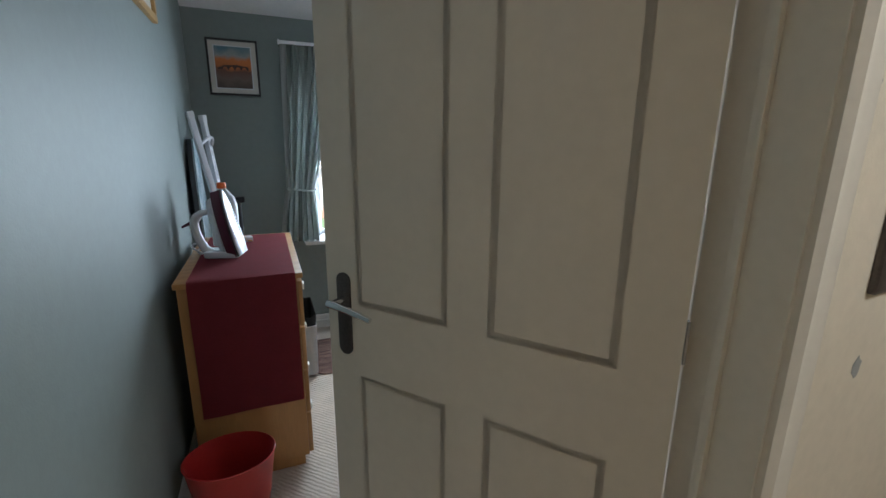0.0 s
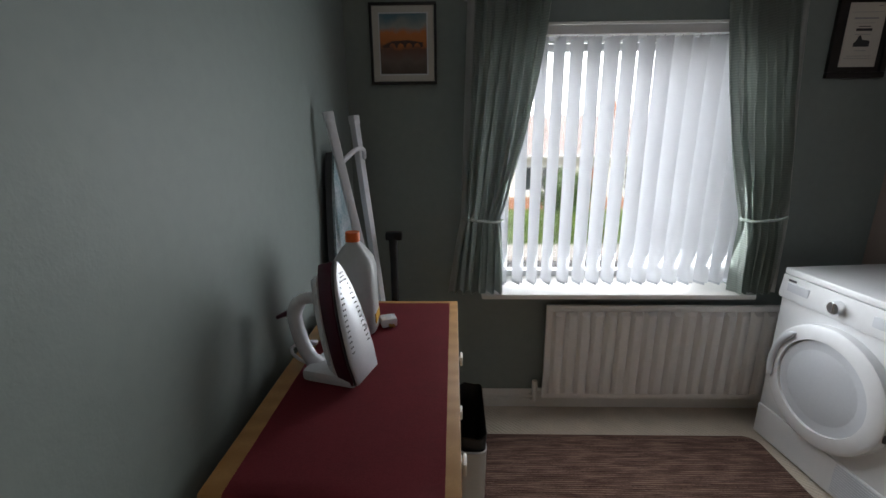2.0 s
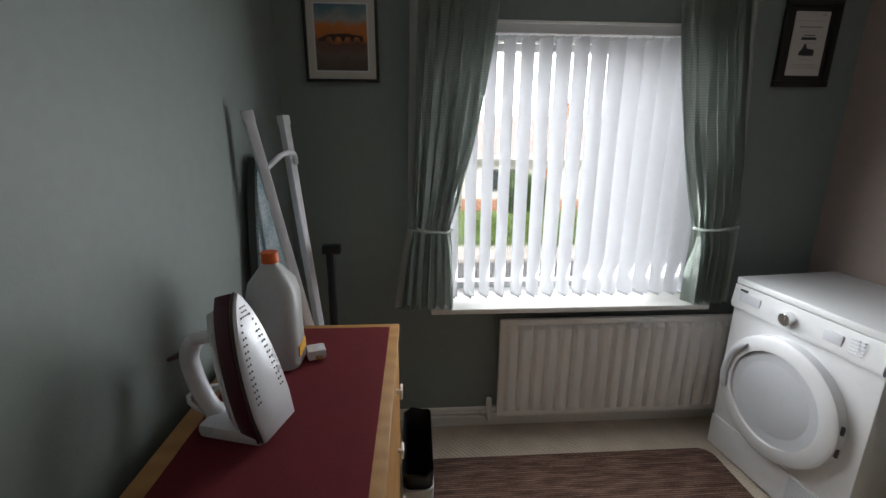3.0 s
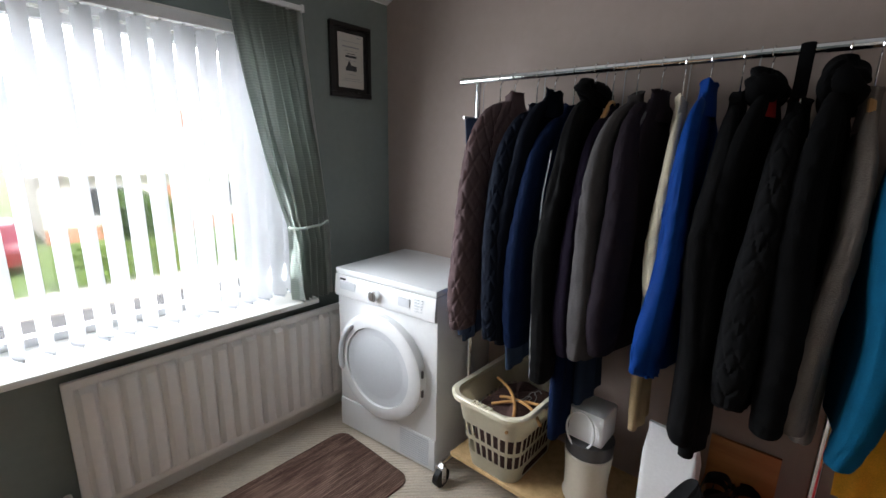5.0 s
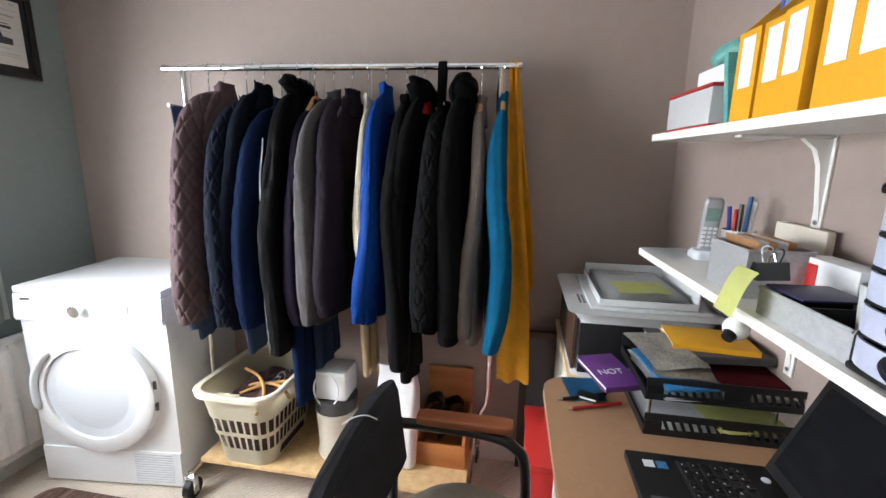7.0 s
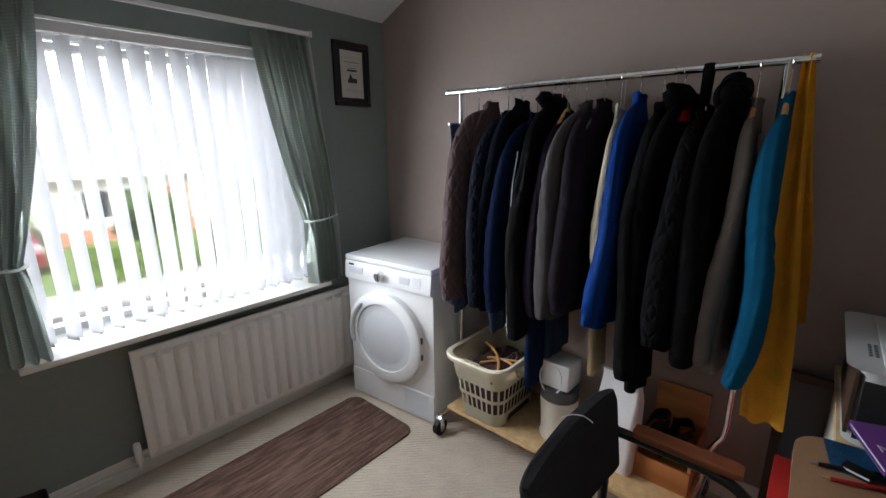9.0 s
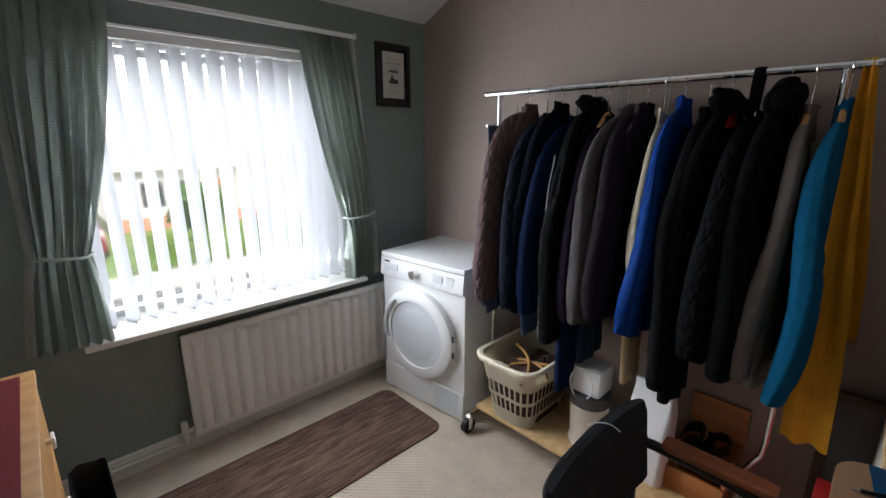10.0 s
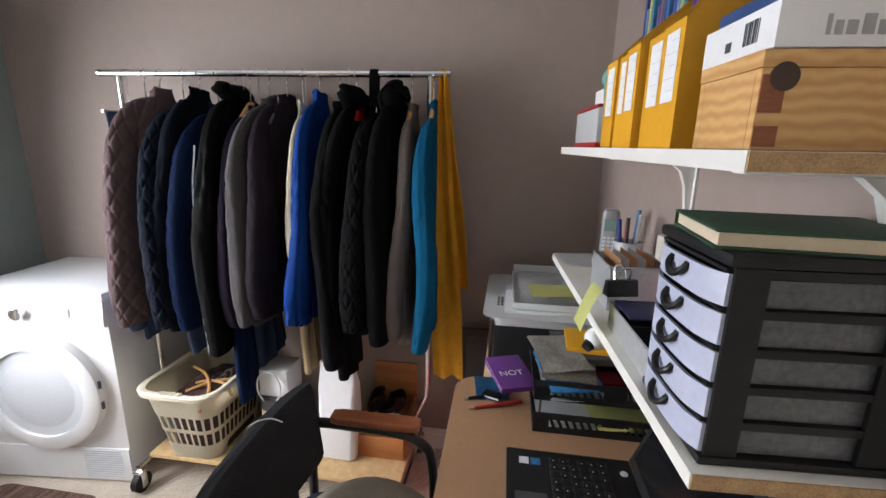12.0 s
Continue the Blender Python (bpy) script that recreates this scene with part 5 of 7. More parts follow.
book("notebook", pose(1.475, 0.895, DT + 0.075, 0, -4, 20), 0.15, 0.10, 0.014, M["purple_card"], "purple notebook lettered in white, on the letter trays", "notebook", False)
nb = bpy.data.objects["notebook"]
cu = bpy.data.curves.new("lettering", "FONT")
cu.body, cu.size, cu.extrude = "NOT", 0.030, 0.0003
cu.materials.append(M["paper"])
letters = new("lettering", cu)
letters.parent = nb
letters.matrix_basis = pose(-0.02, 0.035, 0.0145, 0, 0, -90)
book("hardback", pose(1.535, 0.66, DT + 0.138, 0, 0, 6), 0.17, 0.24, 0.018, M["dark_grey"], "dark grey hardback notebook on the upper letter tray", "notebook", False)
book("notebook", pose(1.535, 0.655, DT + 0.1565, 0, 0, -4), 0.13, 0.19, 0.014, M["yellow_card"], "yellow notebook lying on the upper letter tray", "notebook", False)
book("folder", pose(1.505, 0.65, DT + 0.106, 0, -2, 2), 0.20, 0.28, 0.012, fabric("maroon", (0.09, 0.012, 0.016)), "maroon folder in the upper letter tray", "folder", False)
book("magazine", pose(1.44, 0.755, DT + 0.121, 0, -5, 12), 0.18, 0.13, 0.006, M["blue_card"], "blue magazine in the upper letter tray", "magazine", False)
for k, (x, y, a, c) in enumerate(((1.42, 0.75, -8, (0.32, 0.28, 0.22)), (1.45, 0.78, 14, (0.50, 0.48, 0.44)))):
    paper_stack(pose(x + 0.02, y, DT + 0.140 + 0.012 * k, 0, -5, a), 0.17, 0.11, 3, material("leaflet", c, 0.6, var=0.5, scale=14), "folded brown and grey leaflets in the upper letter tray", "leaflet", "leaflet")
bm = bmesh.new()
sheet(bm, 0.12, 0.09, Matrix.Identity(4), 0.0015)
bmesh.ops.solidify(bm, geom=bm.faces[:], thickness=0.001)
solid("postcard", bm, M["blue_card"], pose(1.525, 0.945, DT + 0.001, 0, 0, 8), "blue seascape postcard on the desk", "postcard")
for nm, mt, lab, y0, y1, x in (("pencil", M["red_plastic"], "red pencil on the desk", 0.985, 0.86, 1.415), ("pen", M["black_plastic"], "black ballpoint pen on the desk", 1.005, 0.89, 1.455)):
    ob = thing(nm, pose(x, y0, DT + 0.0055), lab, nm)
    bm = bmesh.new()
    rod(bm, (0, 0, 0), (0.05, y1 - y0, 0.0), 0.0045, seg=8)
    part("barrel", bm, mt, ob)
    bm = bmesh.new()
    d = Vector((0.05, y1 - y0, 0)).normalized()
    rod(bm, (0, 0, 0), -d * 0.014, 0.0042, 0.0008, 8)
    part("tip", bm, M["pine"] if nm == "pencil" else M["steel"], ob)
ob = book("sunglasses_case", pose(1.475, 0.94, DT + 0.0025, 0, 0, 70), 0.05, 0.03, 0.012, M["black_plastic"], "small black clip lying on the postcard", "clip", False)

# ---- cabinet and printer ----
cab = thing("cabinet", O, "off-white low cabinet with a pale wooden top edge", "cabinet")
part("body", boxes((1.615, 2.11, 0.58, 0.945, 0.0, 0.70, 0.002)), M["cabinet_white"], cab)
part("top", boxes((1.61, 2.12, 0.575, 0.972, 0.7005, 0.722, 0.004)), M["pine_pale"], cab, "pale pine cabinet top")
part("door", boxes((1.62, 1.86, 0.9455, 0.962, 0.03, 0.69, 0.002)), M["cabinet_white"], cab)
dr = part("door", boxes((1.865, 2.105, 0.9455, 0.962, 0.03, 0.69, 0.002)), M["cabinet_white"], cab)
bm = bmesh.new()
rod(bm, (1.83, 0.962, 0.45), (1.83, 0.985, 0.45), 0.012)
part("knob", bm, M["pine"], cab)

pr = thing("printer", pose(1.85, 0.768, 0.7225), "grey printer with a dark front panel on the cabinet", "printer")
bm = bmesh.new()
rings = []
for z, g in ((0.0, -0.01), (0.008, 0.0), (0.17, 0.0), (0.195, -0.012), (0.20, -0.03)):
    rings.append([(x + g * (1 if x < 0 else -1), y + g * (1 if y < 0 else -1), z) for x, y in rounded_rect(0.40, 0.37, 0.035, 6)])
loft(bm, rings)
part("body", bm, M["printer_grey"], pr)
part("front_panel", boxes((-0.192, 0.192, 0.1855, 0.194, 0.012, 0.178, 0.008)), M["brown_frame"], pr, "dark brown glossy front panel")
part("side_panel", boxes((-0.2055, -0.2005, -0.12, 0.178, 0.012, 0.165, 0.002)), M["black_plastic"], pr)
part("scanner_lid", boxes((-0.185, 0.185, -0.175, 0.15, 0.2005, 0.212, 0.004)), M["printer_grey"], pr)
bm = bmesh.new()
for i in range(5):
    for j in range(3):
        rod(bm, (-0.12 + 0.018 * i, 0.158 - j * 0.012 + 0.012, 0.1995), (-0.12 + 0.018 * i, 0.158 - j * 0.012 + 0.012, 0.203), 0.004, seg=8)
tagged(part("buttons", bm, M["dark_grey"], pr), kind="stuff")
ct = thing("paper_tray", pose(1.84, 0.76, 0.936), "clear plastic letter tray with papers on the printer", "letter tray")
part("floor_panel", boxes((-0.165, 0.165, -0.13, 0.13, 0, 0.004)), M["clear_tray"], ct)
for b in ((-0.169, -0.165, -0.13, 0.13, 0, 0.02), (0.165, 0.169, -0.13, 0.13, 0, 0.050), (-0.165, 0.165, -0.134, -0.13, 0, 0.058), (-0.165, 0.165, 0.13, 0.134, 0, 0.024)):
    part("wall_panel", boxes((*b, 0.001)), M["clear_tray"], ct)
ps = paper_stack(pose(1.84, 0.76, 0.942), 0.29, 0.21, 8, M["paper"], "white printed letters in the clear tray", spread=0.008)
printed_lines(ps, pose(0, 0, 0.0285, 0, 0, 90), 0.15, 7, 0.014, M["grey_ink"], 4)
bm = bmesh.new()
sheet(bm, 0.12, 0.15, Matrix.Identity(4), 0.001)
bmesh.ops.solidify(bm, geom=bm.faces[:], thickness=0.0008)
solid("note", bm, M["yellow_note"], pose(1.755, 0.765, 0.973, 0, 0, 5), "pale yellow-green note on top of the letters", "note")
bm = bmesh.new()
sheet(bm, 0.10, 0.19, Matrix.Identity(4), 0.003)
bmesh.ops.solidify(bm, geom=bm.faces[:], thickness=0.001)
solid("leaning_paper", bm, M["paper"], pose(1.74, 0.60, 0.99, 62, 0, 0), "white sheet leaning behind the printer", "paper")

bx = thing("storage_box", pose(1.82, 1.012, 0), "bright red storage box on the floor by the cabinet", "box")
part("body", boxes((-0.17, 0.17, -0.045, 0.06, 0, 0.38, 0.006)), M["red_plastic"], bx)
part("lid", boxes((-0.175, 0.175, -0.0475, 0.065, 0.3805, 0.402, 0.005)), M["red_plastic"], bx)
pf = thing("picture_frame", pose(2.16, 0.95, 0.0, 0, -3, 0), "dark brown picture frame leaning against the wall", "picture frame")
for b in ((-0.012, 0.012, 0.12, 0.15, 0, 0.66), (-0.012, 0.012, -0.30, -0.27, 0, 0.66), (-0.012, 0.012, -0.27, 0.12, 0.63, 0.66), (-0.012, 0.012, -0.27, 0.12, 0, 0.03)):
    part("frame_bar", boxes((*b, 0.003)), M["brown_frame"], pf)
part("backing", boxes((-0.004, 0.004, -0.27, 0.12, 0.03, 0.63)), M["dark_grey"], pf)

# ---- shelves ----
def wall_shelf(name, x0, x1, y1, z0, z1, label):
    ob = thing(name, O, label, "shelf", "wall shelves")
    part("board", boxes((x0, x1, YS + 0.003, y1, z0, z1)), M["white_melamine"], ob)
    part("raw_end", boxes((x0 - 0.002, x0, YS + 0.004, y1 - 0.001, z0 + 0.0008, z1 - 0.0008)), M["chipboard"], ob, "raw chipboard shelf end")
    for bx in (x0 + 0.10, x0 + 0.59):
        br = part("bracket", boxes((bx - 0.014, bx + 0.014, YS + 0.0005, YS + 0.006, z0 - 0.19, z0 - 0.0005, 0.001)), M["white_gloss"], ob, "white pressed-steel bracket")
        part("arm", boxes((bx - 0.013, bx + 0.013, YS + 0.006, y1 - 0.05, z0 - 0.006, z0 - 0.0005, 0.001)), M["white_gloss"], br)
        bm = bmesh.new()
        extrude_outline(bm, [(bx - 0.007, YS + 0.006, z0 - 0.180), (bx - 0.007, YS + 0.006, z0 - 0.007), (bx - 0.007, YS + 0.060, z0 - 0.007), (bx - 0.007, YS + 0.034, z0 - 0.028), (bx - 0.007, YS + 0.022, z0 - 0.060)], (0.014, 0, 0))
        part("brace", bm, M["white_gloss"], br)
        for z in (z0 - 0.03, z0 - 0.175):
            bm = bmesh.new()
            rod(bm, (bx, YS + 0.006, z), (bx, YS + 0.009, z), 0.005, seg=10)
            part("screw", bm, M["steel"], br)
    return ob


S2, S1 = 1.093, 1.421
before = set(scene.objects)
wall_shelf("wall_shelf", 0.821, 1.77, 0.776, S2 - 0.019, S2, "white melamine shelf with a raw chipboard end, above the desk")
wall_shelf("wall_shelf", 0.821, 1.765, 0.776, S1 - 0.019, S1, "white melamine shelf with a raw chipboard end, holding files")


def drawer_tower():
    ob = thing("drawer_tower", pose(0.837, 0.577, S2 + 0.0005), "black plastic tower of five frosted drawers", "drawer unit")
    W, D, H = 0.163, 0.183, 0.232
    part("top", boxes((-0.004, W + 0.004, -0.004, D + 0.006, H - 0.014, H, 0.005)), M["black_plastic"], ob)
    part("base", boxes((-0.003, W + 0.003, -0.003, D + 0.004, 0, 0.010, 0.003)), M["black_plastic"], ob)
    for x in (0.0, W - 0.005):
        for y0, y1 in ((0.0, 0.03), (D - 0.035, D - 0.002)):
            part("upright", boxes((x, x + 0.005, y0, y1, 0.0105, H - 0.0145)), M["black_plastic"], ob)
    part("back", boxes((0.006, W - 0.006, 0.0, 0.004, 0.0105, H - 0.0145)), M["black_plastic"], ob)
    h = (H - 0.026) / 5
    for k in range(5):
        z = 0.0115 + k * h
        for x in (0.0005, W - 0.0045):
            part("side_rail", boxes((x, x + 0.004, 0.0302, D - 0.0352, z + h - 0.010, z + h - 0.001)), M["black_plastic"], ob)
        part("runner", boxes((0.0055, W - 0.0055, 0.0045, D + 0.004, z + h - 0.0055, z + h - 0.0015)), M["black_plastic"], ob)
        d = part("drawer", boxes((0.007, W - 0.007, 0.006, D - 0.004, z, z + h - 0.0125)), M["smoky"], ob, "smoky translucent drawer")
        bm = bmesh.new()
        outline = []
        for s in range(13):
            u = s / 12
            outline.append((0.004 + (W - 0.008) * u, D + 0.002 + 0.012 * (1 - (2 * u - 1) ** 4)))
        loft(bm, [[(x, y, zz) for x, y in outline] + [(x, y - 0.004, zz) for x, y in outline[::-1]] for zz in (z + 0.001, z + h - 0.007)])
        fr = part("front", bm, M["frosted"], d, "pale lilac frosted drawer front")
        bm = bmesh.new()
        tube(bm, smooth_path([(W / 2 - 0.019, D + 0.013, z + h - 0.012), (W / 2 - 0.017, D + 0.019, z + h * 0.5), (W / 2, D + 0.022, z + h * 0.30), (W / 2 + 0.017, D + 0.019, z + h * 0.5), (W / 2 + 0.019, D + 0.013, z + h - 0.012)], 5), 0.0042, 8)
        part("handle", bm, M["black_plastic"], d)


drawer_tower()
book("hardback_book", pose(0.910, 0.665, S2 + 0.2328, 0, 0, 172), 0.145, 0.20, 0.020, M["green_cloth"], "green cloth-bound book lying on the drawer tower", "book")

# things along the lower shelf
bm = bmesh.new()
sheet(bm, 0.15, 0.12, Matrix.Identity(4), 0.0012)
bmesh.ops.solidify(bm, geom=bm.faces[:], thickness=0.003)
solid("loose_sheet", bm, M["paper"], pose(1.70, 0.705, S2 + 0.001, 0, 0, 7), "loose printed sheet lying at the shelf's end", "paper")
M["phone_silver"] = material("phone_silver", (0.36, 0.37, 0.39), 0.35, 0.3, var=0.05)
ph = thing("cordless_phone", pose(1.655, 0.645, S2, 0, 0, -100) @ Matrix.Diagonal((0.86, 0.86, 0.86, 1)), "silver cordless phone standing in its base", "phone")
bm = bmesh.new()
loft(bm, [[(x * g, y * g, z) for x, y in rounded_rect(0.085, 0.085, 0.025, 6)] for z, g in ((0.0005, 1.0), (0.015, 1.0), (0.028, 0.8), (0.03, 0.5))])
part("cradle", bm, M["appliance_grey"], ph)
bm = bmesh.new()
rings = [[(x * g, y * 1.0, z) for x, y in rounded_rect(0.05, 0.024, 0.010, 5)] for z, g in ((0, 0.8), (0.01, 0.95), (0.08, 0.98), (0.15, 1.05), (0.165, 1.0), (0.172, 0.8))]
loft(bm, rings)
tiltm = pose(0, 0.005, 0.022, 14, 0, 0)
bmesh.ops.transform(bm, matrix=tiltm, verts=bm.verts)
hs = part("handset", bm, M["phone_silver"], ph, "silver handset")
bm = boxes((-0.018, 0.018, -0.0135, -0.012, 0.105, 0.145))
bmesh.ops.transform(bm, matrix=tiltm, verts=bm.verts)
part("display", bm, material("phone_display", (0.20, 0.30, 0.27), 0.2), hs, "grey-green display")
for r in range(5):
    for c in range(3):
        x, z = -0.014 + c * 0.014, 0.025 + r * 0.014
        bm = boxes((x - 0.005, x + 0.005, -0.0138, -0.012, z - 0.004, z + 0.004))
        bmesh.ops.transform(bm, matrix=tiltm, verts=bm.verts)
        part("key", bm, M["paper"], hs)

pp = thing("pen_pot", pose(1.545, 0.625, S2), "grey mesh pen pot full of pens", "pen pot")
bm = bmesh.new()
loft(bm, [[(r * math.cos(a), r * math.sin(a), z) for a in (2 * math.pi * k / 20 for k in range(20))] for z, r in ((0.0005, 0.034), (0.095, 0.036), (0.095, 0.033), (0.01, 0.031))])
part("cup", bm, M["mesh_metal"], pp)
for k, col in enumerate(((0.4, 0.02, 0.02), (0.02, 0.03, 0.2), (0.02, 0.02, 0.02), (0.5, 0.5, 0.5), (0.03, 0.12, 0.3))):
    pn = thing("pen", pose(1.545 + 0.014 * math.cos(k * 1.3), 0.625 + 0.014 * math.sin(k * 1.3), S2 + 0.012), "plastic pen standing in the pen pot", "pen", "pens in the pot")
    bm = bmesh.new()
    rod(bm, (0, 0, 0), (0.012 * math.cos(k * 1.3), 0.012 * math.sin(k * 1.3), 0.13 + 0.008 * k), 0.0045, 0.005, 8)
    part("barrel", bm, material("pen_plastic", col, 0.35), pn)
bm = boxes((1.34, 1.50, 0.556, 0.574, S2 + 0.0005, S2 + 0.125, 0.006))
solid("leaning_case", bm, M["cream_plastic"], O, "cream plastic case standing against the wall", "case")

def mesh_rack(x0, x1, y0, y1, h, name, label):
    ob = thing(name, pose(x0, y0, S2), label, "desk organiser")
    w, d = x1 - x0, y1 - y0
    for nm, b in (("front_panel", (0, w, d - 0.002, d, 0.0005, h)), ("back_panel", (0, w, 0, 0.002, 0.0005, h * 1.05)), ("side_panel", (0, 0.002, 0.0021, d - 0.0021, 0.0005, h)), ("side_panel", (w - 0.002, w, 0.0021, d - 0.0021, 0.0005, h)), ("base_panel", (0.0021, w - 0.0021, 0.0021, d - 0.0021, 0.0005, 0.003))):
        part(nm, boxes(b), M["mesh_metal"], ob)
    bm = bmesh.new()
    tube(bm, [(0, d, h), (w, d, h), (w, 0, h), (0, 0, h), (0, d, h)], 0.003, 6)
    part("wire_rim", bm, M["mesh_metal"], ob)
    return ob


mesh_rack(1.285, 1.424, 0.625, 0.74, 0.092, "letter_rack", "silver mesh letter rack holding envelopes")
for k in range(5):
    bm = bmesh.new()
    sheet(bm, 0.12, 0.10, Matrix.Identity(4), 0.0012)
    bmesh.ops.solidify(bm, geom=bm.faces[:], thickness=0.002)
    solid("envelope", bm, M["paper"] if k % 2 else material("manila", (0.55, 0.30, 0.14), 0.8), pose(1.355, 0.65 + 0.017 * k, S2 + 0.058, 88, 0, random.uniform(-2, 2)), "paper envelope standing in the mesh rack", "envelope", "envelopes in the rack")
mesh_rack(1.005, 1.205, 0.645, 0.758, 0.046, "desk_organiser", "silver mesh desk organiser with compartments")
part("divider", boxes((0.08, 0.082, 0.003, 0.112, 0.003, 0.05)), M["black_plastic"], bpy.data.objects["desk_organiser"])
part("divider", boxes((0.15, 0.152, 0.003, 0.112, 0.003, 0.05)), M["black_plastic"], bpy.data.objects["desk_organiser"])
cl = thing("bulldog_clip", pose(1.225, 0.735, S2 + 0.0555, 0, 0, 100), "black bulldog clip holding dark blue card and yellow notes", "clip")
bm = bmesh.new()
extrude_outline(bm, [(-0.03, -0.012, 0.0), (-0.03, 0.012, 0.0), (-0.03, 0.004, 0.03), (-0.03, -0.004, 0.03)], (0.06, 0, 0))
part("jaw", bm, M["black_metal"], cl)
bm = bmesh.new()
for s in (-1, 1):
    tube(bm, smooth_path([(-0.012, s * 0.004, 0.03), (-0.010, s * 0.012, 0.05), (0.0, s * 0.014, 0.056), (0.010, s * 0.012, 0.05), (0.012, s * 0.004, 0.03)], 4), 0.0016, 6)
part("wire_handles", bm, M["chrome"], cl)
bm = bmesh.new()
rows = [[Vector((x, -0.008 - 0.05 * k * 0.5, 0.02 - 0.055 * k + 0.01 * math.sin(3 * k))) for x in (-0.03, -0.01, 0.01, 0.03)] for k in (0, 0.33, 0.66, 1.0, 1.3)]
loft(bm, [[(p.y * 1 + 0, p.x, p.z) for p in r] for r in rows], cap=False, closed=False)
bmesh.ops.solidify(bm, geom=bm.faces[:], thickness=0.0015)
solid("sticky_note", bm, M["yellow_note"], pose(1.20, 0.775, S2 + 0.058, 0, 0, -90), "yellow-green paper notes hanging over the shelf's edge", "note")
bm = boxes((1.11, 1.20, 0.655, 0.752, S2 + 0.0502, S2 + 0.0542, 0.001))
solid("card_wallet", bm, material("navy_card", (0.012, 0.014, 0.06), 0.4), O, "dark navy card wallet on the organiser", "wallet")
sm = thing("small_box", pose(1.23, 0.585, S2 + 0.0005), "red and white small cardboard box", "box")
part("body", boxes((-0.06, 0.075, 0.0, 0.05, 0, 0.085, 0.001)), M["paper"], sm)
part("label_panel", boxes((0.03, 0.076, 0.0505, 0.0515, 0.01, 0.075)), M["red_plastic"], sm, "red printed panel")
cup = thing("tumbler", pose(1.05, 0.69, S2 + 0.0035), "clear plastic tumbler in the organiser", "tumbler")
bm = bmesh.new()
loft(bm, [[(r * math.cos(a), r * math.sin(a), z) for a in (2 * math.pi * k / 20 for k in range(20))] for z, r in ((0, 0.024), (0.09, 0.030), (0.09, 0.028), (0.005, 0.022))])
part("glass_wall", bm, M["clear_tray"], cup)
ball = thing("webcam", pose(1.236, 0.768, S2 - 0.070), "white ball-shaped webcam below the shelf's edge", "webcam")
bm = bmesh.new()
bmesh.ops.create_uvsphere(bm, u_segments=24, v_segments=16, radius=0.022, matrix=pose(0, 0.0, 0.028))
part("ball", bm, M["appliance_white"], ball)
bm = bmesh.new()
rod(bm, (-0.007, 0.011, 0.021), (-0.015, 0.021, 0.014), 0.013, 0.010, 18)
part("lens", bm, M["black_plastic"], ball)
bm = bmesh.new()
rod(bm, (0, -0.012, 0.042), (0, -0.014, 0.0505), 0.007)
part("mount", bm, M["appliance_white"], ball)
cal = thing("calendar", pose(1.10, 0.585, S2 + 0.0005, -8, 0, 0), "white printed calendar sheet leaning on the wall", "calendar")
part("sheet", boxes((-0.05, 0.06, 0, 0.002, 0, 0.21)), M["paper"], cal)
for k in range(9):
    part("text_line", boxes((-0.04, -0.04 + 0.05 + 0.04 * ((k * 5) % 3) / 2, 0.0021, 0.0025, 0.19 - k * 0.019, 0.193 - k * 0.019)), M["grey_ink"], cal)


# things along the upper shelf
def magazine_file(m, w, label):
    """A card magazine file, spine to the room: sloping sides, open top. Own space: x width, y depth 0.2 to the wall, z up."""
    ob = thing("magazine_file", m, label, "magazine file", "yellow magazine files")
    D, hf, hb = 0.200, 0.163, 0.285
    t = 0.003
    part("front", boxes((0, w, D - t, D, 0.0005, hf)), M["yellow_card"], ob)
    part("back", boxes((0, w, 0, t, 0.0005, hb)), M["yellow_card"], ob)
    part("base", boxes((t, w - t, t, D - t, 0.0005, 0.004)), M["yellow_card"], ob)
    for x in (0, w - t):
        bm = bmesh.new()
        extrude_outline(bm, [(x, t, 0.0005), (x, D - t, 0.0005), (x, D - t, hf), (x, 0.07, hb), (x, t, hb)], (t, 0, 0))
        part("side", bm, M["yellow_card"], ob)
    lb = part("label", boxes((w * 0.18, w * 0.78, D + 0.0002, D + 0.001, 0.062, 0.152)), M["paper"], ob, "white handwritten label")
    for k in range(5):
        part("text_line", boxes((w * 0.24, w * (0.5 + 0.2 * ((k * 3) % 2)), D + 0.0011, D + 0.0014, 0.14 - k * 0.016, 0.1412 - k * 0.016)), M["faint_ink"], lb)
    return ob


xs = ((1.036, 0.068), (1.106, 0.067), (1.178, 0.068), (1.250, 0.067), (1.322, 0.068))
for i, (x, w) in enumerate(xs):
    magazine_file(pose(x, 0.552 + (0.004, 0.0, 0.011, 0.002, 0.006)[i], S1, 0, 0, (0, 0.6, -0.8, 0, 0.5)[i]), w, "yellow card magazine file with a white label, full of magazines")
cols = ((0.03, 0.17, 0.30), (0.05, 0.06, 0.22), (0.20, 0.10, 0.16), (0.40, 0.42, 0.15), (0.03, 0.15, 0.34), (0.10, 0.05, 0.25), (0.10, 0.22, 0.42), (0.02, 0.06, 0.18))
mats = [material("cover_%s" % "abcdefgh"[i], c, 0.4, var=0.3, scale=8) for i, c in enumerate(cols)]
n = 0
for x, w in xs:
    for k in range(4):
        x0 = x + 0.006 + k * (w - 0.012) / 4
        hgt = 0.25 + 0.05 * ((n * 7) % 5) / 5
        bm = boxes((x0, x0 + (w - 0.012) / 4 - 0.0012, 0.560, 0.70, S1 + 0.005, S1 + hgt, 0.0008))
        solid("magazine", bm, mats[(n * 3) % 8], O, "glossy magazine standing in a yellow file", "magazine", "magazines in the files")
        n += 1
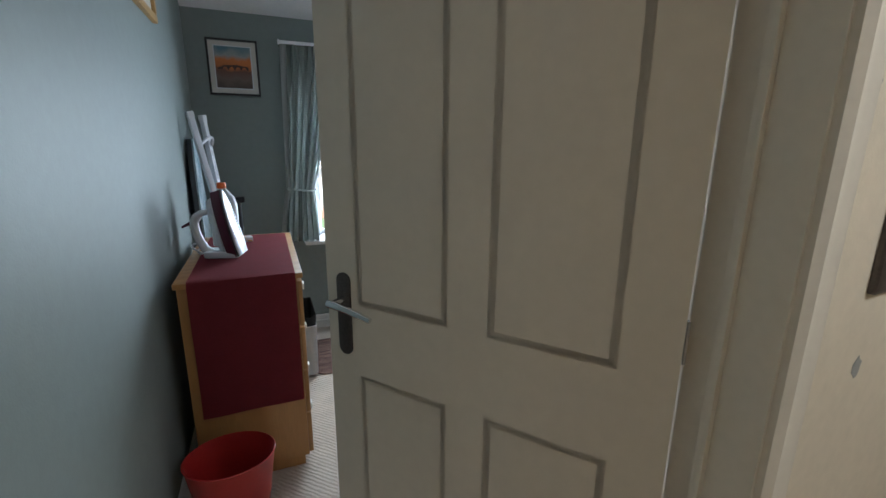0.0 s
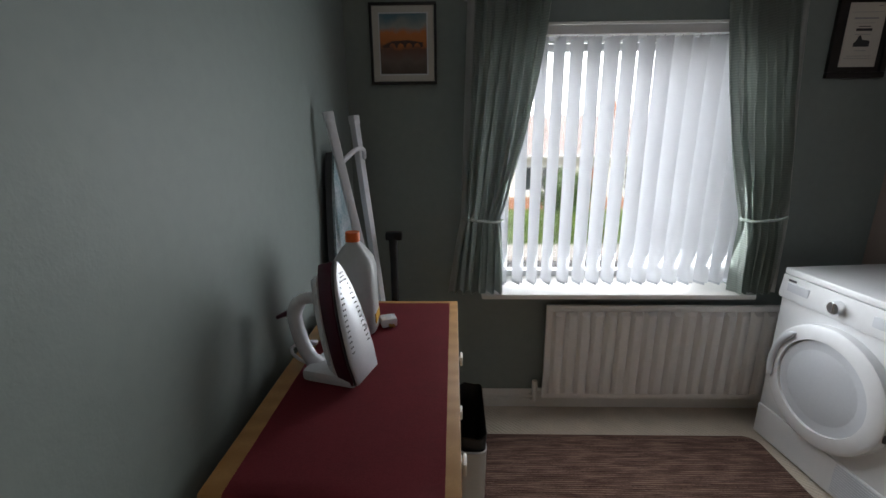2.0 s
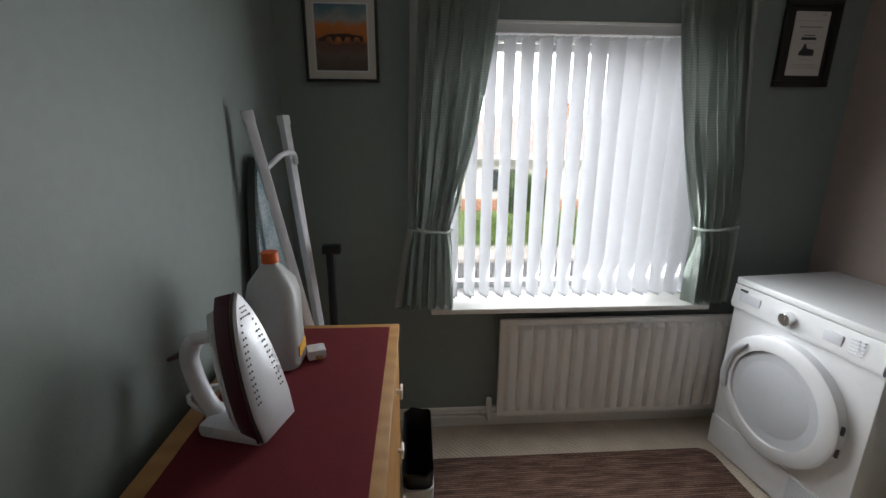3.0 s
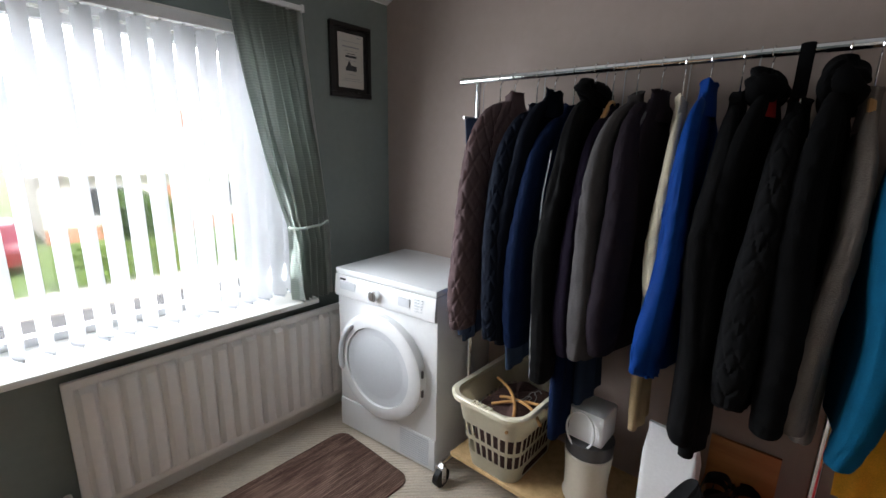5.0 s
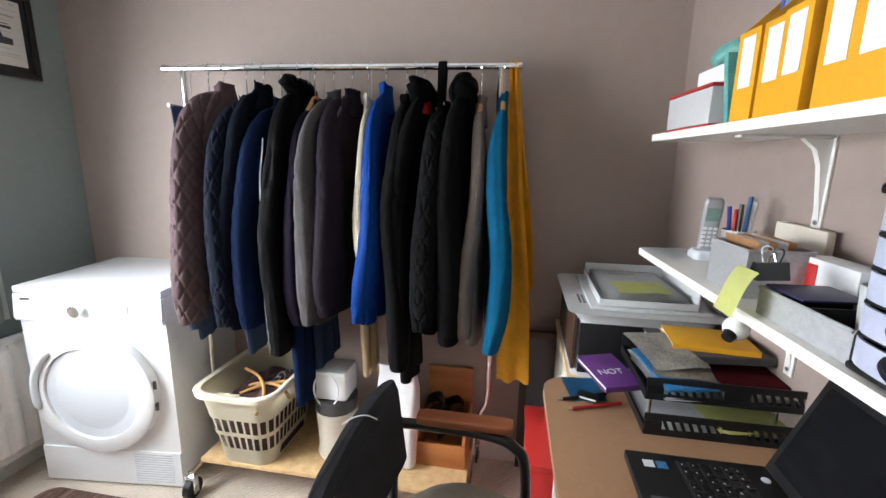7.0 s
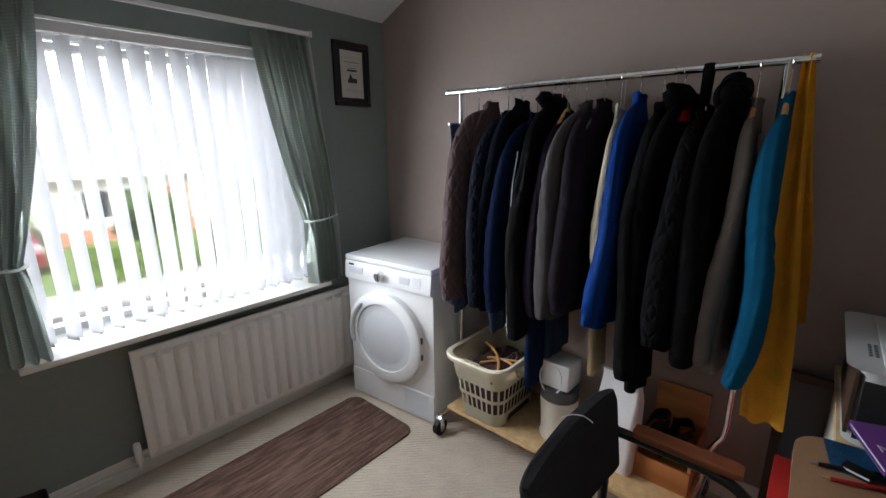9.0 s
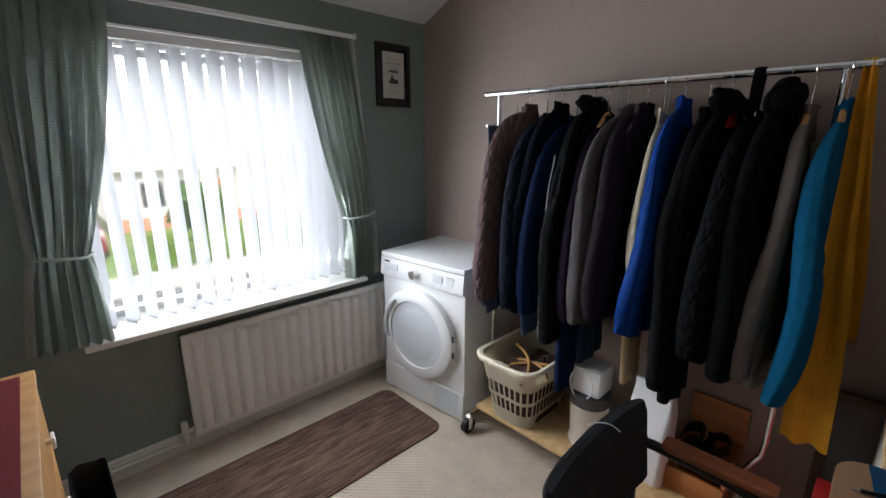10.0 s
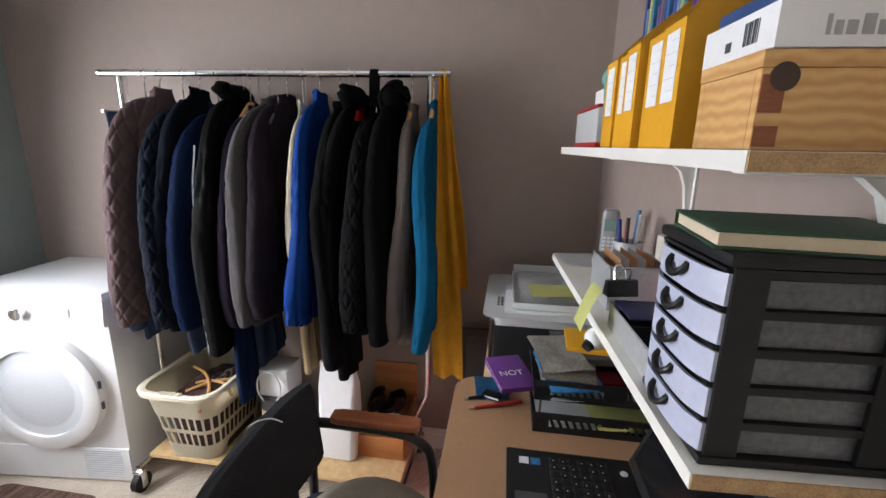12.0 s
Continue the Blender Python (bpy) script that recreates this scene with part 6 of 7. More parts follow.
tin = thing("storage_tin", pose(1.655, 0.66, S1 + 0.0005), "pale grey tin with red bands on the shelf", "tin")
part("body", boxes((-0.125, 0.125, -0.075, 0.075, 0.012, 0.094, 0.004)), M["printer_grey"], tin)
part("base_band", boxes((-0.127, 0.127, -0.077, 0.077, 0, 0.012, 0.002)), M["red_plastic"], tin)
part("lid", boxes((-0.127, 0.127, -0.077, 0.077, 0.0945, 0.102, 0.002)), M["red_plastic"], tin)
bm = boxes((-0.05, 0.09, -0.055, 0.05, 0, 0.040, 0.002))
solid("card_box", bm, M["paper"], pose(1.57, 0.665, S1 + 0.103), "white card box on the tin", "box")
bm = bmesh.new()
bmesh.ops.create_icosphere(bm, subdivisions=4, radius=1, matrix=Matrix.Diagonal((0.10, 0.06, 0.028, 1)))
for v in bm.verts:
    v.co += v.normal * 0.010 * noise.noise(v.co * 30)
    v.co.z = max(v.co.z, -0.02)
solid("patterned_scarf", bm, M["teal_pattern"], pose(1.55, 0.665, S1 + 0.164), "folded teal patterned scarf on the boxes", "scarf")
bm = boxes((-0.008, 0.008, -0.08, 0.07, 0, 0.15, 0.001))
solid("greeting_card", bm, M["teal_pattern"], pose(1.44, 0.67, S1 + 0.004, 0, 14, 0), "teal patterned card wallet leaning against the files", "card")
bm = boxes((-0.06, 0.06, -0.003, 0.003, 0, 0.13, 0.001))
solid("craft_card", bm, material("kraft", (0.35, 0.24, 0.14), 0.8), pose(1.69, 0.60, S1 + 0.104, -10, 0, 0), "brown kraft card with a white motif", "card")

wbx = thing("wooden_box", pose(0.867, 0.552, S1 + 0.0005), "pine box with dark dovetail joints on the shelf", "wooden box")
W, D, H = 0.118, 0.198, 0.074
part("side_panel", boxes((0, 0.010, 0.0, D, 0, H, 0.0012)), M["pine_box"], wbx)
part("side_panel", boxes((W - 0.010, W, 0.0, D, 0, H, 0.0012)), M["pine_box"], wbx)
part("end_panel", boxes((0.0102, W - 0.0102, D - 0.010, D, 0, H, 0.0012)), M["pine_box"], wbx)
part("end_panel", boxes((0.0102, W - 0.0102, 0.0, 0.010, 0, H, 0.0012)), M["pine_box"], wbx)
part("lid", boxes((-0.001, W + 0.001, -0.001, D + 0.001, H + 0.0003, H + 0.016, 0.0015)), M["pine_box"], wbx)
part("base_board", boxes((0.0103, W - 0.0103, 0.0103, D - 0.0103, 0.001, 0.006)), M["pine_box"], wbx)
for z0, z1 in ((0.004, 0.044),):
    for y0, y1 in ((D - 0.022, D - 0.001), (0.001, 0.022)):
        part("dovetail", boxes((-0.0012, 0.0, y0, y1, 0.034, 0.068)), M["arm_wood"], wbx, "darker end-grain joint")
        part("dovetail", boxes((-0.0012, 0.0, y0, y1, 0.003, 0.022)), M["arm_wood"], wbx, "darker end-grain joint")
bm = bmesh.new()
rod(bm, (-0.0016, D - 0.020, H - 0.008), (0.0, D - 0.020, H - 0.008), 0.013, seg=20)
part("knot", bm, M["brown_frame"], wbx, "dark wood knot")
jb = thing("gift_box", pose(0.865, 0.552, S1 + 0.0915), "white flat cardboard box with grey upside-down lettering", "box")
part("body", boxes((0.0, 0.135, -0.002, 0.193, 0, 0.040, 0.001)), M["paper"], jb)
for k in range(9):
    part("barcode_bar", boxes((0.028 + 0.0028 * k, 0.029 + 0.0028 * k + 0.0006 * (k % 3), 0.1931, 0.1935, 0.010, 0.032)), M["ink"], jb)
part("sticker", boxes((0.075, 0.086, 0.1931, 0.1935, 0.010, 0.020)), M["ink"], jb)
for k, (y0, y1) in enumerate(((0.148, 0.152), (0.138, 0.145), (0.126, 0.135), (0.112, 0.122), (0.10, 0.109), (0.076, 0.082), (0.062, 0.072), (0.046, 0.058))):
    part("logo_bar", boxes((-0.0005, -0.0001, y0, y1, 0.010, 0.022 + 0.005 * (k % 3 == 0))), M["grey_ink"], jb)
bm = boxes((0.875, 0.995, 0.56, 0.735, S1 + 0.132, S1 + 0.149, 0.001))
solid("flat_book", bm, mats[7], O, "dark blue book lying on the white box", "book")

skew([o for o in scene.objects if o not in before])


# ---- on and round the chest of drawers ----
M["burgundy"] = material("burgundy_plastic", (0.085, 0.010, 0.030), 0.3, var=0.08)
M["iron_white"] = material("iron_white", (0.72, 0.72, 0.76), 0.28, var=0.03)
M["sole"] = material("sole_steel", (0.68, 0.69, 0.72), 0.3, 0.35, var=0.05, scale=12)
M["milky"] = material("milky_plastic", (0.62, 0.63, 0.63), 0.35, var=0.05, transmission=0.35)
M["orange"] = material("orange_plastic", (0.72, 0.13, 0.02), 0.4, var=0.05)


def steam_iron():
    ob = thing("steam_iron", pose(-0.03, 2.085, DRH + 0.0045, 0, 0, -16), "white and burgundy steam iron standing on the red cloth", "iron")
    # own space: z from heel to tip, soleplate towards +x, leaning back
    lean = pose(0.035, 0, 0.012, 0, -13, 0)

    def outline(z):
        k = min(max(z / 0.285, 0), 1)
        return 0.056 * (1 - k ** 2.6) ** 0.75 * (0.9 + 0.1 * min(1, z / 0.05)) + 0.001

    def slab(x0, x1, shrink0, shrink1, z0=0.0, z1=0.285, n=22):
        bm = bmesh.new()
        rows = []
        for x, sh in ((x0, shrink0 + 0.003), (x0 + 0.003, shrink0), (x1 - 0.003, shrink1), (x1, shrink1 + 0.004)):
            ring = []
            for i in range(n + 1):
                z = z0 + (z1 - z0 - sh) * i / n
                ring.append((x, max(outline(z) - sh, 0.0006), z + sh * 0.3))
            ring += [(x, -p[1], p[2]) for p in ring[::-1]]
            rows.append([lean @ Vector(p) for p in ring])
        loft(bm, rows)
        return bm

    part("soleplate", slab(0.0, 0.007, 0.0, 0.001), M["sole"], ob, "pale steel soleplate with steam holes")
    bm = bmesh.new()
    for s in (-1, 1):
        for i in range(14):
            z = 0.075 + i * 0.0125
            y = s * (outline(z) - 0.016)
            for dy in ((0, 0.007) if i < 11 else (0,)):
                rod(bm, lean @ Vector((0.006, y - s * dy, z)), lean @ Vector((0.0079, y - s * dy, z)), 0.0022, seg=7)
    for i in range(3):
        for j in (-1, 0, 1):
            rod(bm, lean @ Vector((0.006, j * 0.006, 0.238 + i * 0.009)), lean @ Vector((0.0079, j * 0.006, 0.238 + i * 0.009)), 0.0016, seg=7)
    tagged(part("steam_holes", bm, M["dark_grey"], ob), kind="stuff")
    part("heat_band", slab(-0.006, -0.0004, -0.002, -0.001), M["dark_grey"], ob)
    part("skirt", slab(-0.046, -0.0065, 0.004, 0.0), M["burgundy"], ob, "glossy burgundy skirt")
    part("water_tank", slab(-0.075, -0.0465, 0.020, 0.006, 0.0, 0.265), M["iron_white"], ob, "white water tank")
    bm = bmesh.new()
    pts = [lean @ Vector(p) for p in ((-0.080, 0, 0.205), (-0.118, 0, 0.205), (-0.150, 0, 0.175), (-0.156, 0, 0.12), (-0.145, 0, 0.06), (-0.115, 0, 0.02), (-0.075, 0, 0.012))]
    tube(bm, smooth_path(pts, 6), [0.014] * 8 + [0.018] * 18 + [0.022] * 11, 14)
    part("handle", bm, M["iron_white"], ob, "white looped handle")
    bm = boxes((-0.16, -0.150, -0.008, 0.008, 0.10, 0.15, 0.003))
    bmesh.ops.transform(bm, matrix=lean, verts=bm.verts)
    part("steam_button", bm, M["chrome"], ob)
    bm = bmesh.new()
    rod(bm, lean @ Vector((-0.135, 0, 0.185)), lean @ Vector((-0.205, 0.0, 0.168)), 0.010, 0.005, 12)
    part("nozzle", bm, M["burgundy"], ob)
    bm = bmesh.new()
    box(bm, -0.11, 0.03, -0.052, 0.052, 0.0, 0.030, 0.012)
    part("heel", bm, M["iron_white"], ob)
    bm = bmesh.new()
    loop = [(-0.155 + 0.02 * math.sin(a * 2), 0.03 + 0.035 * math.sin(a), 0.030 + 0.024 * math.cos(a)) for a in (2 * math.pi * k / 30 * 2 for k in range(31))]
    tube(bm, [(-0.11, 0, 0.02)] + loop, 0.0042, 8)
    part("flex", bm, M["iron_white"], ob, "white coiled flex")


steam_iron()
bt = thing("water_bottle", pose(-0.075, 2.35, DRH + 0.0045), "translucent plastic water bottle with an orange cap", "bottle")
bm = bmesh.new()
loft(bm, [[(x * g, y * g, z) for x, y in rounded_rect(0.12, 0.10, 0.03, 6)] for z, g in ((0, 0.92), (0.008, 1.0), (0.10, 1.0), (0.19, 1.0), (0.225, 0.86), (0.255, 0.5), (0.268, 0.30), (0.275, 0.29))])
part("body", bm, M["milky"], bt)
bm = bmesh.new()
rod(bm, (0, 0, 0.272), (0, 0, 0.298), 0.021, 0.020, 24)
part("cap", bm, M["orange"], bt, "bright orange screw cap")
part("label", boxes((0.035, 0.0615, -0.03, 0.03, 0.03, 0.06, 0.002)), M["yellow_card"], bt)
pg = thing("mains_plug", pose(0.012, 2.375, DRH + 0.0045, 0, 0, 20), "white mains plug lying on the red cloth", "plug")
part("body", boxes((-0.024, 0.024, -0.022, 0.022, 0.0, 0.028, 0.007)), M["iron_white"], pg)
for y in (-0.011, 0.011):
    part("pin", boxes((-0.004, 0.004, -0.036, -0.0222, 0.010 + y * 0.3, 0.016 + y * 0.3)) if y < 0 else boxes((0.006, 0.013, -0.036, -0.0222, 0.006, 0.011)), material("brass", (0.55, 0.36, 0.10), 0.3, 1.0), pg)

ib = thing("ironing_board", O, "folded ironing board with white legs and patterned cover, leaning", "ironing board")
bm = bmesh.new()
prof = []
for k in range(25):
    u = k / 24
    z = 0.06 + 1.31 * u
    w = 0.165 if u < 0.55 else 0.165 * (1 - ((u - 0.55) / 0.45) ** 2.2 * 0.75)
    prof.append((z, w))
ring = [(0, 2.80 - w, z) for z, w in prof] + [(0, 2.80 + w, z) for z, w in prof[::-1]]
extrude_outline(bm, ring, (0.022, 0, 0))
bmesh.ops.transform(bm, matrix=pose(-0.205, 0, 0, 0, -2, 0), verts=bm.verts)
part("board", bm, M["dark_grey"], ib)
bm = bmesh.new()
extrude_outline(bm, [(0, 2.80 + (y - 2.80) * 0.97, 0.08 + (z - 0.06) * 0.985) for _, y, z in ring], (0.008, 0, 0))
bmesh.ops.transform(bm, matrix=pose(-0.182, 0, 0, 0, -2, 0), verts=bm.verts)
part("cover", bm, material("cover_print", (0.62, 0.66, 0.68), 0.9, second=(0.10, 0.22, 0.27), scale=9), ib, "white and blue printed cover")


def square_leg(bm, p0, p1, w=0.013):
    d = Vector(p1) - Vector(p0)
    m = Matrix.Translation(p0) @ d.to_track_quat("Z", "Y").to_matrix().to_4x4()
    vs = box(bm, -w, w, -w, w, 0, d.length, 0.004)
    bmesh.ops.transform(bm, matrix=m, verts=bm.verts)


for p0, p1 in (((-0.215, 2.69, 1.505), (-0.045, 2.79, 0.42)), ((-0.185, 2.95, 1.50), (-0.03, 2.86, 0.05))):
    bm = bmesh.new()
    square_leg(bm, p0, p1, 0.0145)
    leg = part("leg", bm, M["iron_white"], ib, "white square-section leg")
    bm = bmesh.new()
    d = (Vector(p1) - Vector(p0)).normalized()
    square_leg(bm, Vector(p0) - d * 0.004, Vector(p0) + d * 0.03, 0.0165)
    part("rubber_foot", bm, M["iron_white"], leg)
bm = bmesh.new()
tube(bm, smooth_path([(-0.195, 2.74, 1.33), (-0.155, 2.80, 1.375), (-0.14, 2.88, 1.375), (-0.15, 2.94, 1.34)], 5), 0.009, 8)
part("leg_brace", bm, M["iron_white"], ib)

bm = bmesh.new()
tube(bm, [(-0.02, 2.72, 0.02), (-0.04, 2.90, 0.9), (-0.045, 2.93, 1.02)], [0.016, 0.016, 0.02], 12)
box(bm, -0.075, -0.005, 2.91, 2.955, 1.0, 1.035, 0.008)
solid("vacuum_wand", bm, M["black_plastic"], O, "black vacuum cleaner wand standing in the corner", "vacuum wand")

bn = thing("storage_bin", pose(0.278, 2.64, 0), "white plastic bin with a black liner beside the chest of drawers", "bin")
bm = bmesh.new()
loft(bm, [[(x * g, y * g, z) for x, y in rounded_rect(0.105, 0.36, 0.03, 6)] for z, g in ((0.013, 0.86), (0.02, 0.9), (0.30, 0.98), (0.33, 1.0), (0.33, 0.95), (0.05, 0.84))])
part("body", bm, M["milky"], bn)
bm = bmesh.new()
loft(bm, [[(x * g, y * g, z + 0.006 * math.sin(x * 90 + y * 50)) for x, y in rounded_rect(0.105, 0.36, 0.03, 6)] for z, g in ((0.10, 0.80), (0.33, 0.93), (0.385, 1.0), (0.39, 0.98), (0.36, 0.90), (0.12, 0.75))])
part("liner", bm, M["black_plastic"], bn, "black plastic liner")

wp = thing("waste_basket", pose(-0.075, 1.555, 0), "bright red plastic waste basket on the carpet", "waste basket")
bm = bmesh.new()
loft(bm, [[(r * math.cos(a), r * 0.82 * math.sin(a), z) for a in (2 * math.pi * k / 40 for k in range(40))] for z, r in ((0.0005, 0.105), (0.004, 0.11), (0.26, 0.148), (0.272, 0.153), (0.275, 0.149), (0.262, 0.144), (0.01, 0.105))])
part("shell", bm, M["red_plastic"], wp)


# ---- pictures ----
def picture_frame(name, x0, x1, z0, z1, bar, label, mount, tilt=0.0):
    w, h = x1 - x0, z1 - z0
    ob = thing(name, pose((x0 + x1) / 2, YN - 0.0005, (z0 + z1) / 2, 0, tilt, 0), label, "picture")
    for nm, b in (("frame_bar", (-w / 2, w / 2, -0.02, 0, h / 2 - bar, h / 2)), ("frame_bar", (-w / 2, w / 2, -0.02, 0, -h / 2, -h / 2 + bar)), ("frame_bar", (-w / 2, -w / 2 + bar, -0.0195, -0.0002, -h / 2 + bar, h / 2 - bar)), ("frame_bar", (w / 2 - bar, w / 2, -0.0195, -0.0002, -h / 2 + bar, h / 2 - bar))):
        part(nm, boxes((*b, 0.003)), M["black_frame"], ob)
    part("mount", boxes((-w / 2 + bar, w / 2 - bar, -0.010, -0.004, -h / 2 + bar, h / 2 - bar)), mount, ob, "pale card mount")
    return ob, w, h


def sunset_material():
    m = bpy.data.materials.new("sunset_paint")
    m.use_nodes = True
    t = m.node_tree
    b = t.nodes["Principled BSDF"]
    b.inputs["Roughness"].default_value = 0.6
    tc, sp, no = t.nodes.new("ShaderNodeTexCoord"), t.nodes.new("ShaderNodeSeparateXYZ"), t.nodes.new("ShaderNodeTexNoise")
    no.inputs["Scale"].default_value, no.inputs["Detail"].default_value = 14, 6
    t.links.new(tc.outputs["Object"], sp.inputs[0])
    t.links.new(tc.outputs["Object"], no.inputs["Vector"])
    ma = t.nodes.new("ShaderNodeMath")
    ma.operation = "MULTIPLY_ADD"
    ma.inputs[1].default_value, ma.inputs[2].default_value = 0.10, -0.05
    t.links.new(no.outputs["Fac"], ma.inputs[0])
    ad = t.nodes.new("ShaderNodeMath")
    t.links.new(sp.outputs["Z"], ad.inputs[0])
    t.links.new(ma.outputs[0], ad.inputs[1])
    mr = t.nodes.new("ShaderNodeMapRange")
    mr.inputs["From Min"].default_value, mr.inputs["From Max"].default_value = -0.115, 0.115
    t.links.new(ad.outputs[0], mr.inputs["Value"])
    cr = t.nodes.new("ShaderNodeValToRGB")
    stops = ((0.0, (0.10, 0.075, 0.06)), (0.2, (0.17, 0.12, 0.10)), (0.42, (0.16, 0.075, 0.05)), (0.52, (0.52, 0.16, 0.04)), (0.68, (0.62, 0.20, 0.05)), (0.80, (0.35, 0.36, 0.34)), (1.0, (0.10, 0.20, 0.25)))
    while len(cr.color_ramp.elements) < len(stops):
        cr.color_ramp.elements.new(0.5)
    for e, (p, c) in zip(cr.color_ramp.elements, stops):
        e.position, e.color = p, (*c, 1)
    t.links.new(mr.outputs[0], cr.inputs["Fac"])
    t.links.new(cr.outputs[0], b.inputs["Base Color"])
    return m


ob, w, h = picture_frame("sunset_painting", -0.151, 0.140, 1.643, 1.972, 0.012, "black-framed painting of a bridge below an orange sunset", M["mount_card"])
part("inner_slip", boxes((-w / 2 + 0.038, w / 2 - 0.038, -0.0108, -0.0102, -h / 2 + 0.038, h / 2 - 0.038)), M["paper"], ob)
part("painting", boxes((-w / 2 + 0.044, w / 2 - 0.044, -0.012, -0.0109, -h / 2 + 0.044, h / 2 - 0.044)), sunset_material(), ob, "orange and grey-blue sunset over water")
bm = bmesh.new()
pts = [(-0.09, 0, -0.005), (-0.05, 0, 0.012), (0.02, 0, 0.016), (0.085, 0, 0.006), (0.085, 0, -0.012)]
for cx in (0.06, 0.025, -0.012, -0.048):
    pts += [(cx + 0.014 * math.cos(radians(a)), 0, -0.014 + 0.018 * math.sin(radians(a))) for a in (0, 30, 60, 90, 120, 150, 180)]
pts += [(-0.09, 0, -0.014)]
extrude_outline(bm, [(x, -0.0125, z) for x, _, z in pts], (0, 0.0004, 0))
part("painted_bridge", bm, material("bridge_paint", (0.07, 0.035, 0.028), 0.6, var=0.3), ob, "dark arched bridge")
ob, w, h = picture_frame("framed_certificate", 1.822, 2.066, 1.648, 1.988, 0.024, "black-framed printed certificate with two small engravings", M["black_frame"])
part("certificate", boxes((-0.076, 0.076, -0.0125, -0.0105, -0.125, 0.125)), M["mount_card"], ob, "off-white printed sheet")
for z, wd, th, mt in ((0.088, 0.13, 0.0015, "grey_ink"), (0.062, 0.10, 0.006, "grey_ink"), (0.046, 0.08, 0.0015, "grey_ink"), (0.032, 0.05, 0.003, "ink"), (0.016, 0.066, 0.010, "ink"), (0.002, 0.066, 0.002, "grey_ink"), (-0.045, 0.066, 0.013, "ink"), (-0.062, 0.05, 0.002, "grey_ink"), (-0.083, 0.10, 0.002, "grey_ink"), (-0.092, 0.12, 0.0015, "grey_ink"), (0.11, 0.02, 0.004, "grey_ink")):
    off = 0.05 if z > 0.1 else 0
    part("engraving" if mt == "ink" else "text_line", boxes((-wd / 2 + off, wd / 2 + off, -0.0131, -0.0126, z, z + th)), M[mt], ob)
bm = bmesh.new()
extrude_outline(bm, [(-0.033, -0.0131, -0.032), (0.033, -0.0131, -0.032), (0.033, -0.0131, -0.022), (0.0, -0.0131, -0.018), (-0.008, -0.0131, 0.0), (-0.016, -0.0131, -0.002), (-0.022, -0.0131, -0.02)], (0, 0.0004, 0))
part("engraving", bm, M["ink"], ob)
gf = thing("gilt_frame", pose(XW + 0.0005, 2.14, 1.98), "carved gilt wooden picture frame hung on the wall", "picture frame")
gm = material("gilt", (0.46, 0.28, 0.10), 0.45, 0.3, var=0.35, scale=25, bump=0.8, bump_scale=60)
for b in ((0, 0.022, -0.20, 0.20, -0.145, -0.115), (0, 0.022, -0.20, 0.20, 0.115, 0.145), (0, 0.0215, -0.20, -0.17, -0.115, 0.115), (0, 0.0215, 0.17, 0.20, -0.115, 0.115)):
    part("frame_bar", boxes((*b, 0.006)), gm, gf)
part("backing", boxes((0, 0.008, -0.17, 0.17, -0.115, 0.115)), M["mount_card"], gf)

# ---- door, standing ajar into the room, and the landing wall beside it ----
door = thing("door_1", pose(DX1 - 0.001, YS + 0.002, 0.006, 0, 0, DOOR_TURN), "cream-white panelled door standing ajar", "door", kind="structure")
# own space: hinge at the origin, the leaf along -x, its room face at y = 0
LW, LT = 0.757, 0.035
COLS, ROWS = ((-0.665, -0.425), (-0.335, -0.095)), ((0.22, 0.80), (0.98, 1.86))
leaf_specs = [(-LW, COLS[0][0], -LT, 0, 0, 1.98), (COLS[0][1], COLS[1][0], -LT, 0, 0, 1.98), (COLS[1][1], -0.004, -LT, 0, 0, 1.98)]
for x0, x1 in COLS:
    leaf_specs += [(x0, x1, -LT, 0, 0, ROWS[0][0]), (x0, x1, -LT, 0, ROWS[0][1], ROWS[1][0]), (x0, x1, -LT, 0, ROWS[1][1], 1.98)]
part("leaf", boxes(*leaf_specs), M["door_gloss"], door, smooth=0)
for x0, x1 in COLS:
    for z0, z1 in ROWS:
        part("panel", boxes((x0, x1, -LT + 0.0016, -0.0016, z0, z1)), M["door_gloss"], door)
        for yo, s_ in ((-LT, -1), (0, 1)):
            bm = bmesh.new()
            # a moulded band that falls from the stile down to the sunk panel
            rings = []
            for inset, depth in ((0.0, 0.0004), (0.004, 0.0010), (0.009, -0.0002), (0.015, -0.0014)):
                rings.append([(x0 + inset, yo + s_ * depth, z0 + inset), (x1 - inset, yo + s_ * depth, z0 + inset), (x1 - inset, yo + s_ * depth, z1 - inset), (x0 + inset, yo + s_ * depth, z1 - inset)])
            loft(bm, rings, cap=False)
            bmesh.ops.solidify(bm, geom=bm.faces[:], thickness=0.001)
            part("panel_moulding", bm, M["door_gloss"], door, smooth=25)
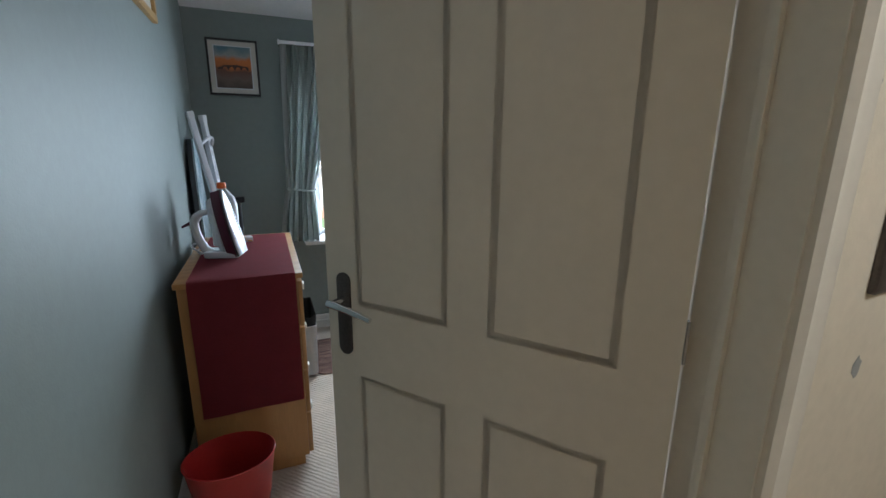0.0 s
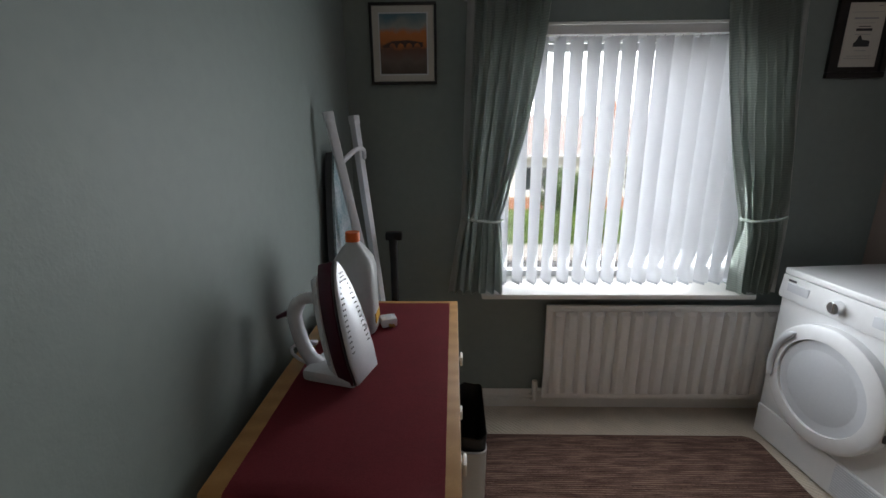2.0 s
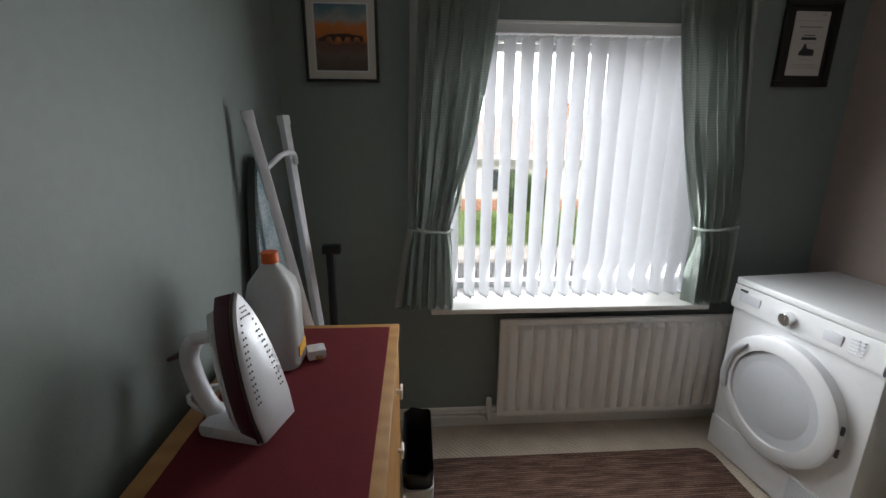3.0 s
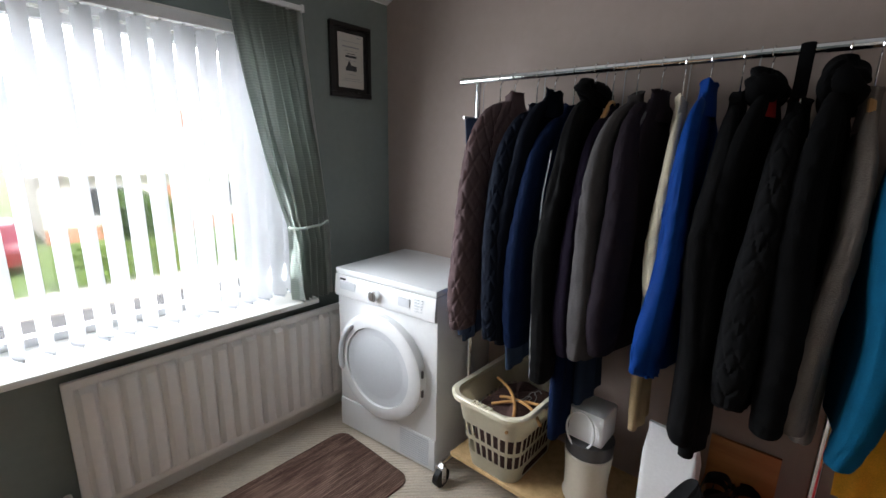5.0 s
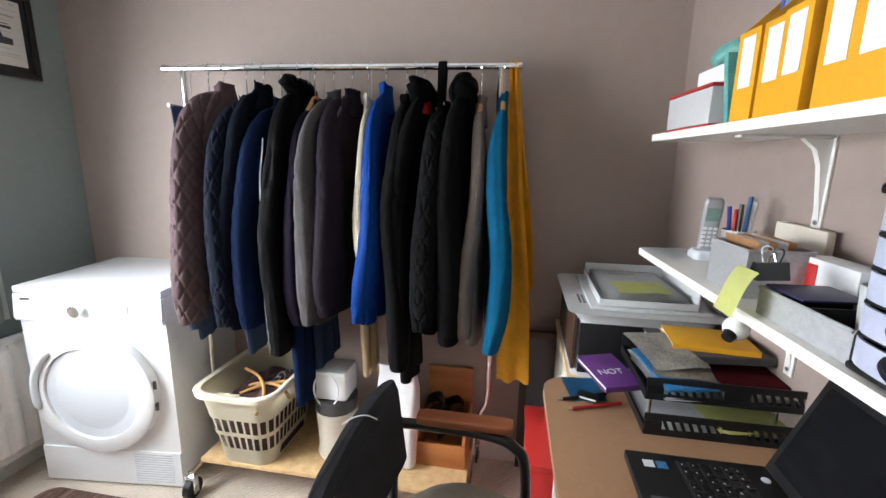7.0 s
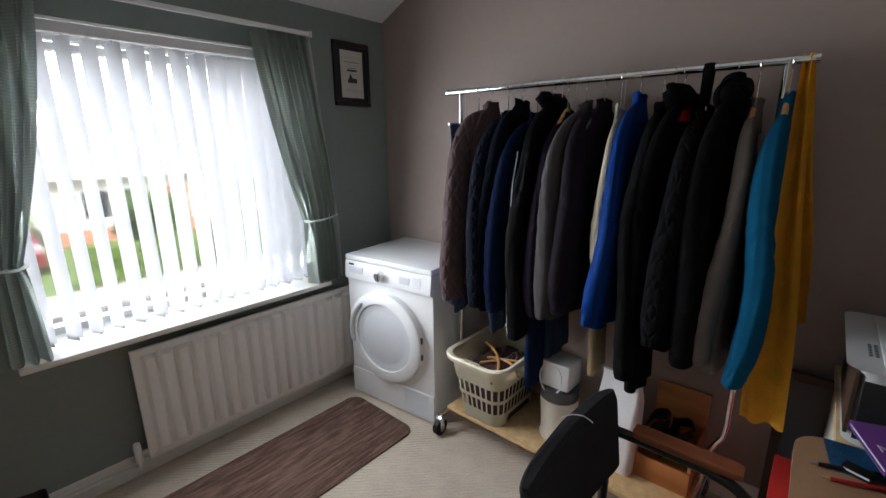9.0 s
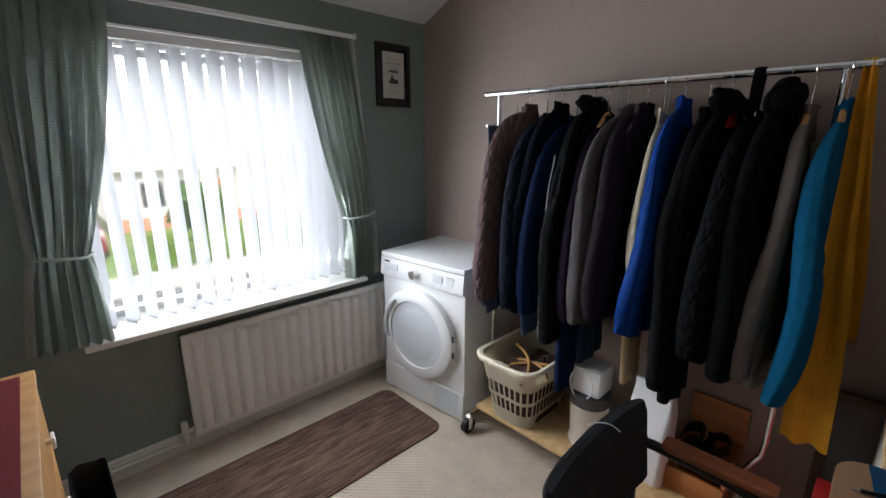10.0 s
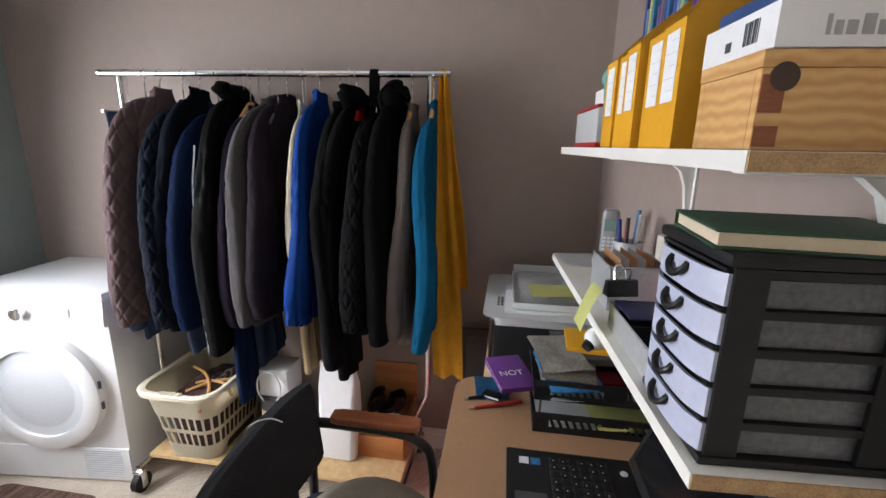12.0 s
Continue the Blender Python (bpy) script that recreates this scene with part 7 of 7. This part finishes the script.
for yo, s_ in ((-LT, -1), (0, 1)):
    bm = bmesh.new()
    loft(bm, [[(-0.703 + x, yo + s_ * d, 0.952 + z) for x, z in rounded_rect(0.040 * g, 0.205 * (0.5 + 0.5 * g), 0.019 * g, 6)] for d, g in ((0.0002, 1.0), (0.005, 1.0), (0.007, 0.86))])
    hd = part("handle_plate", bm, M["bronze"], door, "dull bronze handle plate")
    bm = bmesh.new()
    rod(bm, (-0.703, yo + s_ * 0.006, 0.990), (-0.703, yo + s_ * 0.046, 0.990), 0.009)
    tube(bm, smooth_path([(-0.710, yo + s_ * 0.046, 0.990), (-0.680, yo + s_ * 0.050, 0.991), (-0.63, yo + s_ * 0.049, 0.984), (-0.590, yo + s_ * 0.045, 0.974)], 6), [0.009] * 8 + [0.008] * 6 + [0.0065] * 5, 12)
    part("lever", bm, M["chrome"], hd, "chrome lever handle")
for z in (0.2, 1.0, 1.75):
    bm = bmesh.new()
    rod(bm, (0.0, 0.004, z), (0.0, 0.004, z + 0.075), 0.005)
    part("hinge", bm, M["steel"], door)
part("latch_plate", boxes((-LW - 0.001, -LW + 0.0005, -0.029, -0.006, 0.90, 1.06)), M["steel"], door)

LY = YS - 0.124
switch = thing("light_switch", pose(SWX, LY - 0.0005, 1.21), "dark bronze light switch plate on the cream wall", "light switch")
bm = bmesh.new()
loft(bm, [[(x * g, -d, z * g) for x, z in rounded_rect(0.086, 0.146, 0.010, 5)] for d, g in ((0, 1.0), (0.006, 1.0), (0.009, 0.93))])
part("plate", bm, M["bronze"], switch)
part("rocker", boxes((-0.011, 0.011, -0.0135, -0.0085, -0.016, 0.016, 0.002)), M["black_plastic"], switch)
for x, z, r in SCUFFS:
    bm = bmesh.new()
    ring_ = [(r * (1 + 0.25 * math.sin(3 * k + x * 90)) * math.cos(k * 0.5236), 0, 1.25 * r * (1 + 0.2 * math.cos(2 * k)) * math.sin(k * 0.5236)) for k in range(12)]
    extrude_outline(bm, ring_, (0, -0.0006, 0))
    ob = part("filler_patch", bm, M["filler"], bpy.data.objects["landing_wall_north"], "grey smudge of filler on the paint")
    ob.location = (x, LY, z)
skew([door, switch])

# ---- outdoors ----
GZ = -2.5
M["grass"] = material("grass", (0.075, 0.12, 0.03), 0.95, var=0.4, scale=0.8, bump=0.5, bump_scale=20)
M["asphalt"] = material("asphalt", (0.055, 0.055, 0.057), 0.9, var=0.25, scale=1.2, bump=0.5, bump_scale=60)
M["paving"] = material("paving", (0.30, 0.29, 0.27), 0.9, var=0.2, scale=2)
M["brick"] = material("brick", (0.30, 0.15, 0.10), 0.9, var=0.25, scale=3)
M["render_wall"] = material("render_wall", (0.62, 0.60, 0.56), 0.9, var=0.08, scale=1.5)
M["roof_tile"] = material("roof_tile", (0.30, 0.26, 0.25), 0.85, var=0.25, scale=2.5)
M["hedge_leaf"] = material("hedge_leaf", (0.15, 0.23, 0.040), 0.8, var=0.5, scale=4, second=(0.065, 0.12, 0.02))
M["bush_leaf"] = material("bush_leaf", (0.09, 0.16, 0.035), 0.8, var=0.5, scale=3, second=(0.04, 0.085, 0.018))
M["bark"] = material("bark", (0.10, 0.07, 0.05), 0.9, var=0.3)
M["window_dark"] = material("window_dark", (0.03, 0.035, 0.04), 0.1)
M["car_red"] = material("car_red", (0.13, 0.014, 0.017), 0.3, var=0.05, coat=0.6)
M["car_silver"] = material("car_silver", (0.50, 0.51, 0.53), 0.3, 0.4, var=0.05, coat=0.6)


def outdoor(name, bm, mat, label, category, kind="structure", smooth=0):
    return solid(name, bm, mat, O, label, category, kind=kind, smooth=smooth)


outdoor("ground", boxes((-900, 900, 3.9, 1400, GZ - 0.5, GZ)), M["grass"], "flat grassed ground out to the horizon", "ground")
outdoor("road", boxes((-150, 150, 9.2, 14.2, GZ + 0.001, GZ + 0.006)), M["asphalt"], "grey asphalt residential road", "road")
outdoor("pavement", boxes((-150, 150, 14.2, 15.8, GZ + 0.001, GZ + 0.11), (-150, 150, 7.6, 9.2, GZ + 0.001, GZ + 0.11)), M["paving"], "pale concrete pavement with kerbs", "pavement")
outdoor("driveway", boxes((-150, 150, 3.92, 7.6, GZ + 0.001, GZ + 0.004)), M["paving"], "pale paved front drive", "pavement")


def leaf_mass(bm, centre, size, n, leaf, rnd):
    """Many small leaves over and in a lumpy volume."""
    c, s = Vector(centre), Vector(size)
    for _ in range(n):
        d = Vector((rnd.gauss(0, 1), rnd.gauss(0, 1), rnd.gauss(0, 1))).normalized()
        r = 0.72 + 0.28 * rnd.random() + 0.22 * noise.noise(d * 2.3 + c)
        p = c + Vector((d.x * s.x, d.y * s.y, d.z * s.z)) * r
        q = Euler((rnd.random() * 6, rnd.random() * 6, rnd.random() * 6)).to_matrix()
        a, b = q @ Vector((leaf, 0, 0)), q @ Vector((0, leaf * 0.5, 0))
        vs = [bm.verts.new(p + v) for v in (-a, b, a, -b)]
        bm.faces.new(vs)


rnd = random.Random(7)
hedge = thing("hedge", O, "clipped bright green garden hedge", "hedge")
bm = bmesh.new()
for i in range(30):
    x = -9 + i * 0.62
    if 0.9 < x < 2.7:
        continue
    leaf_mass(bm, (x, 16.0, GZ + 0.62), (0.5, 0.42, 0.66 + 0.04 * math.sin(i)), 420, 0.07, rnd)
part("leaves", bm, M["hedge_leaf"], hedge, smooth=0)


def tree(m, h, r, label):
    ob = thing("tree", m, label, "tree", "garden trees")
    bm = bmesh.new()
    tube(bm, [(0, 0, 0), (0.03, 0, h * 0.3), (0, 0.05, h * 0.55), (0.04, 0, h * 0.8)], [0.12, 0.09, 0.06, 0.02], 9)
    for k in range(7):
        a = k * 2.4
        z = h * (0.3 + 0.07 * k)
        tube(bm, [(0, 0, z), (r * 0.4 * math.cos(a), r * 0.4 * math.sin(a), z + h * 0.12), (r * 0.75 * math.cos(a), r * 0.75 * math.sin(a), z + h * 0.2)], [0.04, 0.025, 0.008], 6)
    part("trunk", bm, M["bark"], ob)
    bm = bmesh.new()
    rr = random.Random(int(h * 100))
    for k in range(14):
        a, q = rr.random() * 6.3, rr.random() ** 0.5
        leaf_mass(bm, (r * 0.65 * q * math.cos(a), r * 0.65 * q * math.sin(a), h * (0.42 + 0.5 * rr.random() * (1.1 - q * 0.5))), (r * 0.42, r * 0.42, h * 0.14), 260, 0.085, rr)
    part("crown", bm, M["bush_leaf"], ob, smooth=0)


tree(pose(4.3, 17.6, GZ), 2.7, 1.2, "small leafy garden tree behind the hedge")
tree(pose(11.5, 19.2, GZ), 3.2, 1.5, "small leafy garden tree beside a drive")
tree(pose(-4.5, 18.8, GZ), 3.0, 1.4, "small leafy garden tree by the hedge")


def bungalow(m, label):
    ob = thing("house", m, label, "house", "houses across the road")
    W, D, E, R = 9.0, 7.0, 2.75, 4.9
    part("wall", boxes((-W / 2, W / 2, 0, D, 0, E)), M["render_wall"], ob)
    bm = bmesh.new()
    n = 18
    for side in (0, 1):
        for k in range(n):
            y0, y1 = -0.35 + (D / 2 + 0.35) * k / n, -0.35 + (D / 2 + 0.35) * (k + 1) / n
            z0, z1 = E - 0.05 + (R - E) * k / n, E - 0.05 + (R - E) * (k + 1) / n
            if side:
                y0, y1 = D - y0, D - y1
            extrude_outline(bm, [(-W / 2 - 0.3, y0, z0 + 0.05), (-W / 2 - 0.3, y1, z1 + 0.02), (-W / 2 - 0.3, y1, z1 - 0.06), (-W / 2 - 0.3, y0, z0 - 0.03)], (W + 0.6, 0, 0))
    roof = part("roof", bm, M["roof_tile"], ob, "brown tiled pitched roof", smooth=0)
    part("chimney", boxes((1.6, 2.3, D / 2 - 0.3, D / 2 + 0.3, R - 0.7, R + 0.8)), M["brick"], roof, "brick chimney")
    for s in (-1, 1):
        bm = bmesh.new()
        extrude_outline(bm, [(s * W / 2 - 0.05, 0, E), (s * W / 2 - 0.05, D, E), (s * W / 2 - 0.05, D / 2, R - 0.1)], (0.1, 0, 0))
        part("gable", bm, M["brick"], ob)
    for x0, x1, z0, z1 in ((-3.6, -1.5, 0.9, 2.2), (1.6, 3.7, 0.9, 2.2)):
        wn_ = part("window", boxes((x0, x1, -0.04, -0.001, z0, z1)), M["upvc"], ob)
        mid_ = (x0 + x1) / 2
        for a, b in ((x0 + 0.08, mid_ - 0.04), (mid_ + 0.04, x1 - 0.08)):
            part("pane", boxes((a, b, -0.05, -0.041, z0 + 0.08, z1 - 0.08)), M["window_dark"], wn_)
    part("door", boxes((-0.5, 0.45, -0.05, -0.001, 0.05, 2.1)), M["brick"], ob, "brown front door")
    part("brick_plinth", boxes((-W / 2 - 0.02, W / 2 + 0.02, -0.03, -0.0005, 0, 0.6)), M["brick"], ob)
    part("gutter", boxes((-W / 2 - 0.3, W / 2 + 0.3, -0.46, -0.36, E - 0.10, E - 0.02)), M["upvc"], ob)
    return ob


first = bungalow(pose(7.2, 23.5, GZ), "pale rendered bungalow with a brown tiled roof")
copy_thing(first, pose(-4.5, 23.8, GZ))
copy_thing(first, pose(19.0, 23.8, GZ))
copy_thing(first, pose(31.0, 24.0, GZ))


def car(m, paint, label):
    ob = thing("car", m, label, "car", "parked cars")
    bm = bmesh.new()
    side = [(-2.0, 0.35), (-2.02, 0.75), (-1.75, 0.86), (-1.15, 0.92), (-0.55, 1.36), (0.75, 1.40), (1.45, 0.98), (1.95, 0.90), (2.0, 0.4)]
    rows = []
    for y, f in ((-0.82, 0.90), (-0.80, 1.0), (0.80, 1.0), (0.82, 0.90)):
        rows.append([(x * (0.98 if abs(y) > 0.81 else 1), y * (0.86 if z > 1.1 else 1), 0.35 + (z - 0.35) * (1 if f == 1 else 0.985)) for x, z in side])
    loft(bm, rows)
    part("body", bm, paint, ob)
    for y in (-0.835, 0.825):
        bm = bmesh.new()
        extrude_outline(bm, [(-0.95, y, 0.95), (-0.5, y * 0.9, 1.28), (0.68, y * 0.9, 1.31), (1.15, y, 0.97)], (0, 0.01, 0))
        part("side_window", bm, M["window_dark"], ob)
    for x in (-1.25, 1.25):
        for y in (-0.80, 0.80):
            bm = bmesh.new()
            rod(bm, (x, y - 0.09, 0.31), (x, y + 0.09, 0.31), 0.31, seg=20)
            wh = part("wheel", bm, M["black_plastic"], ob)
            bm = bmesh.new()
            rod(bm, (x, y - 0.10, 0.31), (x, y + 0.10, 0.31), 0.19, seg=16)
            part("rim", bm, M["steel"], wh)
    for x, mt in ((-2.0, "car_red"), (1.98, "appliance_white")):
        for y in (-0.62, 0.62):
            part("lamp", boxes((x - 0.03, x + 0.04, y - 0.13, y + 0.13, 0.66, 0.78)), M[mt], ob)


car(pose(1.0, 20.6, GZ + 0.001, 0, 0, 90), M["car_red"], "red hatchback parked at the kerb")
car(pose(-4.6, 13.0, GZ + 0.0065), M["car_silver"], "silver hatchback parked at the kerb")

# bright cloud behind the roofs
sky_mat = bpy.data.materials.new("bright_cloud")
sky_mat.use_nodes = True
em = sky_mat.node_tree.nodes.new("ShaderNodeEmission")
em.inputs["Color"].default_value, em.inputs["Strength"].default_value = (0.95, 0.98, 1.0, 1), 4.3
sky_mat.node_tree.links.new(em.outputs[0], sky_mat.node_tree.nodes["Material Output"].inputs["Surface"])
bm = bmesh.new()
rows = []
for z in (GZ - 1, 15, 45, 80):
    rows.append([(140 * math.sin(radians(a)), 140 * math.cos(radians(a)), z) for a in range(-80, 81, 8)])
loft(bm, rows, cap=False, closed=False)
outdoor("backdrop", bm, sky_mat, "bright white overcast sky", "sky")
